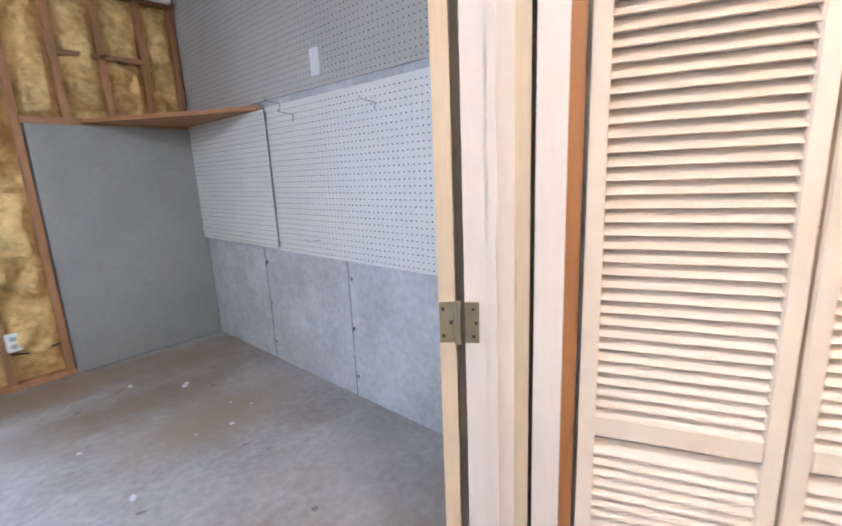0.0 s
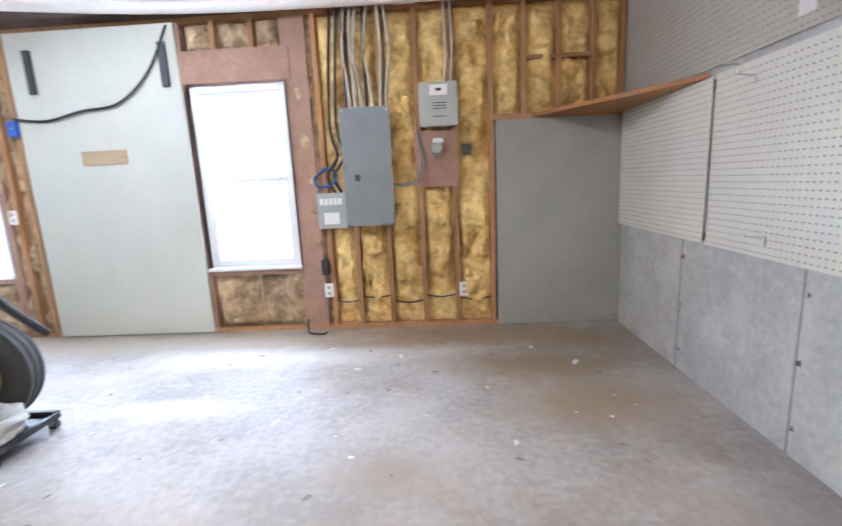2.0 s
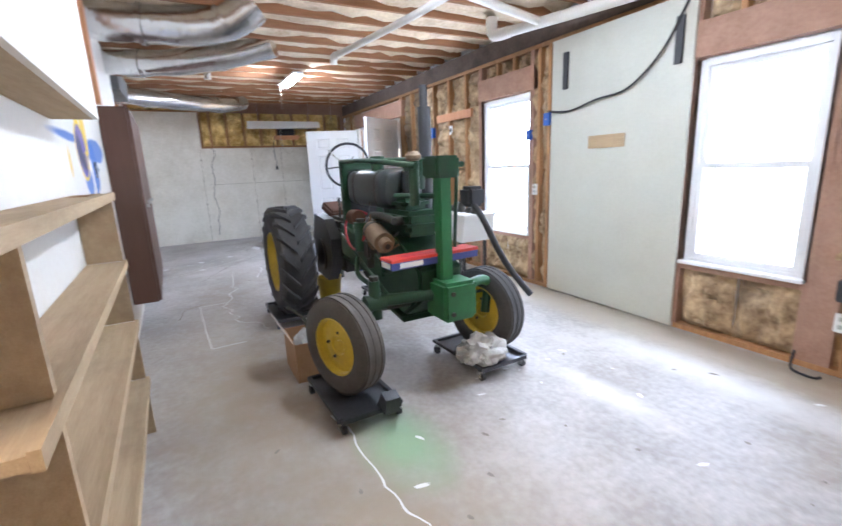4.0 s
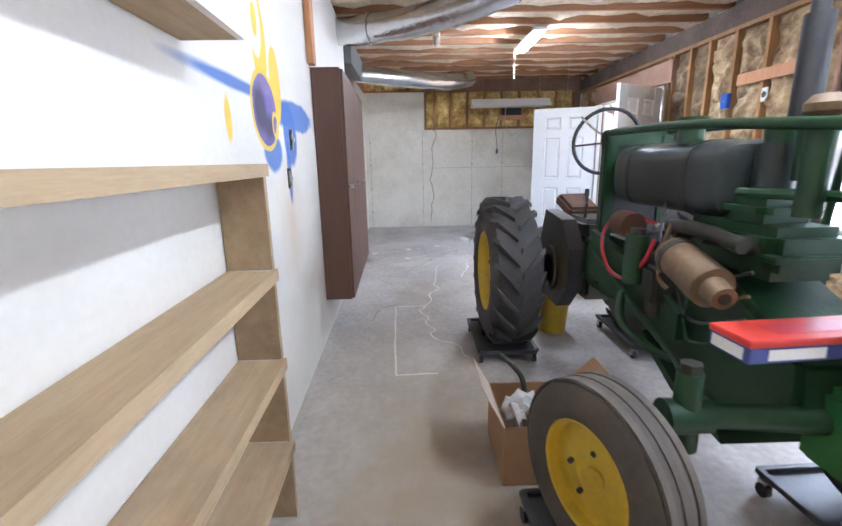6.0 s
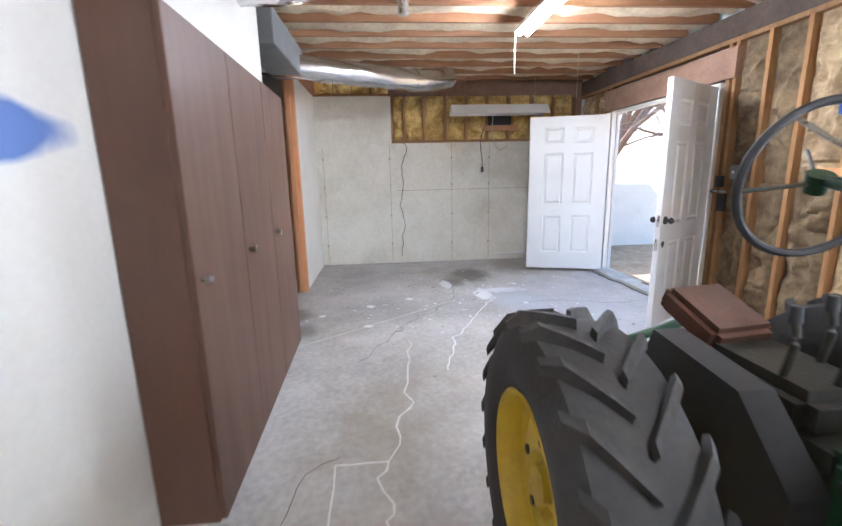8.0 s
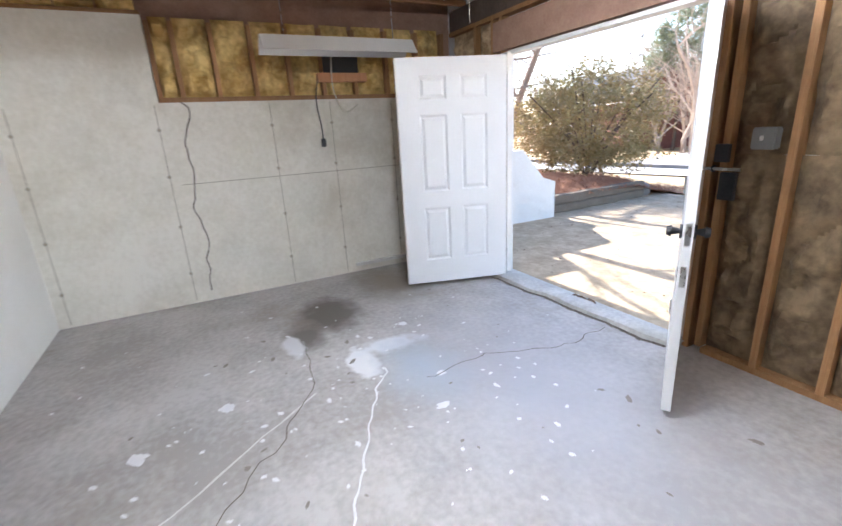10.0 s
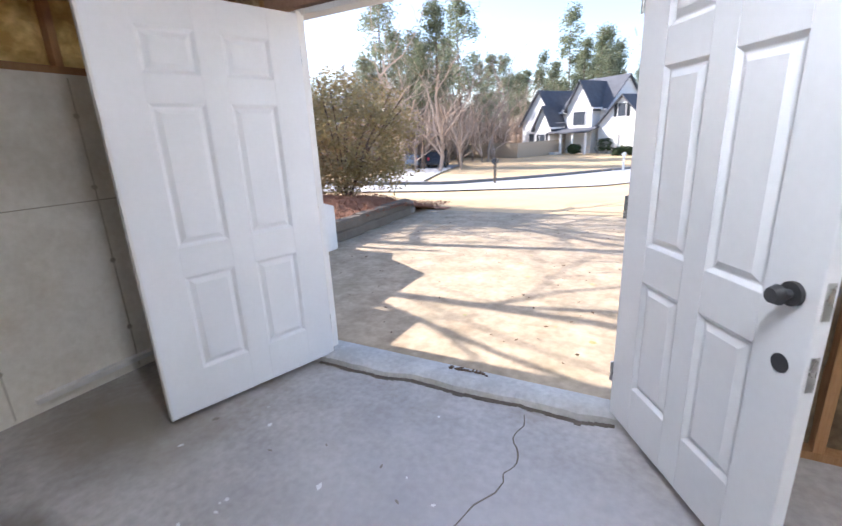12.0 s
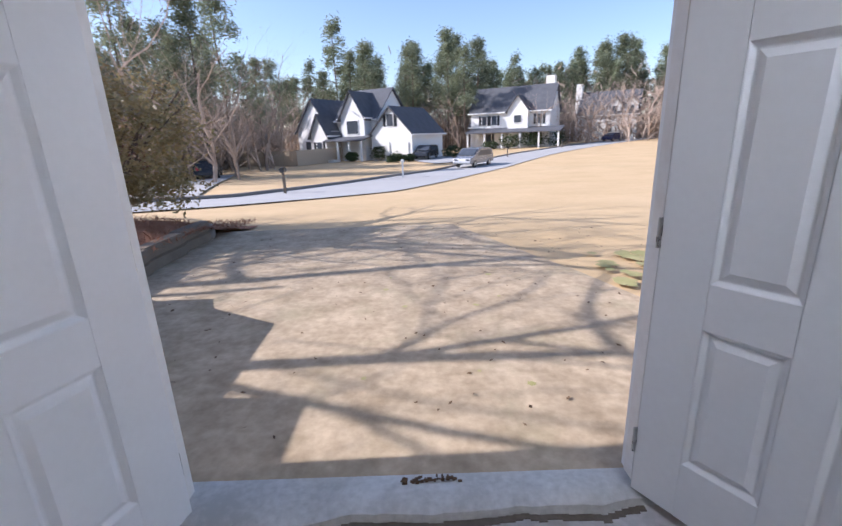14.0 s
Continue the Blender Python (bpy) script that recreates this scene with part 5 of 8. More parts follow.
# ---------------------------------------------------------------- tractor on wheel dollies
def wheel(name, c, r, w, yaw, rim_r, lugs, label, tread, parent=None):
    """A tyre with a dished yellow rim; its axle is the local y axis, the outer face towards -y."""
    t = thing(name, label, "wheel", c, "tractor wheels") if parent is None else parent
    M = pose(*c, 0, 0, yaw)
    inner = rim_r
    prof = [(inner, -w * 0.42), (inner + (r - inner) * 0.25, -w * 0.5), (inner + (r - inner) * 0.62, -w * 0.5), (r * 0.955, -w * 0.40), (r * 0.985, -w * 0.2), (r * 0.99, 0),
            (r * 0.985, w * 0.2), (r * 0.955, w * 0.40), (inner + (r - inner) * 0.62, w * 0.5), (inner + (r - inner) * 0.25, w * 0.5), (inner, w * 0.42), (inner, -w * 0.42)]
    ty = lathe(prof, 64)
    if not lugs:
        for q in (-0.3, 0.0, 0.3):
            rib = lathe([(r * 0.975, w * (q - 0.09)), (r * 1.0, w * (q - 0.07)), (r * 1.0, w * (q + 0.07)), (r * 0.975, w * (q + 0.09))], 64)
            me = bpy.data.meshes.new("tmp")
            rib.to_mesh(me)
            rib.free()
            ty.from_mesh(me)
            bpy.data.meshes.remove(me)
    tyre = part("tyre", ty, tread, t, "", True, M)
    if lugs:
        n = 20
        for s in (-1, 1):
            lug = bmesh.new()
            vs = []
            for k in range(5):
                u = k / 4
                a = 0.34 * u
                y = s * w * (0.03 + 0.46 * u)
                rr = r * (0.985 if u < 0.8 else 0.955)
                for da, dr in ((-0.045, -0.01), (-0.030, 0.028), (0.030, 0.028), (0.045, -0.01)):
                    q = (rr + dr) if u < 0.99 else (rr + dr * 0.6 - 0.01)
                    vs.append(lug.verts.new((q * math.cos(a + da), y, q * math.sin(a + da))))
            for k in range(4):
                for j in range(3):
                    lug.faces.new((vs[k * 4 + j], vs[k * 4 + j + 1], vs[k * 4 + 5 + j], vs[k * 4 + 4 + j]))
            lug.faces.new(vs[0:4])
            lug.faces.new(vs[16:20])
            lm = mesh_of("tread_lug", lug, tread)
            for i in range(n):
                o = new("tread_lug", lm)
                o.parent = tyre
                o.matrix_basis = Matrix.Rotation(2 * math.pi * (i + (0.5 if s > 0 else 0)) / n, 4, 'Y')
    R = rim_r
    rim = lathe([(R * 1.02, -w * 0.44), (R * 1.0, -w * 0.46), (R * 0.96, -w * 0.42), (R * 0.93, -w * 0.2), (R * 0.80, -w * 0.16), (R * 0.62, -w * 0.24), (R * 0.35, -w * 0.26), (R * 0.3, -w * 0.18), (0.001, -w * 0.18)], 48)
    rim2 = lathe([(R * 1.02, w * 0.44), (R * 0.96, w * 0.42), (R * 0.93, -w * 0.1), (0.001, -w * 0.1)], 48)
    rp = part("rim", rim, YELLOW, t, "yellow painted pressed steel rim", True, M)
    part("rim_back", rim2, YELLOW, t, "", True, M)
    part("hub", cyl((0, -w * 0.30, 0), (0, -w * 0.1, 0), R * 0.2), YELLOW, rp, "", True, M)
    for k in range(5):
        a = 2 * math.pi * k / 5 + 0.4
        part("bolt_hole", cyl((R * 0.47 * math.cos(a), -w * 0.275, R * 0.47 * math.sin(a)), (R * 0.47 * math.cos(a), -w * 0.2, R * 0.47 * math.sin(a)), R * 0.055, seg=10), GREASE, rp, "", True, M)
    return t


def dolly(c, yaw, w=0.50, d=0.30):
    """A flat black steel wheel dolly on four casters, long side along its own x."""
    t = thing("wheel_dolly", "black steel wheel dolly on four swivel casters", "dolly", (c[0], c[1], 0.0), "wheel dollies")
    M = pose(c[0], c[1], 0, 0, 0, yaw)
    pan = bmesh.new()
    bx(pan, -w / 2, -d / 2, 0.068, w / 2, d / 2, 0.078, 0.002)
    for s in (-1, 1):
        bx(pan, -w / 2, s * d / 2 - 0.012, 0.078, w / 2, s * d / 2 + 0.012, 0.10, 0.002)
        bx(pan, s * w / 2 - 0.012, -d / 2, 0.068, s * w / 2 + 0.012, d / 2, 0.095, 0.002)
    part("tray", pan, BLACK_STEEL, t, "", False, M)
    for sx in (-1, 1):
        for sy in (-1, 1):
            x, y = sx * (w / 2 - 0.03), sy * (d / 2 - 0.01)
            f = bmesh.new()
            cy(f, (x, y, 0.058), (x, y, 0.068), 0.022, seg=12)
            bx(f, x - 0.018, y - 0.017, 0.025, x + 0.018, y - 0.013, 0.06)
            bx(f, x - 0.018, y + 0.013, 0.025, x + 0.018, y + 0.017, 0.06)
            cs = part("caster", f, CHROME, t, "", True, M)
            part("caster_wheel", cyl((x, y - 0.011, 0.027), (x, y + 0.011, 0.027), 0.027, seg=16), BLACK, cs, "", True, M)
    return t


STANDING = set(bpy.data.objects)
wheel("rear_wheel", (-2.74, 3.65, 0.545), 0.465, 0.30, 0, 0.26, True, "large black rear tractor tyre with chevron lugs and yellow rim", RUBBER)
dolly((-2.75, 3.63), 0, 0.58, 0.36)
wheel("rear_wheel", (-2.76, 4.62, 0.545), 0.465, 0.30, 180, 0.26, True, "muddy rear tractor tyre with yellow rim", RUBBER)
dolly((-2.76, 4.62), 0, 0.58, 0.36)
wheel("front_wheel", (-1.03, 3.58, 0.365), 0.285, 0.15, 20, 0.165, False, "ribbed front tractor tyre with yellow rim, resting on a dolly", RUBBER_TAN)
dolly((-1.0, 3.60), 2, 0.56, 0.34)
wheel("front_wheel", (-1.08, 4.60, 0.365), 0.285, 0.15, 14, 0.165, False, "ribbed front tractor tyre with yellow rim and a sack before it", RUBBER)
dolly((-1.08, 4.54), 2, 0.56, 0.36)

TR = thing("tractor", "old green farm tractor, stripped down for repair", "tractor", (-1.9, 4.1, 0.0))
# rear axle and transmission housing
b = bmesh.new()
cy(b, (-2.76, 3.86, 0.56), (-2.76, 4.46, 0.56), 0.10, 0.10, 18)
cy(b, (-2.76, 3.86, 0.56), (-2.76, 3.93, 0.56), 0.15, 0.15, 18)
bx(b, -2.95, 3.97, 0.42, -2.45, 4.27, 0.80, 0.04)
bx(b, -2.9, 4.0, 0.78, -2.55, 4.24, 0.90, 0.03)
part("rear_housing", b, GREASE, TR, "greasy dark transmission housing")
part("axle_shield", prism([(-2.98, 0.36), (-2.62, 0.34), (-2.46, 0.50), (-2.44, 0.74), (-2.60, 0.90), (-2.92, 0.93), (-3.03, 0.7)], 3.875, 3.965, "y"), BLACK, TR, "black sheet fender behind the tyre")
part("seat_pad", box(-3.1, 4.0, 0.90, -2.86, 4.22, 0.985, 0.02), RUST, TR, "brown worn pad on the housing", True, Matrix.Translation((-2.98, 4.1, 0.94)) @ pose(0, 0, 0, 0, 22, 8) @ Matrix.Translation((2.98, -4.1, -0.94)))
for x, y in ((-2.66, 4.04), (-2.60, 4.12), (-2.72, 4.2)):
    lv = part("lever", tube([(x, y, 0.88), (x + 0.02, y, 0.99), (x + 0.01, y, 1.05)], 0.010, 8), GREASE, TR)
    part("lever_knob", cyl((x + 0.01, y, 1.04), (x + 0.01, y, 1.08), 0.016, 0.012, 10), BLACK, lv)
# clutch housing, drop box and engine
b = bmesh.new()
bx(b, -2.50, 3.97, 0.52, -2.02, 4.25, 0.86, 0.05)
part("clutch_housing", b, GREEN, TR, "green clutch housing with bolted covers")
for x in (-2.42, -2.26, -2.10):
    for z in (0.60, 0.78):
        part("bolt", cyl((x, 3.972, z), (x, 3.955, z), 0.014, seg=6), GREASE, TR)
beam = prism([(-2.22, 0.90), (-1.62, 0.80), (-1.42, 0.72), (-1.42, 0.62), (-1.66, 0.60), (-2.22, 0.66)], 3.90, 3.93, "y")
part("side_rail", beam, GREEN, TR, "green side frame rail")
beam = prism([(-2.22, 0.90), (-1.62, 0.80), (-1.42, 0.72), (-1.42, 0.62), (-1.66, 0.60), (-2.22, 0.66)], 4.27, 4.30, "y")
part("side_rail", beam, GREEN, TR, "green side frame rail")
part("rail_deck", box(-2.22, 3.93, 0.70, -1.60, 4.27, 0.76, 0.01), GREEN, TR)
b = prism([(-1.66, 0.92), (-1.30, 0.90), (-0.98, 0.74), (-0.96, 0.56), (-1.20, 0.40), (-1.44, 0.44), (-1.66, 0.58)], 3.95, 4.25, "y")
bmesh.ops.bevel(b, geom=b.edges[:], offset=0.018, segments=2, affect='EDGES')
part("crankcase", b, GREEN, TR, "green crankcase with a sloping sump")
part("sump_flange", prism([(-1.70, 0.545), (-1.44, 0.43), (-1.20, 0.39), (-1.18, 0.365), (-1.46, 0.40), (-1.72, 0.52)], 3.935, 4.265, "y"), GREEN, TR)
b = bmesh.new()
bx(b, -1.60, 3.98, 0.90, -1.16, 4.22, 1.06, 0.03)
bx(b, -1.52, 4.0, 1.06, -1.24, 4.20, 1.14, 0.03)
part("cylinder_block", b, GREEN, TR, "green cylinder block")
for i in range(3):
    x = -1.52 + i * 0.14
    part("manifold_port", cyl((x, 3.98, 1.0), (x, 3.92, 1.01), 0.03, 0.026, 14), GREASE, TR)
part("manifold", tube([(-1.54, 3.91, 1.02), (-1.36, 3.90, 1.03), (-1.18, 3.91, 1.01)], 0.024, 12), GREASE, TR, "rusty exhaust manifold")
gen = part("starter_motor", cyl((-1.40, 3.85, 0.94), (-1.17, 3.83, 0.89), 0.064), TAN_IRON, TR, "dusty tan starter motor")
part("nose_cone", cyl((-1.17, 3.83, 0.89), (-1.11, 3.824, 0.877), 0.040, 0.034), TAN_IRON, gen)
part("nose_bore", cyl((-1.11, 3.824, 0.877), (-1.107, 3.8237, 0.8764), 0.017), GREASE, gen)
part("end_band", cyl((-1.385, 3.8487, 0.9367), (-1.36, 3.8465, 0.931), 0.067), GREASE, gen)
cb = part("carburettor", box(-1.62, 3.86, 0.72, -1.52, 3.95, 0.86, 0.015), GREASE, TR)
part("bowl", cyl((-1.57, 3.90, 0.66), (-1.57, 3.90, 0.72), 0.035), GREASE, cb)
flt = part("oil_filter", cyl((-1.70, 3.88, 0.76), (-1.70, 3.88, 0.96), 0.048), GREEN, TR, "green filter canister")
part("filter_cap", cyl((-1.70, 3.88, 0.96), (-1.70, 3.88, 0.985), 0.03), GREASE, flt)
part("fuel_hose", tube([(-1.50, 3.89, 1.03), (-1.49, 3.86, 0.95), (-1.50, 3.86, 0.84), (-1.47, 3.88, 0.80)], 0.009, 8), TAN_IRON, TR, "dusty tan fuel hose")
part("breather_pipe", tube([(-1.12, 4.02, 1.10), (-1.12, 4.02, 1.26), (-1.12, 4.02, 1.36)], 0.032, 14), GREEN, TR, "green upright breather pipe")
part("pipe_cap", lathe([(0.001, 0.045), (0.03, 0.042), (0.048, 0.02), (0.046, 0.0), (0.030, -0.012), (0.001, -0.012)], 24), TAN_IRON, TR, "dusty domed breather cap", True, Matrix.Translation((-1.12, 4.02, 1.37)) @ pose(0, 0, 0, 90, 0, 0))
part("block_flange", box(-1.63, 3.965, 0.965, -1.13, 4.235, 0.985, 0.004), GREEN, TR)
for k in range(5):
    part("head_bolt", cyl((-1.56 + 0.09 * k, 3.975, 0.985), (-1.56 + 0.09 * k, 3.975, 1.002), 0.011, seg=6), GREASE, TR)
part("air_pipe", tube([(-1.75, 3.86, 0.70), (-1.68, 3.83, 0.60), (-1.52, 3.85, 0.56), (-1.42, 3.9, 0.55)], 0.018, 10), GREEN, TR)
# tank, dash and hood rails
tk = []
for k in range(28):
    a = 2 * math.pi * k / 28
    ca_, sa_ = math.cos(a), math.sin(a)
    tk.append((4.10 + 0.155 * math.copysign(abs(ca_) ** 0.55, ca_), 1.185 + 0.135 * math.copysign(abs(sa_) ** 0.55, sa_)))
b = bmesh.new()
prev = None
for x, q in ((-2.17, 0.0), (-2.168, 0.62), (-2.15, 0.86), (-2.11, 0.97), (-2.05, 1.0), (-1.52, 1.0), (-1.46, 0.97), (-1.42, 0.86), (-1.402, 0.62), (-1.40, 0.0)):
    ring = [b.verts.new((x, 4.10 + (y - 4.10) * max(q, 0.001), 1.185 + (z - 1.185) * max(q, 0.001))) for y, z in tk]
    if prev:
        for k in range(28):
            b.faces.new((prev[k], prev[(k + 1) % 28], ring[(k + 1) % 28], ring[k]))
    prev = ring
part("fuel_tank", b, TANK_BLACK, TR, "long rounded black fuel tank")
cap = part("tank_cap", cyl((-1.66, 4.02, 1.31), (-1.66, 4.02, 1.385), 0.045), GREEN, TR, "green filler cap")
part("cap_rim", cyl((-1.66, 4.02, 1.385), (-1.66, 4.02, 1.405), 0.052), GREEN, cap)
for x in (-1.98, -1.56):
    part("tank_strap", prism([(4.10 + (y - 4.10) * 1.02, 1.185 + (z - 1.185) * 1.02) for y, z in tk], x - 0.012, x + 0.012, "x"), GREASE, TR)
b = bmesh.new()
bx(b, -2.24, 3.93, 0.84, -2.18, 3.99, 1.37, 0.008), bx(b, -2.24, 4.21, 0.84, -2.18, 4.27, 1.37, 0.008), bx(b, -2.25, 3.93, 1.31, -2.19, 4.27, 1.40, 0.012)
part("dash_frame", b, GREEN, TR, "green dash support frame")
part("dash_plate", box(-2.195, 3.99, 0.88, -2.185, 4.21, 1.31, 0.002), BLACK, TR)
for y in (3.95, 4.25):
    part("hood_rail", tube([(-2.22, y, 1.385), (-1.6, y, 1.375), (-0.96, y, 1.33)], 0.017, 10), GREEN, TR)
part("air_cleaner", cyl((-1.36, 4.12, 1.10), (-1.36, 4.12, 1.30), 0.06), TANK_BLACK, TR, "green air cleaner canister")
part("breather_cap", cyl((-1.36, 4.12, 1.30), (-1.36, 4.12, 1.36), 0.045, 0.05), GREEN, TR)
part("breather_cap", cyl((-1.22, 4.1, 1.19), (-1.22, 4.1, 1.37), 0.04, 0.05), GREEN, TR)
# steering
st = part("steering_column", tube([(-2.22, 4.12, 1.30), (-2.5, 4.16, 1.33), (-2.78, 4.2, 1.36)], 0.016, 10), GREEN, TR)
WM = Matrix.Translation((-2.80, 4.2, 1.36)) @ pose(0, 0, 0, 0, -78, -6)
wh = tube([(0.2 * math.cos(2 * math.pi * k / 24), 0.2 * math.sin(2 * math.pi * k / 24), 0) for k in range(25)], 0.0115, 8)
sw_ = part("steering_wheel", wh, BLACK, TR, "thin black steering wheel with three spokes", True, WM)
for k in range(3):
    a = 2 * math.pi * k / 3 + 0.5
    part("spoke", tube([(0.02 * math.cos(a), 0.02 * math.sin(a), 0.005), (0.2 * math.cos(a), 0.2 * math.sin(a), 0)], 0.006, 6), GREASE, sw_, "", True, WM)
part("wheel_hub", cyl((0, 0, -0.02), (0, 0, 0.03), 0.032, 0.025), GREEN, sw_, "", True, WM)
part("throttle_lever", tube([(-2.4, 4.08, 1.34), (-2.55, 4.02, 1.42), (-2.66, 3.98, 1.5)], 0.006, 6), CHROME, TR)
# battery with cables
bt = part("battery", box(-1.99, 3.965, 0.77, -1.75, 4.20, 0.96, 0.01), GREY_STEEL, TR, "grey battery sitting on the frame")
for y in (4.02, 4.14):
    part("terminal", cyl((-1.82, y, 0.96), (-1.82, y, 0.985), 0.012, 0.009, 10), CHROME, bt)
part("battery_label", box(-1.745, 4.0, 0.81, -1.7485, 4.16, 0.92), TAN_IRON, bt)
part("red_cable", tube([(-1.82, 4.02, 0.98), (-1.95, 3.93, 1.02), (-2.03, 3.88, 0.90), (-1.93, 3.87, 0.77), (-1.75, 3.87, 0.76), (-1.64, 3.88, 0.86), (-1.62, 3.9, 0.95)], 0.0085, 8), RED_PLASTIC, TR, "red battery cable")
part("black_cable", tube([(-1.82, 4.14, 0.98), (-1.7, 3.97, 0.93), (-1.6, 3.9, 0.90), (-1.5, 3.88, 1.0)], 0.008, 8), BLACK, TR)
for i in range(4):
    z = 1.0 - i * 0.07
    part("fuel_line", tube([(-1.62 + 0.1 * i, 3.93, z + 0.1), (-1.5 + 0.06 * i, 3.86, z - 0.05 + 0.02 * i), (-1.3, 3.87, z - 0.12), (-1.12, 3.9, z - 0.05)], 0.006, 6), (BLACK, TAN_IRON, BLACK, GREEN)[i], TR)
# front frame, post and axle
part("front_post", box(-0.97, 4.06, 0.66, -0.90, 4.14, 1.34, 0.008), GREEN_LIGHT, TR, "bright green upright post of the radiator frame")
part("post_head", box(-1.04, 4.03, 1.26, -0.87, 4.18, 1.38, 0.012), GREEN, TR)
part("front_casting", box(-1.03, 4.02, 0.45, -0.80, 4.24, 0.68, 0.02), GREEN_LIGHT, TR, "bright green front pedestal casting")
for z in (0.50, 0.62):
    part("bolt", cyl((-0.80, 4.07, z), (-0.79, 4.07, z), 0.014, seg=8), GREASE, TR)
ax_ = part("front_axle", tube([(-1.0, 3.66, 0.60), (-0.98, 3.9, 0.59), (-0.95, 4.15, 0.58)], 0.035, 12), GREEN, TR, "green tubular front axle")
part("axle_arm", tube([(-0.92, 4.2, 0.60), (-1.0, 4.4, 0.61), (-1.05, 4.52, 0.56)], 0.032, 12), GREEN_LIGHT, TR)
kn = bmesh.new()
cy(kn, (-1.0, 3.68, 0.50), (-1.0, 3.68, 0.72), 0.038, 0.032, 14)
cy(kn, (-1.0, 3.62, 0.59), (-1.0, 3.74, 0.59), 0.05, 0.045, 14)
part("steering_knuckle", kn, GREEN, TR, "green steering knuckle without its wheel")
part("knuckle_nut", cyl((-1.0, 3.68, 0.72), (-1.0, 3.68, 0.745), 0.028, seg=6), GREASE, TR)
part("spindle", cyl((-1.06, 4.48, 0.365), (-1.06, 4.52, 0.62), 0.03), GREEN, TR)
part("tie_rod", tube([(-1.05, 3.7, 0.53), (-1.12, 4.1, 0.50), (-1.1, 4.5, 0.50)], 0.012, 8), GREASE, TR)
part("drag_link", tube([(-2.2, 3.90, 0.82), (-1.6, 3.86, 0.66), (-1.05, 3.8, 0.58)], 0.012, 8), GREEN, TR)
part("exhaust_stack", cyl((-1.53, 4.33, 1.0), (-1.55, 4.34, 1.72), 0.045, 0.045), BLACK, TR, "black upright exhaust stack")
part("stack_tip", cyl((-1.55, 4.34, 1.72), (-1.555, 4.34, 1.86), 0.028), BLACK, TR)
for x, z0, z1 in ((-1.30, 0.9, 1.34), (-1.15, 0.8, 1.33), (-1.05, 0.72, 1.3)):
    part("brace_rod", tube([(x, 4.24, z0), (x + 0.02, 4.26, z1)], 0.012, 8), GREEN, TR)
part("cross_bar", tube([(-1.35, 4.0, 1.15), (-0.95, 4.1, 1.16)], 0.016, 8), GREEN, TR)
part("magneto", cyl((-1.9, 3.9, 0.98), (-1.78, 3.9, 0.98), 0.055), RUST, TR)
part("black_hose", tube([(-0.98, 4.33, 1.10), (-0.92, 4.36, 1.02), (-0.88, 4.46, 0.80), (-0.86, 4.55, 0.66), (-0.80, 4.64, 0.52)], 0.020, 10), BLACK, TR, "black rubber hose hanging to the far wheel")
part("hose_head", box(-1.05, 4.28, 1.08, -0.93, 4.4, 1.2, 0.02), BLACK, TR)

# carton of parts lying across the front frame
pc = thing("parts_carton", "long red, white and blue parts carton on the tractor", "carton", (-0.985, 4.05, 0.775))
PCM = Matrix.Translation((-0.985, 3.755, 0.775)) @ pose(0, 0, 0, 0, 0, 4)
part("carton_body", box(-0.065, 0.0, 0.0, 0.065, 0.60, 0.042, 0.003), BLUE_BOX, pc, "", True, PCM)
part("carton_lid", box(-0.068, -0.003, 0.042, 0.068, 0.603, 0.060, 0.003), RED_BOX, pc, "faded red carton lid", True, PCM)
part("white_band", box(0.0655, 0.05, 0.008, 0.0665, 0.20, 0.036), WHITE_PLASTIC, pc, "", False, PCM)
part("white_end", box(-0.05, -0.0045, 0.008, 0.05, -0.003, 0.038), WHITE_PLASTIC, pc, "", False, PCM)
part("print_bar", box(-0.03, 0.10, 0.060, 0.03, 0.46, 0.0608), RED_PLASTIC, pc, "", False, PCM)
# sack before the far front wheel
sk = bmesh.new()
bmesh.ops.create_icosphere(sk, subdivisions=4, radius=1)
for v in sk.verts:
    p = v.co.copy()
    w = noise.fractal(p * 2.2, 0.9, 2, 4)
    v.co = Vector((-0.90 + p.x * 0.14 * (1 + 0.35 * w), 4.45 + p.y * 0.15 * (1 + 0.3 * w), 0.18 + max(-0.10, p.z * 0.10 * (1 + 0.5 * w) - 0.02)))
solid("plastic_sack", sk, CLOTH, "crumpled pale grey plastic sack on the dolly", "sack")
solid("rubber_wedge", prism([(-0.78, 0.079), (-0.66, 0.079), (-0.64, 0.17), (-0.70, 0.19)], 3.66, 3.74, "y"), BLACK, "black rubber wedge on the dolly", "wedge")
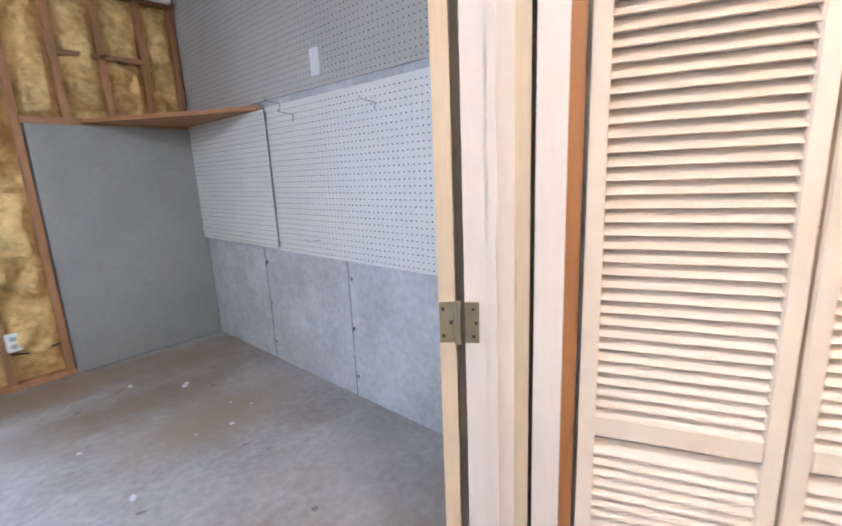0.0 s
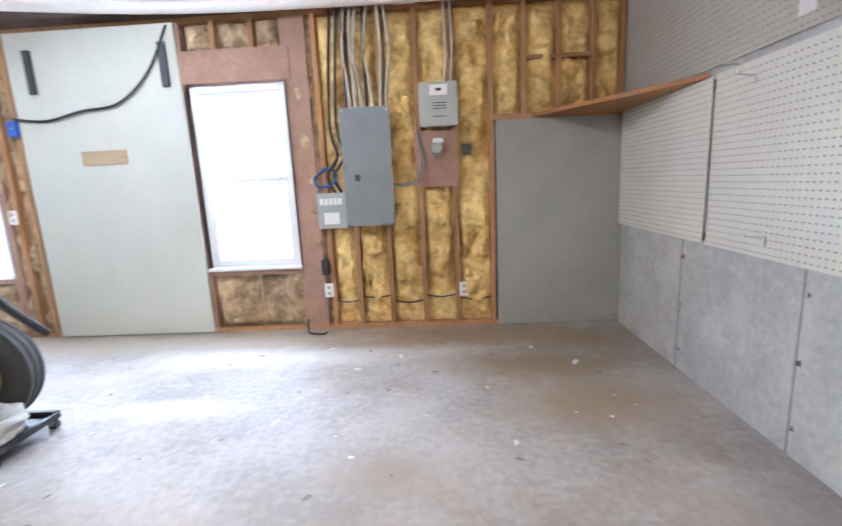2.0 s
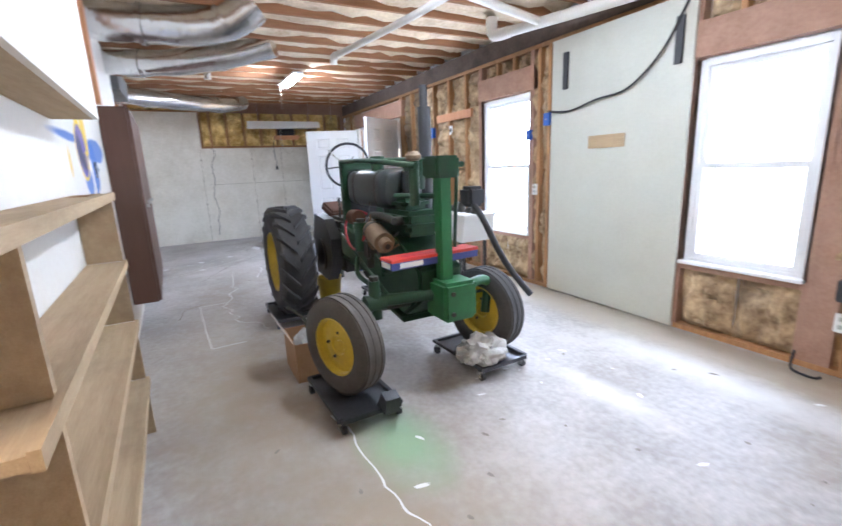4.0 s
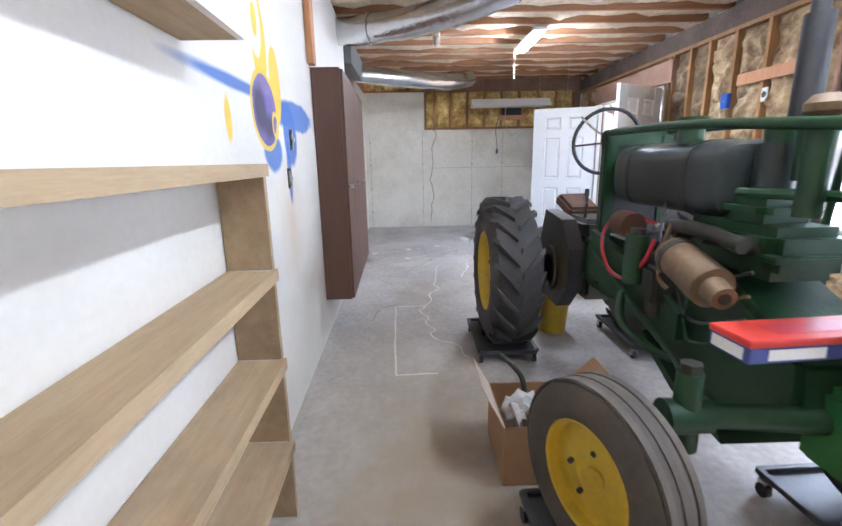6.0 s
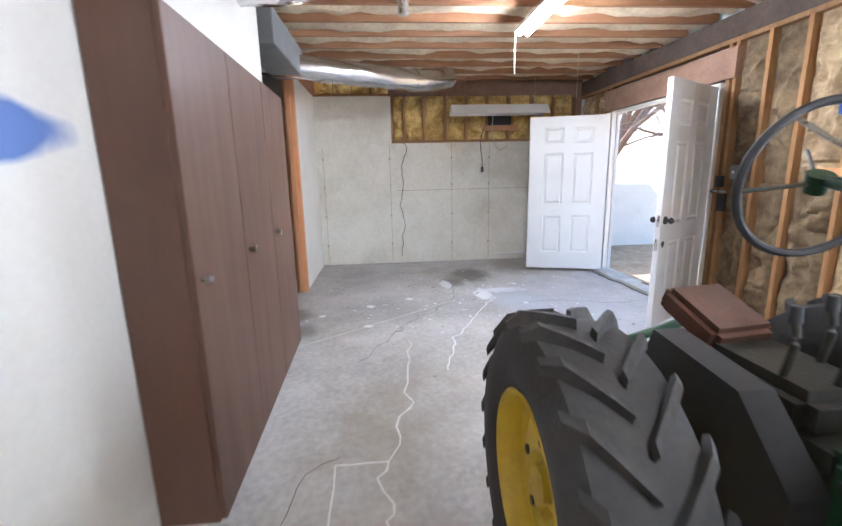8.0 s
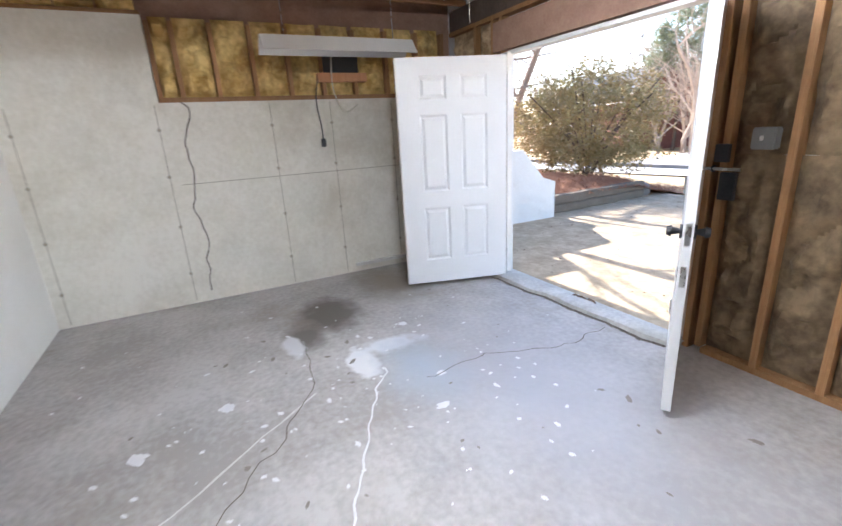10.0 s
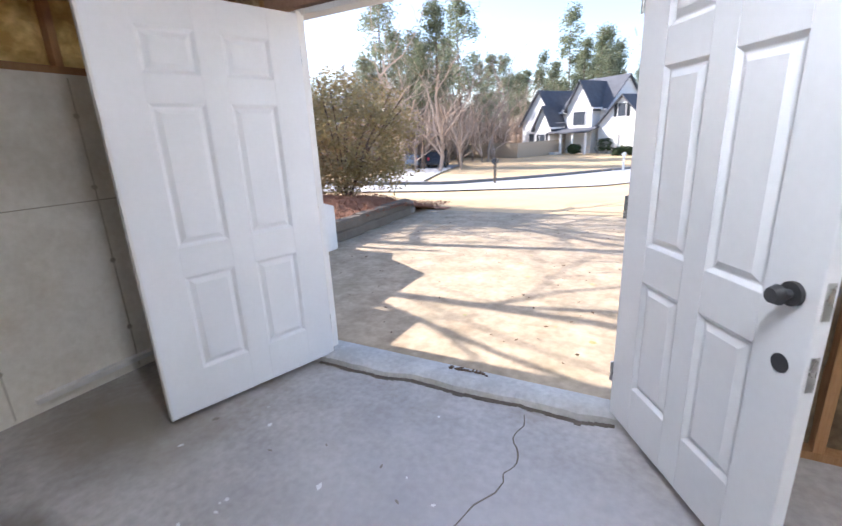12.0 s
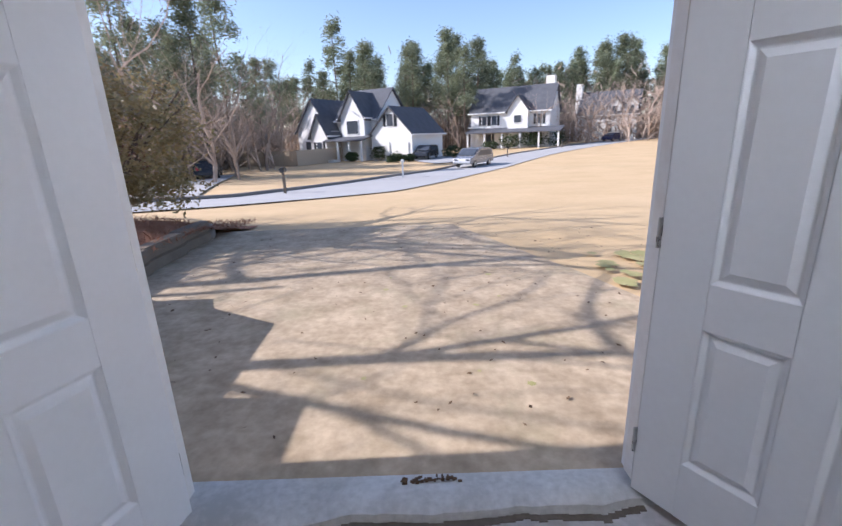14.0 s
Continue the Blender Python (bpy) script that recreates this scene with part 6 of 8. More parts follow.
# cardboard box with parts
cbx = thing("cardboard_box", "open brown cardboard box with wrapped tractor parts", "box", (-1.72, 3.48, 0.0))
w_ = bmesh.new()
x0, x1, y0, y1, hh = -1.76, -1.41, 3.38, 3.74, 0.26
for a in ((x0, y0, x0 + 0.005, y1), (x1 - 0.005, y0, x1, y1), (x0 + 0.005, y0, x1 - 0.005, y0 + 0.005), (x0 + 0.005, y1 - 0.005, x1 - 0.005, y1)):
    bx(w_, a[0], a[1], 0.0, a[2], a[3], hh)
bx(w_, x0, y0, 0.001, x1, y1, 0.006)
part("carton_walls", w_, CARD, cbx, smooth=False)
part("flap", prism([(0, 0), (0.34, 0), (0.30, 0.17), (0.04, 0.17)], 0, 0.004, "z"), CARD_PALE, cbx, "pale liner of a folded flap", False, Matrix.Translation((x0, y0, hh)) @ pose(0, 0, 0, 118, 0, 0))
part("flap", prism([(0, 0), (0.34, 0), (0.30, 0.17), (0.04, 0.17)], 0, 0.004, "z"), CARD, cbx, "", False, Matrix.Translation((x0, y1, hh)) @ pose(0, 0, 0, 52, 0, 0))
part("flap", prism([(0, 0), (0.35, 0), (0.31, 0.15), (0.04, 0.15)], 0, 0.004, "z"), CARD, cbx, "", False, Matrix.Translation((x0, y1, hh)) @ pose(0, 0, 0, 0, 0, -90) @ pose(0, 0, 0, 250, 0, 0))
for i, (px, py, r_) in enumerate(((-1.64, 3.50, 0.08), (-1.52, 3.58, 0.09), (-1.60, 3.64, 0.075))):
    s_ = bmesh.new()
    bmesh.ops.create_icosphere(s_, subdivisions=3, radius=1)
    for v in s_.verts:
        p = v.co.copy()
        v.co = Vector((px, py, 0.18)) + p * r_ * (1 + 0.5 * noise.fractal(p * 2.5 + Vector((i * 5, 0, 0)), 0.9, 2, 3))
    solid("wrapped_part", s_, (CLOTH, TAN_IRON, CHROME)[i], "machine part wrapped in crumpled plastic", "machine part", "parts in the box")
solid("tow_handle", tube([(-1.73, 3.54, 0.10), (-1.72, 3.53, 0.28), (-1.74, 3.48, 0.36), (-1.78, 3.42, 0.40)], 0.012), GREASE, "bent black iron handle sticking out of the box", "handle")
# buckets and odds and ends behind the tractor
yb = thing("yellow_bucket", "yellow-orange oil bucket under the tractor", "bucket", (-3.02, 4.08, 0))
part("pail", lathe([(0.001, 0.0), (0.10, 0.0), (0.125, 0.26), (0.13, 0.27), (0.12, 0.265), (0.098, 0.012), (0.001, 0.012)], 28), YELLOW, yb, "", True, Matrix.Translation((-3.02, 4.08, 0)) @ pose(0, 0, 0, 90, 0, 0))
part("rag", box(-3.09, 4.02, 0.262, -2.95, 4.14, 0.33, 0.02), RUST, yb)
BX, BY = -4.20, 4.82
bb = thing("blue_bucket", "blue plastic bucket on the floor by the tractor", "bucket", (BX, BY, 0))
part("pail", lathe([(0.001, 0.0), (0.09, 0.0), (0.11, 0.225), (0.116, 0.232), (0.106, 0.229), (0.088, 0.010), (0.001, 0.010)], 28), BLUE, bb, "", True, Matrix.Translation((BX, BY, 0)) @ pose(0, 0, 0, 90, 0, 0))
part("rim_band", lathe([(0.112, 0.20), (0.119, 0.207), (0.119, 0.232), (0.112, 0.232)], 28), BLUE, bb, "", True, Matrix.Translation((BX, BY, 0)) @ pose(0, 0, 0, 90, 0, 0))
dbar = thing("drawbar", "greasy green tractor drawbar assembly on the floor", "tractor part", (-3.95, 4.7, 0))
part("bar", tube([(-4.03, 4.95, 0.51), (-4.045, 4.75, 0.44), (-4.06, 4.52, 0.37)], 0.028, 12), GREEN, dbar)
part("bar_socket", cyl((-4.03, 4.93, 0.505), (-4.022, 5.03, 0.54), 0.04, 0.036), GREEN, dbar)
part("foot", tube([(-4.03, 4.97, 0.50), (-3.95, 5.02, 0.25), (-3.88, 5.05, 0.0)], 0.025, 10), GREASE, dbar)
part("foot", tube([(-4.055, 4.55, 0.36), (-3.98, 4.52, 0.18), (-3.92, 4.50, 0.0)], 0.025, 10), GREASE, dbar)
part("casting", box(-4.00, 4.50, 0.30, -3.90, 4.62, 0.40, 0.015), GREASE, dbar)
part("crossbar", tube([(-4.20, 4.66, 0.25), (-4.12, 4.56, 0.33), (-4.03, 4.48, 0.35), (-3.9, 4.42, 0.30)], 0.03, 10), GREASE, dbar)

# the tractor and all that stands with it, set a hand's breadth nearer the partition
for ob in list(bpy.data.objects):
    if ob not in STANDING and ob.parent is None:
        nearer = (0.02, -0.06, 0) if ob.name in ("tractor", "parts_carton") else (-0.02, -0.14, 0)
        ob.matrix_basis = Matrix.Translation(nearer) @ ob.matrix_basis

# latch hardware beside the open leaf
dl = thing("surface_latch", "old dark steel sliding latch on the door stud", "latch", (-5.46, 6.0, 1.2))
part("back_plate", box(-5.475, 6.0, 1.21, -5.40, 6.03, 1.31, 0.003), BLACK_STEEL, dl)
part("back_plate", box(-5.43, 6.0, 1.0, -5.345, 6.03, 1.155, 0.003), BLACK_STEEL, dl)
part("bolt", cyl((-5.52, 5.985, 1.175), (-5.32, 5.985, 1.175), 0.009), CHROME, dl, "bright sliding bolt")
part("staple", tube([(-5.46, 6.0, 1.16), (-5.46, 5.97, 1.165), (-5.46, 5.97, 1.185), (-5.46, 6.0, 1.19)], 0.005, 8), BLACK_STEEL, dl)
kb_ = thing("junction_box", "dull grey steel switch box on the stud", "switch box", (-5.22, 5.98, 1.34))
part("case", box(-5.28, 5.965, 1.285, -5.17, 6.03, 1.395, 0.006), GREY_STEEL, kb_)
part("toggle", box(-5.235, 5.95, 1.33, -5.22, 5.965, 1.355, 0.003), WHITE_PLASTIC, kb_)

# white bin on a stand by the west window
wt = thing("white_bin", "white plastic bin with dark parts on a steel stand", "bin", (-3.0, 5.5, 0))
part("bin", prism([(-3.34, 0.78), (-2.60, 0.78), (-2.66, 0.50), (-3.28, 0.50)], 5.32, 5.72, "y"), WHITE_PLASTIC, wt)
part("lip", box(-3.36, 5.30, 0.78, -2.58, 5.74, 0.80, 0.006), WHITE_PLASTIC, wt)
for x in (-3.22, -2.72):
    for y in (5.38, 5.66):
        part("leg", box(x - 0.015, y - 0.015, 0.0, x + 0.015, y + 0.015, 0.5, 0.002), BLACK_STEEL, wt)
for i in range(5):
    part("dark_part", cyl((-3.2 + i * 0.13, 5.5, 0.80), (-3.18 + i * 0.13, 5.52, 0.86 + 0.05 * (i % 3)), 0.05, 0.03, 12), GREASE, wt)

# ---------------------------------------------------------------- hall lamp and shop lamps
hl = thing("hall_ceiling_light", "round frosted ceiling light in the entry hall", "lamp", (1.2, 1.7, 2.45))
part("canopy", cyl((1.2, 1.6, 2.63), (1.2, 1.6, 2.659), 0.15), WHITE_PLASTIC, hl)
part("bowl", lathe([(0.001, -0.07), (0.08, -0.06), (0.13, -0.03), (0.145, 0.0), (0.001, 0.0)], 28), HALL_LIGHT, hl, "glowing frosted bowl", True, Matrix.Translation((1.2, 1.6, 2.628)) @ pose(0, 0, 0, 90, 0, 0))
# this fixture's glow is added to light the east half of the room
sl = thing("tube_lamp", "white shop lamp under the joists, its glow added to brighten the room", "lamp", (-0.9, 4.2, 2.6))
part("housing", box(-1.5, 4.13, 2.628, -0.3, 4.27, 2.659, 0.004), WHITE_PLASTIC, sl)
for y in (4.165, 4.235):
    part("tube", cyl((-1.45, y, 2.608), (-0.35, y, 2.608), 0.015), TUBE_SOFT, sl, "glowing white tube")

# ---------------------------------------------------------------- marks on the floor
def ribbon(name, pts, w, z, material, label, wob=0.01):
    bm = bmesh.new()
    P = [Vector((*p, z)) for p in pts]
    fine = []
    for i in range(len(P) - 1):
        for k in range(8):
            q = P[i].lerp(P[i + 1], k / 8)
            fine.append(q + Vector((noise.noise(q * 7) * wob, noise.noise(q * 7 + Vector((9, 0, 0))) * wob, 0)))
    fine.append(P[-1])
    for a, b in zip(fine, fine[1:]):
        d = (b - a).normalized()
        n = Vector((-d.y, d.x, 0))
        w0 = w * (0.6 + 0.8 * abs(noise.noise(a * 11)))
        w1 = w * (0.6 + 0.8 * abs(noise.noise(b * 11)))
        bm.faces.new([bm.verts.new(q) for q in (a + n * w0, a - n * w0, b - n * w1, b + n * w1)])
    return tagged(part(name, bm, material, None, "", False), label, "floor mark", "", "structure")


def blot(bm, x, y, r, z, seed, stretch=1.0, ang=0.0):
    n = 26
    c = bm.verts.new((x, y, z))
    ring = []
    for k in range(n):
        a = 2 * math.pi * k / n
        rr = r * (0.65 + 0.6 * abs(noise.fractal(Vector((math.cos(a) * 1.4 + seed, math.sin(a) * 1.4, seed)), 0.9, 2, 3)))
        u, v = rr * math.cos(a) * stretch, rr * math.sin(a)
        ring.append(bm.verts.new((x + u * math.cos(ang) - v * math.sin(ang), y + u * math.sin(ang) + v * math.cos(ang), z)))
    for k in range(n):
        bm.faces.new((c, ring[k], ring[(k + 1) % n]))


ribbon("paint_trail", [(-4.6, 3.44), (-4.72, 3.46), (-5.2, 3.58), (-5.45, 3.72), (-5.70, 3.86), (-6.0, 4.0), (-6.35, 4.22)], 0.007, 0.0012, GLASS_DIRT, "thin white dribbled paint trail", 0.05)
ribbon("chalk_trail", [(-0.95, 3.32), (-0.72, 3.38), (-0.30, 3.34), (-0.02, 3.42), (0.4, 3.3)], 0.006, 0.0012, GLASS_DIRT, "white dribbled paint line", 0.05)
ribbon("chalk_box_line", [(-2.37, 2.78), (-3.64, 2.735)], 0.007, 0.0012, CHALK, "faint chalk line on the slab")
ribbon("chalk_box_line", [(-2.37, 2.78), (-2.38, 3.04)], 0.010, 0.0013, CHALK, "faint chalk line on the slab")
ribbon("chalk_box_line", [(-3.64, 2.735), (-3.645, 3.0)], 0.008, 0.0013, CHALK, "faint chalk line on the slab")
ribbon("chalk_trail", [(-2.6, 3.28), (-3.0, 3.05), (-3.5, 2.97), (-4.2, 3.12), (-5.2, 3.18)], 0.007, 0.0012, CHALK, "faint chalk trail", 0.08)
ribbon("scrape_line", [(-5.2, 2.3), (-5.8, 3.1), (-6.3, 3.75)], 0.008, 0.0010, CHALK, "pale scraped streak", 0.03)
ribbon("floor_crack", [(-4.8, 2.8), (-5.1, 2.95), (-5.5, 3.12), (-6.05, 3.55), (-6.45, 3.78), (-7.05, 3.82)], 0.0035, 0.0016, CONC_DARK, "dark crack across the slab", 0.06)
ribbon("floor_crack", [(-6.0, 5.85), (-5.97, 5.55), (-5.95, 5.35), (-6.15, 4.9), (-6.1, 4.4)], 0.004, 0.0016, CONC_DARK, "dark crack across the slab", 0.06)
ribbon("floor_crack", [(-3.3, 2.55), (-3.6, 2.6), (-3.7, 2.75)], 0.003, 0.0016, CONC_DARK, "fine crack in the slab", 0.05)
rs = random.Random(9)
bm = bmesh.new()
for x, y, r in ((-6.2, 2.83, .05), (-6.42, 3.26, .05), (-5.60, 2.83, .045), (-5.95, 2.36, .045), (-6.1, 4.5, .03), (-6.9, 4.6, .04), (-5.8, 4.35, .03)):
    blot(bm, x, y, r, 0.0014, rs.random() * 50, rs.uniform(1, 1.8), rs.uniform(0, 3))
for i in range(150):
    x, y = rs.gauss(-6.2, 0.75), rs.gauss(3.9, 0.8)
    if 2.2 < y < 5.7 and -8.1 < x < -4.3:
        blot(bm, x, y, rs.uniform(0.004, 0.017), 0.0014, rs.random() * 50, rs.uniform(1, 2), rs.uniform(0, 3))
for i in range(40):
    blot(bm, rs.uniform(-1.0, 2.2), rs.uniform(2.9, 5.6), rs.uniform(0.004, 0.018), 0.0014, rs.random() * 50, rs.uniform(1, 3), rs.uniform(0, 3))
tagged(part("paint_splashes", bm, GLASS_DIRT, None, "", False), "white paint splashes and drips on the slab", "floor mark", "", "stuff")
bm = bmesh.new()
for i in range(80):
    x, y = (rs.uniform(-0.9, 2.3), rs.uniform(2.9, 5.8)) if i % 2 else (rs.uniform(-7.5, -4.5), rs.uniform(2.2, 5.5))
    blot(bm, x, y, rs.uniform(0.005, 0.02), 0.0009, rs.random() * 50, rs.uniform(1, 2.5), rs.uniform(0, 3))
tagged(part("oil_spots", bm, OIL, None, "", False), "dark oil specks on the slab", "floor mark", "", "stuff")
bm = bmesh.new()
for i in range(46):
    bx(bm, *(lambda x, y, z: (x, y, z, x + rs.uniform(.006, .02), y + rs.uniform(.004, .012), z + 0.006))(rs.uniform(-6.52, -6.28), rs.uniform(6.03, 6.075), 0.049))
tagged(part("dry_leaf_litter", bm, LEAF_DRY), "small heap of dry leaf litter on the threshold", "leaf litter", "", "stuff")
# ---------------------------------------------------------------- outdoors
def ground_z(x, y):
    t = max(0.0, y - 11.0)
    z = -0.075 * t if t < 14 else -1.05 - 0.035 * (t - 14) if t < 34 else -1.75 + 0.004 * min(t - 34, 60)
    z += 0.022 * max(0.0, min(x + 4, 40)) * min(1, t / 25)          # rises to the east
    return z - 0.03 + 0.02 * noise.noise(Vector((x * 0.3, y * 0.3, 0))) * min(1, t / 3)


def sheet(xs, ys, lift, material, name, label, kind="structure", height=ground_z):
    bm = bmesh.new()
    grid = [[bm.verts.new((x, y, height(x, y) + lift)) for x in xs] for y in ys]
    for a, b in zip(grid, grid[1:]):
        for i in range(len(xs) - 1):
            bm.faces.new((a[i], a[i + 1], b[i + 1], b[i]))
    return tagged(part(name, bm, material), label, "ground", "", kind)


gx = [-600, -300, -150, -90, -60, -45] + [-35 + 1.5 * i for i in range(60)] + [60, 75, 100, 150, 300, 600]
gy = [6.138 + 0.6 * i for i in range(40)] + [31 + 2 * i for i in range(40)] + [115, 140, 200, 400, 900]
sheet(gx, gy, 0, LAWN, "ground", "wide dormant tan winter lawn")
sheet([-900, 900], [-400, -1.5], 0, LAWN, "ground_south", "lawn behind the house", height=lambda x, y: -0.3)
bm = bmesh.new()
dv = [(-9.3, 6.137), (-4.3, 6.137), (-4.5, 8.0), (-4.8, 8.9), (-5.1, 9.6), (-5.9, 11.6), (-9.75, 11.6), (-9.55, 8.4), (-9.3, 8.4)]
va = [bm.verts.new((x, y, 0.0)) for x, y in dv]
vb = [bm.verts.new((x, y, -0.2)) for x, y in dv]
bm.faces.new(va)
for i in range(len(dv)):
    j = (i + 1) % len(dv)
    bm.faces.new((va[i], vb[i], vb[j], va[j]))
struct("pavement", bm, DRIVE, "weathered tan concrete driveway apron with leaf dust")
bm = bmesh.new()
for i in range(30):
    blot(bm, rs.uniform(-4.5, -3.7), rs.uniform(8.4, 9.6), rs.uniform(0.03, 0.13), 0.004 + i * 0.0003, rs.random() * 50)
for i in range(10):
    blot(bm, rs.uniform(-7, -5.5), rs.uniform(6.7, 9), rs.uniform(0.01, 0.04), 0.0015 + i * 0.0002, rs.random() * 50)
tagged(part("moss_patches", bm, MOSS, None, "", False), "yellow-green moss patches at the slab edge", "moss", "", "stuff")
bm = bmesh.new()
for i in range(260):
    x, y, s = rs.uniform(-9, -3.5), rs.uniform(6.4, 12), rs.uniform(0.006, 0.018)
    z = 0.004 if -9.2 < x < -5.2 else 0.01
    a = rs.uniform(0, 6.28)
    p = [Vector((x + s * math.cos(a + k * 1.57) * (1.5 if k % 2 else 0.7), y + s * math.sin(a + k * 1.57) * (1.5 if k % 2 else 0.7), z + rs.uniform(0, 0.012))) for k in range(4)]
    bm.faces.new([bm.verts.new(q) for q in p])
tagged(part("fallen_leaves", bm, LEAF_DRY, None, "", False), "scattered dry brown leaves on the driveway", "leaves", "", "stuff")


def strip_road(pts, w, lift, material, name, label):
    bm = bmesh.new()
    prev = None
    fine = []
    for i in range(len(pts) - 1):
        a, b, c, d = (Vector(pts[max(i - 1, 0)]), Vector(pts[i]), Vector(pts[i + 1]), Vector(pts[min(i + 2, len(pts) - 1)]))
        for k in range(10):
            t = k / 10
            fine.append(0.5 * ((2 * b) + (c - a) * t + (2 * a - 5 * b + 4 * c - d) * t * t + (3 * b - a - 3 * c + d) * t ** 3))
    fine.append(Vector(pts[-1]))
    for i, p in enumerate(fine):
        t = (fine[min(i + 1, len(fine) - 1)] - fine[max(i - 1, 0)]).normalized()
        n = Vector((-t.y, t.x))
        row = []
        for k in range(5):
            q = p + n * w * (k / 4 - 0.5)
            row.append(bm.verts.new((q.x, q.y, ground_z(q.x, q.y) + lift)))
        if prev:
            for k in range(4):
                bm.faces.new((prev[k], prev[k + 1], row[k + 1], row[k]))
        prev = row
    ob = tagged(part(name, bm, material), label, name.split("_")[0], "", "structure")
    return fine


LANE = [(-45, 17.5), (-28, 18.2), (-16, 20.2), (-10, 27), (-5, 38), (2, 52), (14, 70), (40, 96), (90, 130)]
fine = strip_road(LANE, 6.0, 0.05, ROAD, "road", "pale sunlit asphalt residential street")
# the kerb's shadow is put into its dark stone colour
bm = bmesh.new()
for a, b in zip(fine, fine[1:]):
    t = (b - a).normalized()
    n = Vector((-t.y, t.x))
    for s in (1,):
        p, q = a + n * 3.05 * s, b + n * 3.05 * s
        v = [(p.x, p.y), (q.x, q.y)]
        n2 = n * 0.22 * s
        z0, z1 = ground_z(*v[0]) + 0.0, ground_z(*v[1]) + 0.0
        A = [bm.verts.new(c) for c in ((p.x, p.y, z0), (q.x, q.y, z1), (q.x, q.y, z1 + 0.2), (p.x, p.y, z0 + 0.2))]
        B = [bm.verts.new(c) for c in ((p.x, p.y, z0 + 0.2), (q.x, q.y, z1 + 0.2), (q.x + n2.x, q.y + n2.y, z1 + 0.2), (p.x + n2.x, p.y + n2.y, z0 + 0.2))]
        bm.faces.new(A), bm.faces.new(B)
struct("kerb", bm, KERB, "grey concrete kerb along the street, shadow put into its colour")

# retaining wall that holds the bank, stepped down from the house
rw = bmesh.new()
# hidden 1.45 m step by the house is added to cast the driveway shadow
for o in ([(6.18, -0.1), (6.18, 1.45), (6.70, 1.45), (6.72, 1.12), (7.75, 1.10), (8.15, 0.66), (8.4, 0.58), (8.4, -0.1)],):
    me_ = prism(o, -9.50, -9.24, "x")
    m_ = bpy.data.meshes.new("tmp")
    me_.to_mesh(m_)
    me_.free()
    rw.from_mesh(m_)
    bpy.data.meshes.remove(m_)
struct("wall_retaining", rw, WHITE_TRIM, "white painted retaining wall beside the door, tall step added to cast shade")
for i, (y0, y1) in enumerate(((8.41, 9.3), (9.32, 10.2), (10.22, 11.0))):
    for k in range(2):
        solid("landscape_timber", box(-9.62 - 0.06 * i, y0, 0.0 + k * 0.15, -9.44 - 0.06 * i, y1, 0.145 + k * 0.15, 0.015), TIMBER, "weathered landscape timber edging the bed", "timber", "bed timbers")
def bank_z(x, y):
    top = 0.95 if y < 7.6 else 0.95 - 0.57 * min(1, (y - 7.6) / 0.9)
    far = max(0.0, min(1.0, (12.6 - y) / 2.0))
    side = 1.0 if y < 8.4 else min(1.0, 0.62 + 0.38 * (-9.5 - x) / 0.7)
    return top * far * far * (3 - 2 * far) * side + 0.05 * noise.fractal(Vector((x * 2.0, y * 2.0, 3)), 0.9, 2, 3) * (0.3 + far) - 0.14 * (1 - far)


sheet([-30, -22, -16, -13, -12, -11.4, -11.0, -10.7, -10.4, -10.1, -9.9, -9.75, -9.62, -9.51], [6.18 + 0.2 * i for i in range(34)], 0.0, STRAW, "ground_bank", "raised bed covered with reddish pine straw", height=bank_z)
rq = random.Random(31)
verts, faces = [], []
for i in range(5200):
    x, y = -9.45 - abs(rq.gauss(0, 1.1)), rq.uniform(8.3, 12.6)
    z = bank_z(min(x, -9.51), y) + rq.uniform(0.0, 0.035)
    a, q = rq.uniform(0, 6.28), rq.uniform(0.04, 0.10)
    u = Vector((math.cos(a) * q, math.sin(a) * q, rq.gauss(0, 0.03)))
    w = Vector((-math.sin(a), math.cos(a), 0)) * 0.006
    k = len(verts)
    p = Vector((x, y, max(z, 0.012)))
    verts += [tuple(p - u), tuple(p + w), tuple(p + u), tuple(p - w)]
    faces.append((k, k + 1, k + 2, k + 3))
me = bpy.data.meshes.new("pine_needles")
me.from_pydata(verts, [], faces)
me.materials.append(STRAW)
tagged(new("pine_needles", me), "loose reddish pine needles on the raised bed", "straw", "", "stuff")


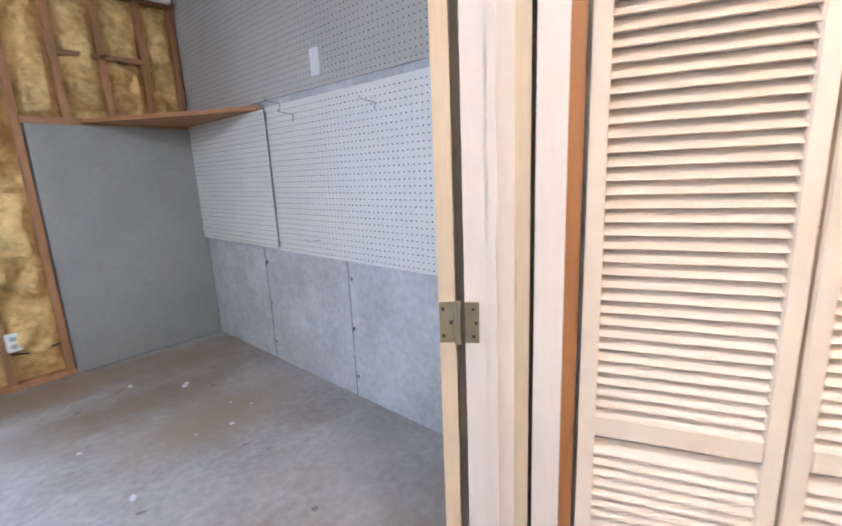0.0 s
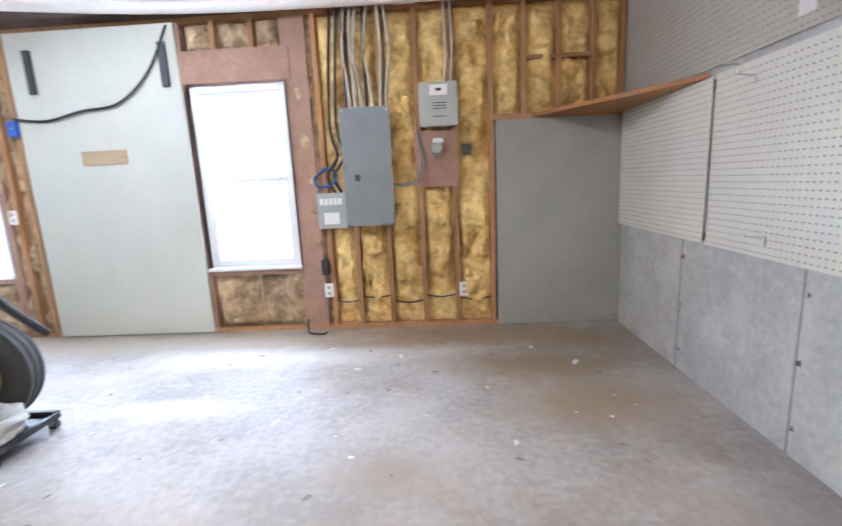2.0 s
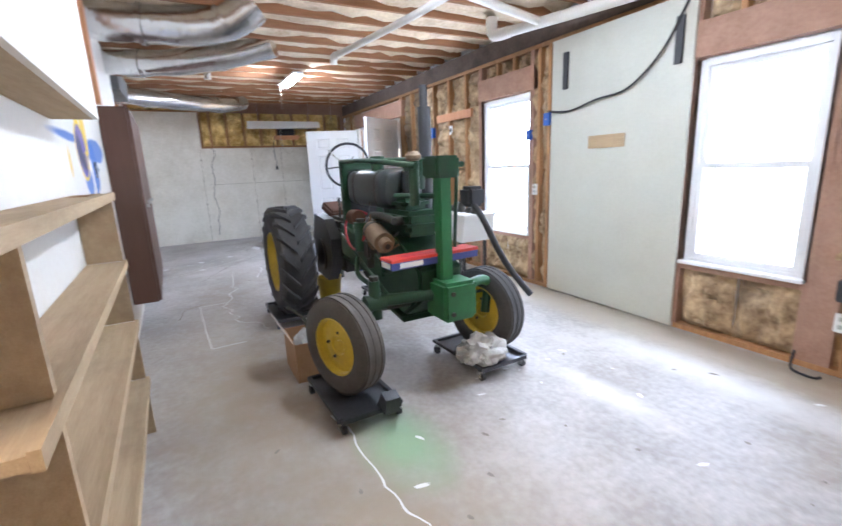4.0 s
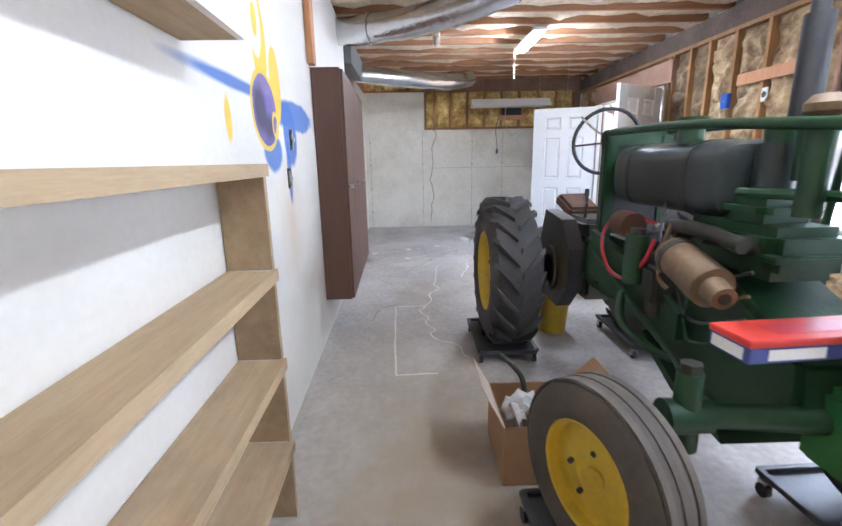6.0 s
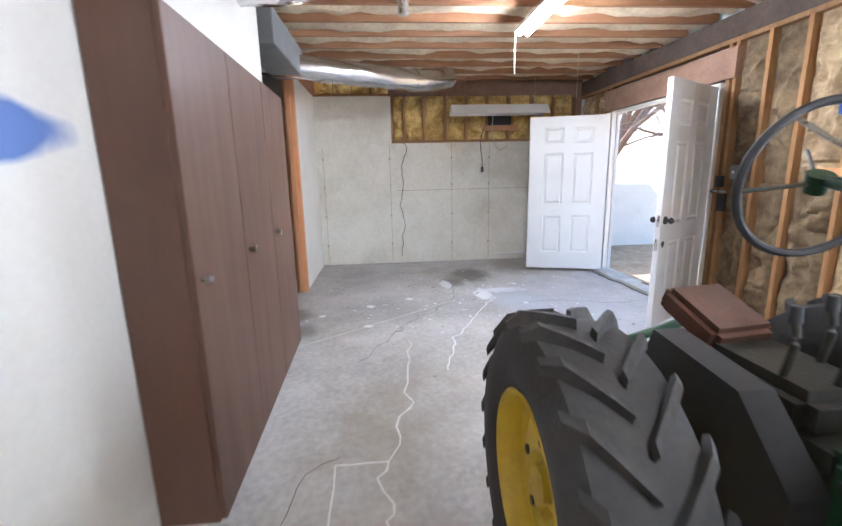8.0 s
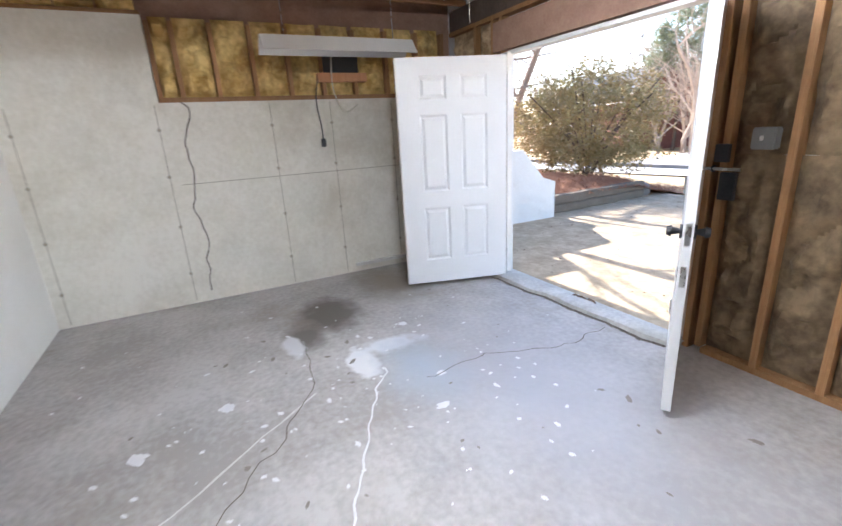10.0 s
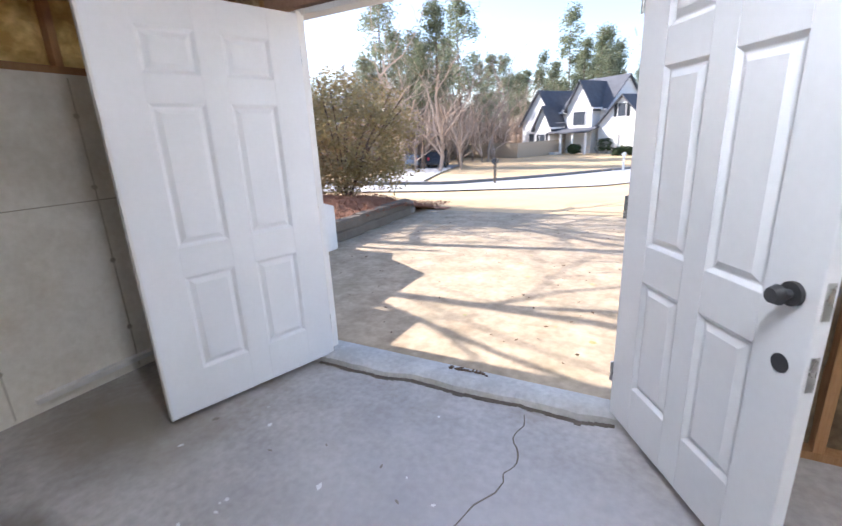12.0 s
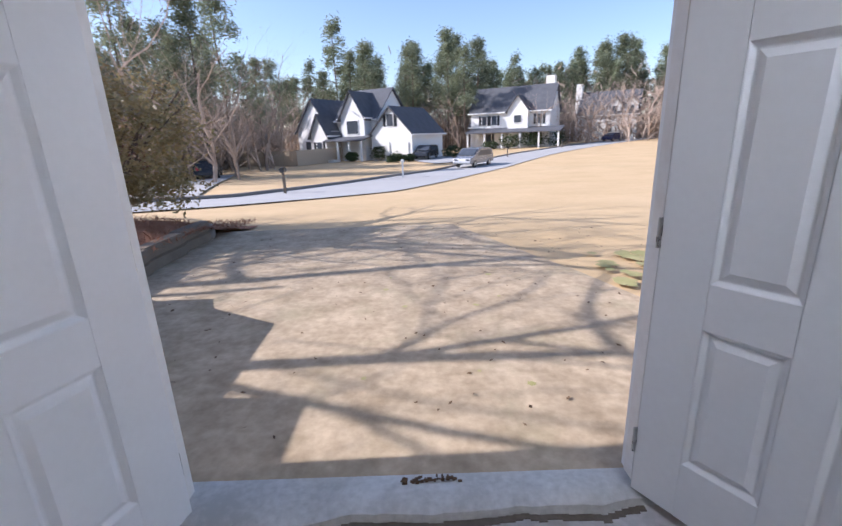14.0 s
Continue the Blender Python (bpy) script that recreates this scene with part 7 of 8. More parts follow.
def leafy(name, c, rx, ry, rz, n, size, material, seed, label, category, stems=True, group=""):
    """A shrub: woody stems and many single leaves in an uneven crown."""
    r = random.Random(seed)
    t = thing(name, label, category, c, group)
    sb = bmesh.new()
    for i in range(14 if stems else 3):
        a = r.uniform(0, 6.28)
        q = r.uniform(0.3, 0.9)
        tu(sb, [c, (c[0] + math.cos(a) * rx * q * 0.4, c[1] + math.sin(a) * ry * q * 0.4, c[2] + rz * 0.8), (c[0] + math.cos(a) * rx * q, c[1] + math.sin(a) * ry * q, c[2] + rz * r.uniform(1.2, 1.8))], 0.015, 5)
    part("woody_base", sb, BARK, t)
    verts, faces = [], []
    for i in range(n):
        d = Vector((r.gauss(0, 1), r.gauss(0, 1), r.gauss(0, 1))).normalized()
        d.z = d.z * 0.5 - 0.5 if d.z < 0 and r.random() < 0.25 else d.z
        rad = r.uniform(0.45, 1) ** 0.5 * (0.82 + 0.42 * noise.fractal(d * 2.3 + Vector((seed, 0, 0)), 0.9, 2, 3))
        p = Vector((c[0] + d.x * rx * rad, c[1] + d.y * ry * rad, c[2] + rz + d.z * rz * rad))
        if p.z < c[2] + 0.05:
            continue
        u = Vector((r.gauss(0, 1), r.gauss(0, 1), r.gauss(0, 0.6))).normalized() * size * r.uniform(0.6, 1.4)
        v = u.cross(Vector((r.gauss(0, 1), r.gauss(0, 1), r.gauss(0, 1)))).normalized() * size * 0.45
        k = len(verts)
        verts += [p - u, p + v, p + u, p - v]
        faces.append((k, k + 1, k + 2, k + 3))
    me = bpy.data.meshes.new("crown")
    me.from_pydata([tuple(v) for v in verts], [], faces)
    me.materials.append(material)
    ob = new("crown", me)
    ob.parent = t
    ob.location = -Vector(c)
    return t


leafy("holly_shrub", (-11.35, 11.4, 0.05), 1.75, 1.75, 1.38, 19000, 0.042, HOLLY, 3, "large unclipped evergreen shrub with bronze leaves", "shrub")
leafy("holly_shrub", (-13.8, 12.6, 0.2), 1.6, 1.5, 1.2, 7000, 0.05, HOLLY, 5, "large unclipped evergreen shrub behind the first", "shrub")
solid("field_stone", (lambda b: (bmesh.ops.create_icosphere(b, subdivisions=3, radius=0.16), [setattr(v, "co", Vector((-9.72, 11.12, 0.12)) + v.co * (1 + 0.3 * noise.noise(v.co * 6))) for v in b.verts], b)[2])(bmesh.new()), KERB, "rounded brown stone at the end of the bed", "stone")


def bare_tree(name, base, height, seed, label, spread=1.0, detail=5, r0=None, material=TWIG, lean=(0, 0), thick=1.0):
    r = random.Random(seed)
    verts, faces = [], []

    def limb(p, d, length, rad, level):
        seg = 5 if level < 2 else 3
        pts, dirs = [p], [d]
        for i in range(seg):
            d = (d + Vector((r.gauss(0, 0.16), r.gauss(0, 0.16), r.gauss(0.03, 0.12)))).normalized()
            p = p + d * length / seg
            pts.append(p)
            dirs.append(d)
        n = 6 if level < 2 else 3
        prev = None
        for i, q in enumerate(pts):
            rr = rad * (1 - 0.55 * i / seg)
            rot = dirs[i].to_track_quat('Z', 'Y')
            ring = []
            for k in range(n):
                ring.append(len(verts))
                verts.append(tuple(q + rot @ Vector((rr * math.cos(6.283 * k / n), rr * math.sin(6.283 * k / n), 0))))
            if prev:
                for k in range(n):
                    faces.append((prev[k], prev[(k + 1) % n], ring[(k + 1) % n], ring[k]))
            prev = ring
        if level < detail:
            kids = r.randint(3, 4) if level else r.randint(7, 9)
            for _ in range(kids):
                i = r.randint(max(1, seg // 3) if level == 0 else 1, seg)
                side = Vector((r.gauss(0, 1), r.gauss(0, 1), r.gauss(0.15, 0.5))).normalized()
                nd = (dirs[i] * 0.45 + side * 0.75 * spread).normalized()
                limb(pts[i], nd, length * r.uniform(0.45, 0.72), rad * (1 - 0.55 * i / seg) * r.uniform(0.4, 0.62) * thick, level + 1)

    limb(Vector(base), Vector((lean[0], lean[1], 1)).normalized(), height * 0.55, r0 or height * 0.018, 0)
    me = bpy.data.meshes.new(name)
    me.from_pydata(verts, [], faces)
    me.materials.append(material)
    return tagged(new(name, me), label, "tree")


# trees mostly out of view, placed west to cast branch shadows on the driveway
bare_tree("bare_tree", (-15.2, 8.0, 0.7), 11.0, 21, "leafless hardwood tree standing beside the house", 1.15, 5, 0.13, TWIG, (0.12, 0.05), 1.2)
bare_tree("bare_tree", (-16.6, 10.2, 0.3), 11.5, 8, "leafless hardwood tree with spreading twigs", 1.1, 5, 0.15, TWIG, (0.1, 0.0), 1.2)
bare_tree("bare_tree", (-18.2, 9.0, 0.5), 13.0, 44, "tall leafless hardwood tree with long limbs", 1.2, 5, 0.15, TWIG, (0.15, 0.0), 1.2)
bare_tree("bare_tree", (-14.2, 9.4, 0.4), 10.0, 71, "leafless hardwood tree with crooked limbs, added for its branch shadows", 1.2, 5, 0.13, TWIG, (0.1, 0.0), 1.2)
bare_tree("bare_tree", (-14.6, 6.9, 0.8), 9.0, 93, "leafless hardwood tree near the retaining wall, added for its branch shadows", 1.2, 5, 0.12, TWIG, (0.1, 0.02), 1.2)
bare_tree("bare_tree", (-16.0, 12.5, 0.0), 11.0, 57, "leafless hardwood tree at the lawn edge", 1.2, 5, 0.13, TWIG, (0.12, -0.05), 1.2)
bare_tree("bare_tree", (-14.5, 15.5, -0.4), 7.0, 33, "young leafless tree behind the shrub", 1.0, 4, 0.08)


def pine_mesh(seed, h):
    r = random.Random(seed)
    tv = cyl((0, 0, -1.5), (r.uniform(-.4, .4), r.uniform(-.4, .4), h), 0.24, 0.05, 8)
    for k in range(10):
        z = h * r.uniform(0.3, 0.95)
        a = r.uniform(0, 6.28)
        tu(tv, [(0, 0, z), (math.cos(a) * 1.6, math.sin(a) * 1.6, z + 0.5)], 0.05, 4)
    trunk = mesh_of("trunk", tv, BARK, True)
    verts, faces = [], []
    for c in range(46):
        u = r.uniform(0.0, 1.0)
        z = h * (0.45 + 0.55 * u)
        rad = (1 - u * 0.75) * h * 0.155 * r.uniform(0.25, 1.15)
        a = r.uniform(0, 6.28)
        cx_, cy_ = math.cos(a) * rad, math.sin(a) * rad
        cs = r.uniform(0.6, 1.25)
        for i in range(64):
            p = Vector((cx_ + r.gauss(0, cs * 0.6), cy_ + r.gauss(0, cs * 0.6), z + r.gauss(0, cs * 0.55)))
            w = Vector((r.gauss(0, 1), r.gauss(0, 1), r.gauss(0.4, 0.7))).normalized() * r.uniform(0.22, 0.5)
            v = w.cross(Vector((r.gauss(0, 1), r.gauss(0, 1), r.gauss(0, 1)))).normalized() * r.uniform(0.05, 0.12)
            k = len(verts)
            verts += [tuple(p - w), tuple(p + v), tuple(p + w), tuple(p - v)]
            faces.append((k, k + 1, k + 2, k + 3))
    cm = bpy.data.meshes.new("crown")
    cm.from_pydata(verts, [], faces)
    cm.materials.append(PINE)
    return trunk, cm


def forest(n_pine, n_bare):
    r = random.Random(77)
    kinds = [pine_mesh(50 + i, 21 + i) for i in range(5)]
    bares = []
    for i in range(4):
        b = bare_tree("bare_tree", (0, 0, 0), 15.0, 60 + i, "leafless brown hardwood at the edge of the wood", 0.55, 4, 0.2)
        bares.append(b.data)
        bpy.data.objects.remove(b)
    spots = []
    for i in range(n_pine):
        q = i / n_pine
        ang = radians(-34 + 78 * q + r.uniform(-2, 2))      # clockwise from north
        dist = r.uniform(84, 125) if ang > radians(-17) else r.uniform(52, 95)
        if ang < radians(-22):
            dist = r.uniform(42, 70)
        if ang < radians(-17) and i % 5 < 3:
            continue
        if ang > radians(10):
            dist = r.uniform(112, 135)
        spots.append((-6.5 + math.sin(ang) * dist, 4.6 + math.cos(ang) * dist))
    for i, (x, y) in enumerate(spots):
        tr, cm = kinds[i % 5]
        t = thing("pine_tree", "tall dark green pine at the edge of the wood", "tree", (x, y, ground_z(x, y)), "pines behind the houses")
        s = r.uniform(0.62, 0.98) if x > -22 else r.uniform(0.5, 0.78)
        t.scale = (s, s, s)
        t.rotation_euler[2] = r.uniform(0, 6.28)
        for nm, me in (("trunk", tr), ("crown", cm)):
            o = new(nm, me)
            o.parent = t
    for i in range(n_bare):
        q = i / n_bare
        ang = radians(-36 + 82 * q + r.uniform(-1, 1))
        dist = r.uniform(82, 112) if ang > radians(-17) else r.uniform(46, 80)
        if ang < radians(-22):
            dist = r.uniform(36, 60)
        x, y = -6.5 + math.sin(ang) * dist, 4.6 + math.cos(ang) * dist
        o = tagged(new("bare_tree", bares[i % 4]), "leafless brown hardwood at the edge of the wood", "tree", "bare trees at the wood")
        s = r.uniform(0.62, 1.0)
        o.matrix_basis = Matrix.Translation((x, y, ground_z(x, y) - 0.3)) @ Matrix.Rotation(r.uniform(0, 6.28), 4, 'Z') @ Matrix.Diagonal((s, s, s, 1))
    # brushy understorey as stuff
    verts, faces = [], []
    for i in range(34000):
        ang = radians(r.uniform(-38, 48))
        dist = r.uniform(95, 130) if ang > radians(-17) else r.uniform(70, 95)
        if ang < radians(-22):
            dist = r.uniform(58, 75)
        x, y = -6.5 + math.sin(ang) * dist, 4.6 + math.cos(ang) * dist
        p = Vector((x, y, ground_z(x, y) + abs(r.gauss(0, 4.6))))
        w = Vector((r.gauss(0, .5), r.gauss(0, .5), r.gauss(0.8, 0.6))).normalized() * r.uniform(0.6, 1.6)
        v = w.cross(Vector((r.gauss(0, 1), r.gauss(0, 1), 0))).normalized() * r.uniform(0.05, 0.16)
        k = len(verts)
        verts += [tuple(p - w), tuple(p + v), tuple(p + w), tuple(p - v)]
        faces.append((k, k + 1, k + 2, k + 3))
    me = bpy.data.meshes.new("far_wood")
    me.from_pydata(verts, [], faces)
    me.materials.append(TWIG)
    tagged(new("far_wood", me), "brown winter undergrowth of the far wood", "wood", "", "stuff")


# ------------------------------------------------ houses
def gable(bm, x0, x1, y0, y1, z, h, over=0.35, axis="x", th=0.18):
    """A gable roof as two sloping slabs, ridge along axis."""
    if axis == "x":
        m = (y0 + y1) / 2
        for s, e in ((-1, y0 - over), (1, y1 + over)):
            k = h / (m - y0)
            ze = z - over * k
            o = [(e, ze), (m, z + h), (m, z + h + th), (e, ze + th)]
            q = prism(o, x0 - over, x1 + over, "x")
            me = bpy.data.meshes.new("tmp")
            q.to_mesh(me), q.free(), bm.from_mesh(me), bpy.data.meshes.remove(me)
    else:
        m = (x0 + x1) / 2
        for s, e in ((-1, x0 - over), (1, x1 + over)):
            k = h / (m - x0)
            ze = z - over * k
            o = [(e, ze), (m, z + h), (m, z + h + th), (e, ze + th)]
            q = prism(o, y0 - over, y1 + over, "y")
            me = bpy.data.meshes.new("tmp")
            q.to_mesh(me), q.free(), bm.from_mesh(me), bpy.data.meshes.remove(me)


def gable_body(x0, x1, y0, y1, z, h, axis):
    if axis == "x":
        return prism([(y0, -3), (y1, -3), (y1, z), ((y0 + y1) / 2, z + h), (y0, z)], x0, x1, "x")
    return prism([(x0, -3), (x1, -3), (x1, z), ((x0 + x1) / 2, z + h), (x0, z)], y0, y1, "y")


def house(at, yaw, label, wings, windows, extras=()):
    """wings: x0, x1, y0, y1, eaves, rise, ridge axis, material. windows: face, along, z, w, h. The front faces -y."""
    t = thing("house", label, "house", at, "houses across the street")
    t["local"] = 1
    t.matrix_basis = pose(*at, 0, 0, yaw)
    for x0, x1, y0, y1, z, h, axis, m in wings:
        wl_ = part("wall", gable_body(x0, x1, y0, y1, z, h, axis), m, t, smooth=False)
        b = bmesh.new()
        gable(b, x0, x1, y0, y1, z, h, 0.4, axis)
        part("roof", b, ROOF, t, smooth=False)
        e = bmesh.new()
        if axis == "x":
            bx(e, x0 - 0.42, y0 - 0.5, z - 0.42, x1 + 0.42, y0 - 0.38, z - 0.2)
        else:
            bx(e, x0 - 0.5, y0 - 0.44, z - 0.42, x0 - 0.38, y1 + 0.44, z - 0.2), bx(e, x1 + 0.38, y0 - 0.44, z - 0.42, x1 + 0.5, y1 + 0.44, z - 0.2)
        part("fascia", e, WHITE_PAINT, t, smooth=False)
    for face, a, pl, z, w, h, shut in windows:
        f = bmesh.new()
        g = bmesh.new()
        sh_ = []
        if face == "front":
            bx(f, a - w / 2 - 0.1, pl - 0.08, z - 0.1, a + w / 2 + 0.1, pl + 0.02, z + h + 0.1)
            bx(g, a - w / 2, pl - 0.10, z, a + w / 2, pl - 0.07, z + h)
            if shut:
                for s in (-1, 1):
                    c = a + s * (w / 2 + 0.36)
                    sh_.append(box(c - 0.2, pl - 0.07, z - 0.05, c + 0.2, pl + 0.02, z + h + 0.05))
        else:
            bx(f, pl - 0.08, a - w / 2 - 0.1, z - 0.1, pl + 0.02, a + w / 2 + 0.1, z + h + 0.1)
            bx(g, pl - 0.10, a - w / 2, z, pl - 0.07, a + w / 2, z + h)
        wd = part("window", f, WHITE_PAINT, t, smooth=False)
        part("pane", g, GLASS_DARK, wd, smooth=False).matrix_basis = Matrix()
        if shut:
            for q in sh_:
                part("shutter", q, CAR_DARK, wd, smooth=False).matrix_basis = Matrix()
    for nm, b, m in extras:
        part(nm, b, m, t, smooth=False)
    return t


def porch(x0, x1, y, z, posts):
    out = []
    for i in range(posts):
        b = bmesh.new()
        x = x0 + 0.2 + (x1 - x0 - 0.4) * i / (posts - 1)
        bx(b, x - 0.12, y, -0.5, x + 0.12, y + 0.24, z)
        out.append(b)
    return out


def slab_roof(x0, x1, y0, y1, z0, z1):
    return prism([(y0, z0), (y1, z1), (y1, z1 + 0.15), (y0, z0 + 0.15)], x0, x1, "x")


H1 = (-17.3, 69.3)
house((*H1, ground_z(*H1) + 0.2), -30, "two-storey white house with grey roofs and steep gables",
      [(-8.5, -2.0, 0.0, 9.0, 4.2, 4.3, "y", SIDING), (-2.0, 5.0, 1.5, 10.0, 5.6, 4.0, "x", SIDING), (0.2, 4.2, -0.2, 5.0, 5.8, 3.2, "y", SIDING), (5.0, 11.5, 0.2, 9.0, 3.4, 3.3, "y", SIDING), (-4.4, -1.4, -1.6, 3.0, 3.6, 2.6, "y", SIDING)],
      [("front", -6.5, 0.0, 0.9, 1.0, 1.7, False), ("front", -5.2, 0.0, 2.6, 0.8, 0.9, False), ("front", 2.2, -0.2, 3.5, 1.9, 1.7, False), ("front", 8.2, 0.2, 4.3, 1.0, 1.5, True), ("front", -2.9, -1.6, 0.9, 1.0, 1.6, True), ("front", 1.0, 1.5, 0.6, 1.1, 1.7, False), ("front", 3.2, 1.5, 0.6, 1.1, 1.7, False), ("side", 4.0, -8.5, 1.0, 0.9, 1.7, False)],
      [("porch_roof", slab_roof(-1.6, 5.2, -2.4, 1.6, 2.5, 3.4), ROOF), *[("porch_post", q, WHITE_PAINT) for q in porch(-1.4, 5.0, -2.2, 2.55, 4)], ("garage_door", box(5.6, 0.05, 0.0, 8.0, 0.19, 2.2), WHITE_TRIM), ("garage_door", box(8.6, 0.05, 0.0, 11.0, 0.19, 2.2), WHITE_TRIM), ("steps", box(-0.6, -3.6, -0.6, 1.2, -2.2, 0.1), WHITE_TRIM)])
H2 = (10.0, 86.0)
house((*H2, ground_z(*H2) + 0.3), -28, "white two-storey house with a wide porch and chimney",
      [(-7.5, 7.0, 0.5, 9.0, 6.2, 4.2, "x", SIDING), (-8.2, -7.0, 2.0, 7.0, 3.8, 2.5, "x", SIDING), (-0.2, 3.4, -0.4, 3.0, 6.2, 2.4, "y", SIDING)],
      [("front", -4.9, 0.5, 3.8, 0.9, 1.6, True), ("front", -3.0, 0.5, 3.8, 0.9, 1.6, True), ("front", 5.2, 0.5, 3.8, 0.9, 1.6, True), ("front", 1.6, -0.4, 4.1, 1.3, 1.2, False), ("front", -4.0, 0.5, 0.6, 1.0, 1.7, True), ("front", 4.6, 0.5, 0.6, 1.0, 1.7, True)],
      [("porch_roof", slab_roof(-7.5, 9.5, -2.6, 0.6, 2.4, 3.2), ROOF), *[("porch_post", q, WHITE_PAINT) for q in porch(-7.3, 9.3, -2.4, 2.45, 6)], ("chimney", box(5.0, 5.5, 4.0, 6.6, 6.8, 12.0, 0.05), WHITE_TRIM)])
H3 = (31.5, 97.0)
house((*H3, ground_z(*H3) + 0.4), -28, "white house with a broad end chimney and dormers",
      [(-5.0, 6.0, 0.0, 8.5, 4.8, 4.4, "x", SIDING), (0.5, 3.0, 0.2, 4.0, 6.4, 1.6, "y", SIDING), (3.6, 6.0, 0.2, 4.0, 6.4, 1.6, "y", SIDING)],
      [("front", 1.7, 0.2, 4.9, 1.0, 1.3, False), ("front", 4.8, 0.2, 4.9, 1.0, 1.3, False), ("front", 1.0, 0.0, 1.2, 1.0, 1.6, False), ("front", 4.6, 0.0, 1.2, 1.0, 1.6, False)],
      [("chimney", box(-6.2, 2.8, -1.0, -5.0, 5.2, 11.0, 0.05), WHITE_TRIM), ("side_porch", box(-11.0, 1.0, 3.4, -5.0, 6.5, 3.7), ROOF), *[("porch_post", q, WHITE_PAINT) for q in porch(-11.0, -5.2, 1.0, 3.4, 5)]])
H4 = (-42.0, 43.0)
house((*H4, ground_z(*H4)), -10, "red brick house with a low dark roof",
      [(-6.0, 7.0, 0.0, 9.0, 5.0, 3.0, "x", BRICK_RED)], [("front", -2.0, 0.0, 1.0, 1.2, 1.6, False), ("front", 3.0, 0.0, 1.0, 1.2, 1.6, False)])
# fence panels
fx = [(-33.0, 65.0), (-21.6, 60.2), (-21.6, 60.2), (-12.0, 70.0)]
for (ax0, ay0), (ax1, ay1) in ((fx[0], fx[1]), (fx[2], (-17.6, 69.0))):
    f = thing("board_fence", "tall cedar board privacy fence", "fence", (ax0, ay0, ground_z(ax0, ay0)), "fence runs")
    n = 26
    d = Vector((ax1 - ax0, ay1 - ay0, 0))
    yaw = math.atan2(d.y, d.x)
    bl = d.length / n
    me = mesh_of("board", box(0.01, -0.02, -0.3, bl - 0.01, 0.02, 1.9), FENCE)
    f["local"] = 1
    f.matrix_basis = Matrix()
    f.location = (0, 0, 0)
    for i in range(n):
        p = Vector((ax0, ay0, 0)) + d * i / n
        o = new("board", me)
        o.parent = f
        o.matrix_basis = Matrix.Translation((p.x, p.y, ground_z(p.x, p.y))) @ Matrix.Rotation(yaw, 4, 'Z')


def car(at, yaw, paint, label, van):
    t = thing("parked_car", label, "car", at, "cars on the street")
    t["local"] = 1
    t.matrix_basis = pose(*at, 0, 0, yaw)
    L, W, Hh = (5.1, 1.95, 1.75) if van else (4.6, 1.85, 1.5)
    prof = [(-L / 2, 0.35), (-L / 2, 0.85), (-L / 2 + 0.1, 1.0), (-L / 2 + 0.35, Hh - 0.12), (-L / 2 + 0.9, Hh), (L * 0.12, Hh), (L * 0.30, 1.05), (L / 2 - 0.15, 0.88), (L / 2, 0.65), (L / 2, 0.35)]
    b = prism(prof, -W / 2, W / 2, "y")
    bmesh.ops.bevel(b, geom=b.edges[:], offset=0.07, segments=2, affect='EDGES')
    part("body", b, paint, t)
    for s in (-1, 1):
        o = [(-L / 2 + 0.55, 1.05), (-L / 2 + 0.7, Hh - 0.2), (L * 0.09, Hh - 0.2), (L * 0.22, 1.05)]
        part("side_window", prism(o, s * (W / 2 - 0.02), s * (W / 2 + 0.012), "y"), GLASS_DARK, t)
    part("windscreen", prism([(L * 0.14, Hh - 0.1), (L * 0.29, 1.1), (L * 0.302, 1.12), (L * 0.152, Hh - 0.06)], -W / 2 + 0.15, W / 2 - 0.15, "y"), GLASS_DARK, t)
    for s in (-1, 1):
        for x in (-L * 0.31, L * 0.31):
            ty = part("wheel", cyl((x, s * (W / 2 - 0.2), 0.33), (x, s * (W / 2 + 0.01), 0.33), 0.33, seg=20), RUBBER, t)
            part("rim", cyl((x, s * (W / 2 + 0.01), 0.33), (x, s * (W / 2 + 0.025), 0.33), 0.21, seg=16), CHROME, ty).matrix_basis = Matrix()
        part("headlight", box(L / 2 - 0.16, s * 0.62 - 0.2, 0.66, L / 2 + 0.005, s * 0.62 + 0.2, 0.80, 0.02), GLASS_DARK, t)
        part("tail_light", box(-L / 2 - 0.005, s * 0.75 - 0.12, 0.8, -L / 2 + 0.06, s * 0.75 + 0.12, 1.1, 0.02), RED_PLASTIC, t)
    return t


def on(x, y, dz=0.05):
    return (x, y, ground_z(x, y) + dz)


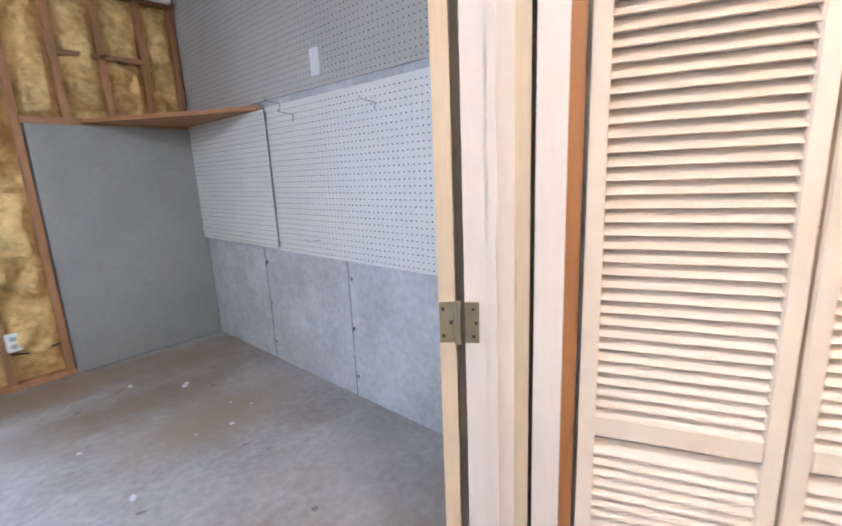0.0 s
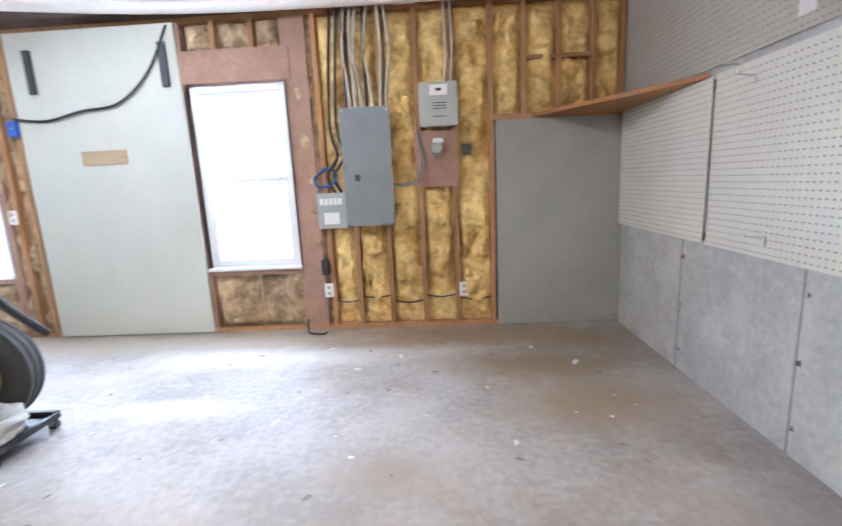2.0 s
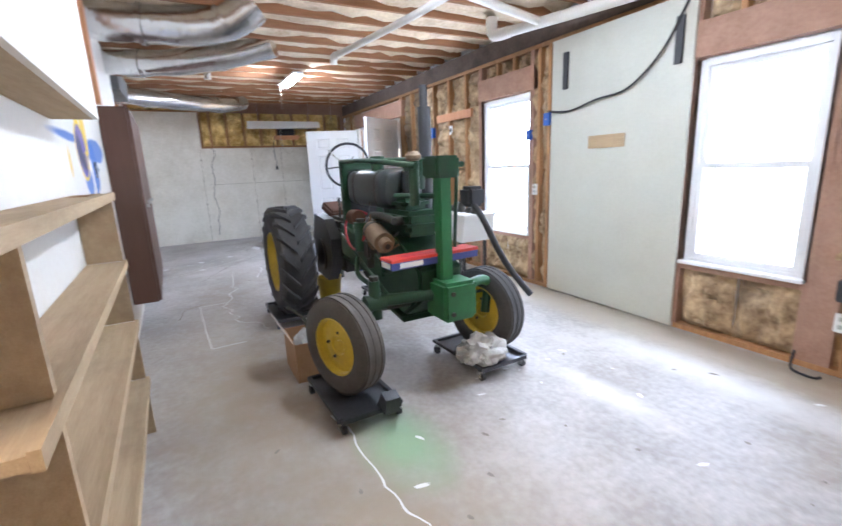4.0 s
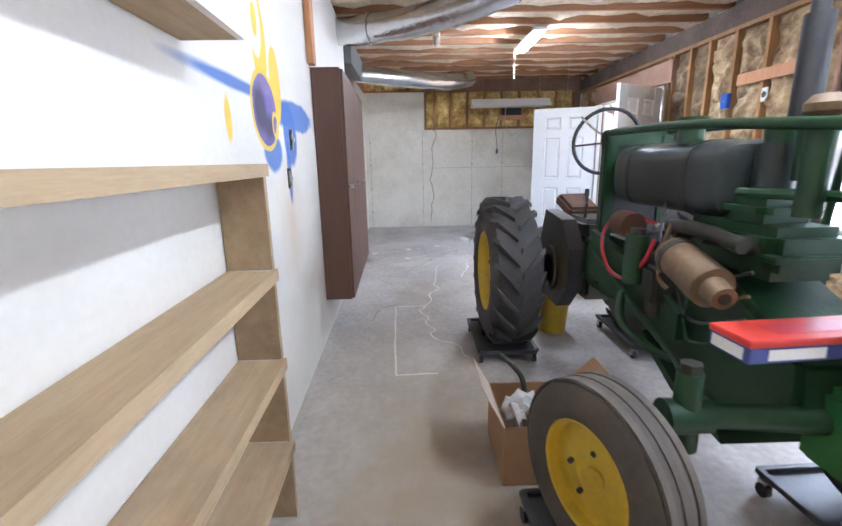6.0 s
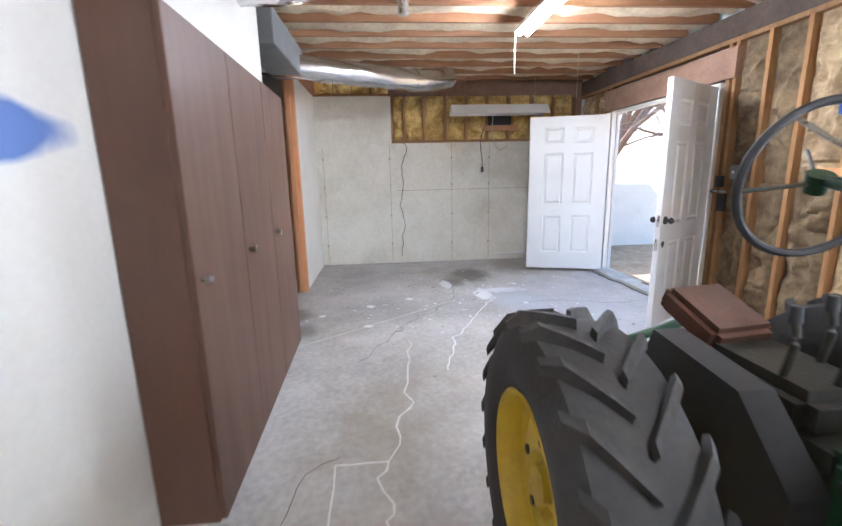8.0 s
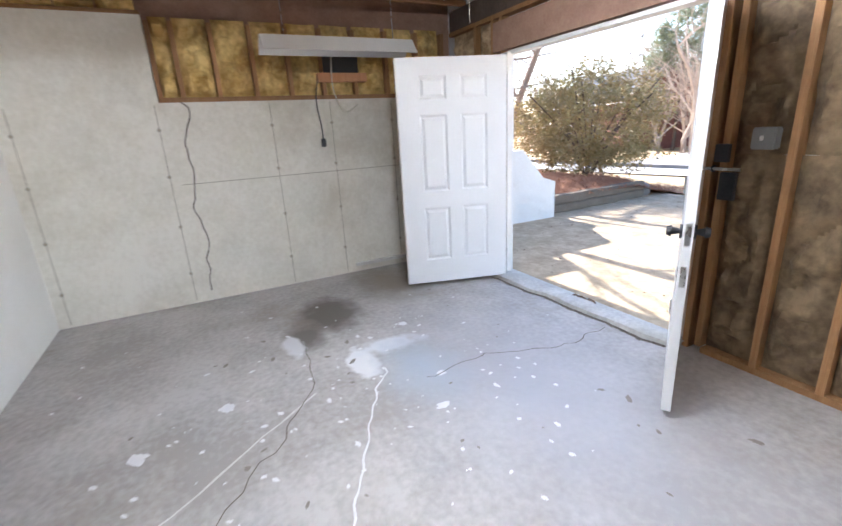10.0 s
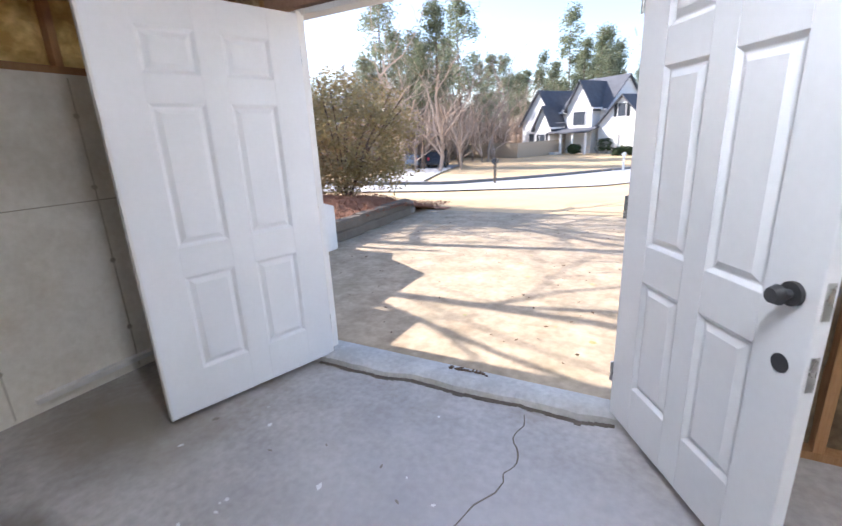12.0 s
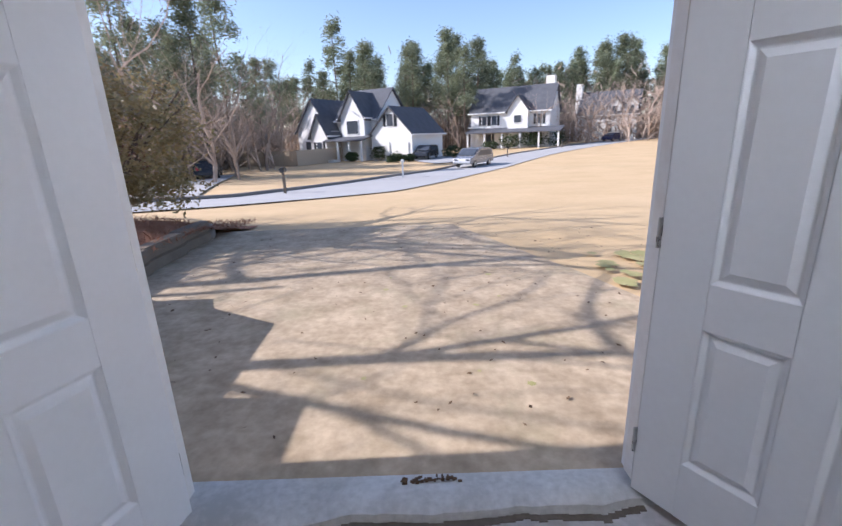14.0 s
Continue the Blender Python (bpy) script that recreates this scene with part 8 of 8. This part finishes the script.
car(on(-1.0, 48.6), 236, CAR_SILVER, "silver minivan parked at the kerb", True)
car(on(-5.4, 64.8, 0.15), 250, CAR_DARK, "dark grey pickup on the driveway", True)
car(on(30.0, 89.0), 220, CAR_BLUE, "dark blue car on the far street", False)
car(on(-26.5, 47.0), 110, CAR_DARK, "dark truck on the neighbouring driveway", True)
car(on(-28.6, 46.0), 100, CAR_SILVER, "silver car beside the dark truck", False)
# drives, hedges, mailboxes
strip_road([(-2.0, 56), (-4.2, 62), (-4.6, 69)], 5.5, 0.09, ROAD, "pavement_drive", "pale concrete driveway")
strip_road([(-19.0, 24), (-24, 38), (-27, 48)], 4.5, 0.09, ROAD, "pavement_drive_west", "pale concrete driveway")
for i, (x, y, r, h) in enumerate(((-15.6, 65.6, 1.0, 0.7), (-11.6, 66.2, 1.5, 1.1), (-9.0, 65.2, 1.2, 0.7), (-7.5, 65.6, 1.0, 0.65), (-9.8, 60.6, 0.8, 0.5), (-8.6, 61.0, 0.8, 0.5), (-7.6, 61.7, 0.8, 0.5), (-1.6, 67.8, 1.6, 0.8), (9.5, 82.5, 2.2, 1.3), (13.5, 83.0, 2.6, 1.5), (17.5, 83.5, 2.4, 1.4), (6.0, 82.0, 1.6, 0.8))):
    leafy("hedge", on(x, y, 0), r, r * 0.8, h, 900, 0.16, HEDGE, 100 + i, "clipped dark green hedge before the house", "hedge", False, "hedges before the houses")
leafy("side_shrub", on(19.0, 43.0, 0), 2.6, 2.6, 2.6, 3500, 0.13, TWIG, 140, "tall twiggy brown shrub in the lawn", "shrub")
for i, (x, y) in enumerate(((-13.0, 26.0), (4.6, 60.0), (-7.6, 36.5), (16.0, 74.5))):
    mb = thing("mailbox", "roadside mailbox on a wooden post", "mailbox", on(x, y), "mailboxes along the street")
    z = ground_z(x, y)
    part("post", box(x - 0.06, y - 0.06, z - 0.1, x + 0.06, y + 0.06, z + 1.05, 0.01), WHITE_TRIM if i == 2 else TIMBER, mb)
    part("box", box(x - 0.12, y - 0.26, z + 1.05, x + 0.12, y + 0.26, z + 1.3, 0.05), CAR_DARK if i != 2 else WHITE_TRIM, mb)
forest(200, 200)
# unseen slab above the room, kept low so the house shadow stays short
struct("roof_slab", box(-9.3, -1.6, 3.0, 3.4, 6.2, 3.15), ROOF, "unseen flat slab standing in for the house above")
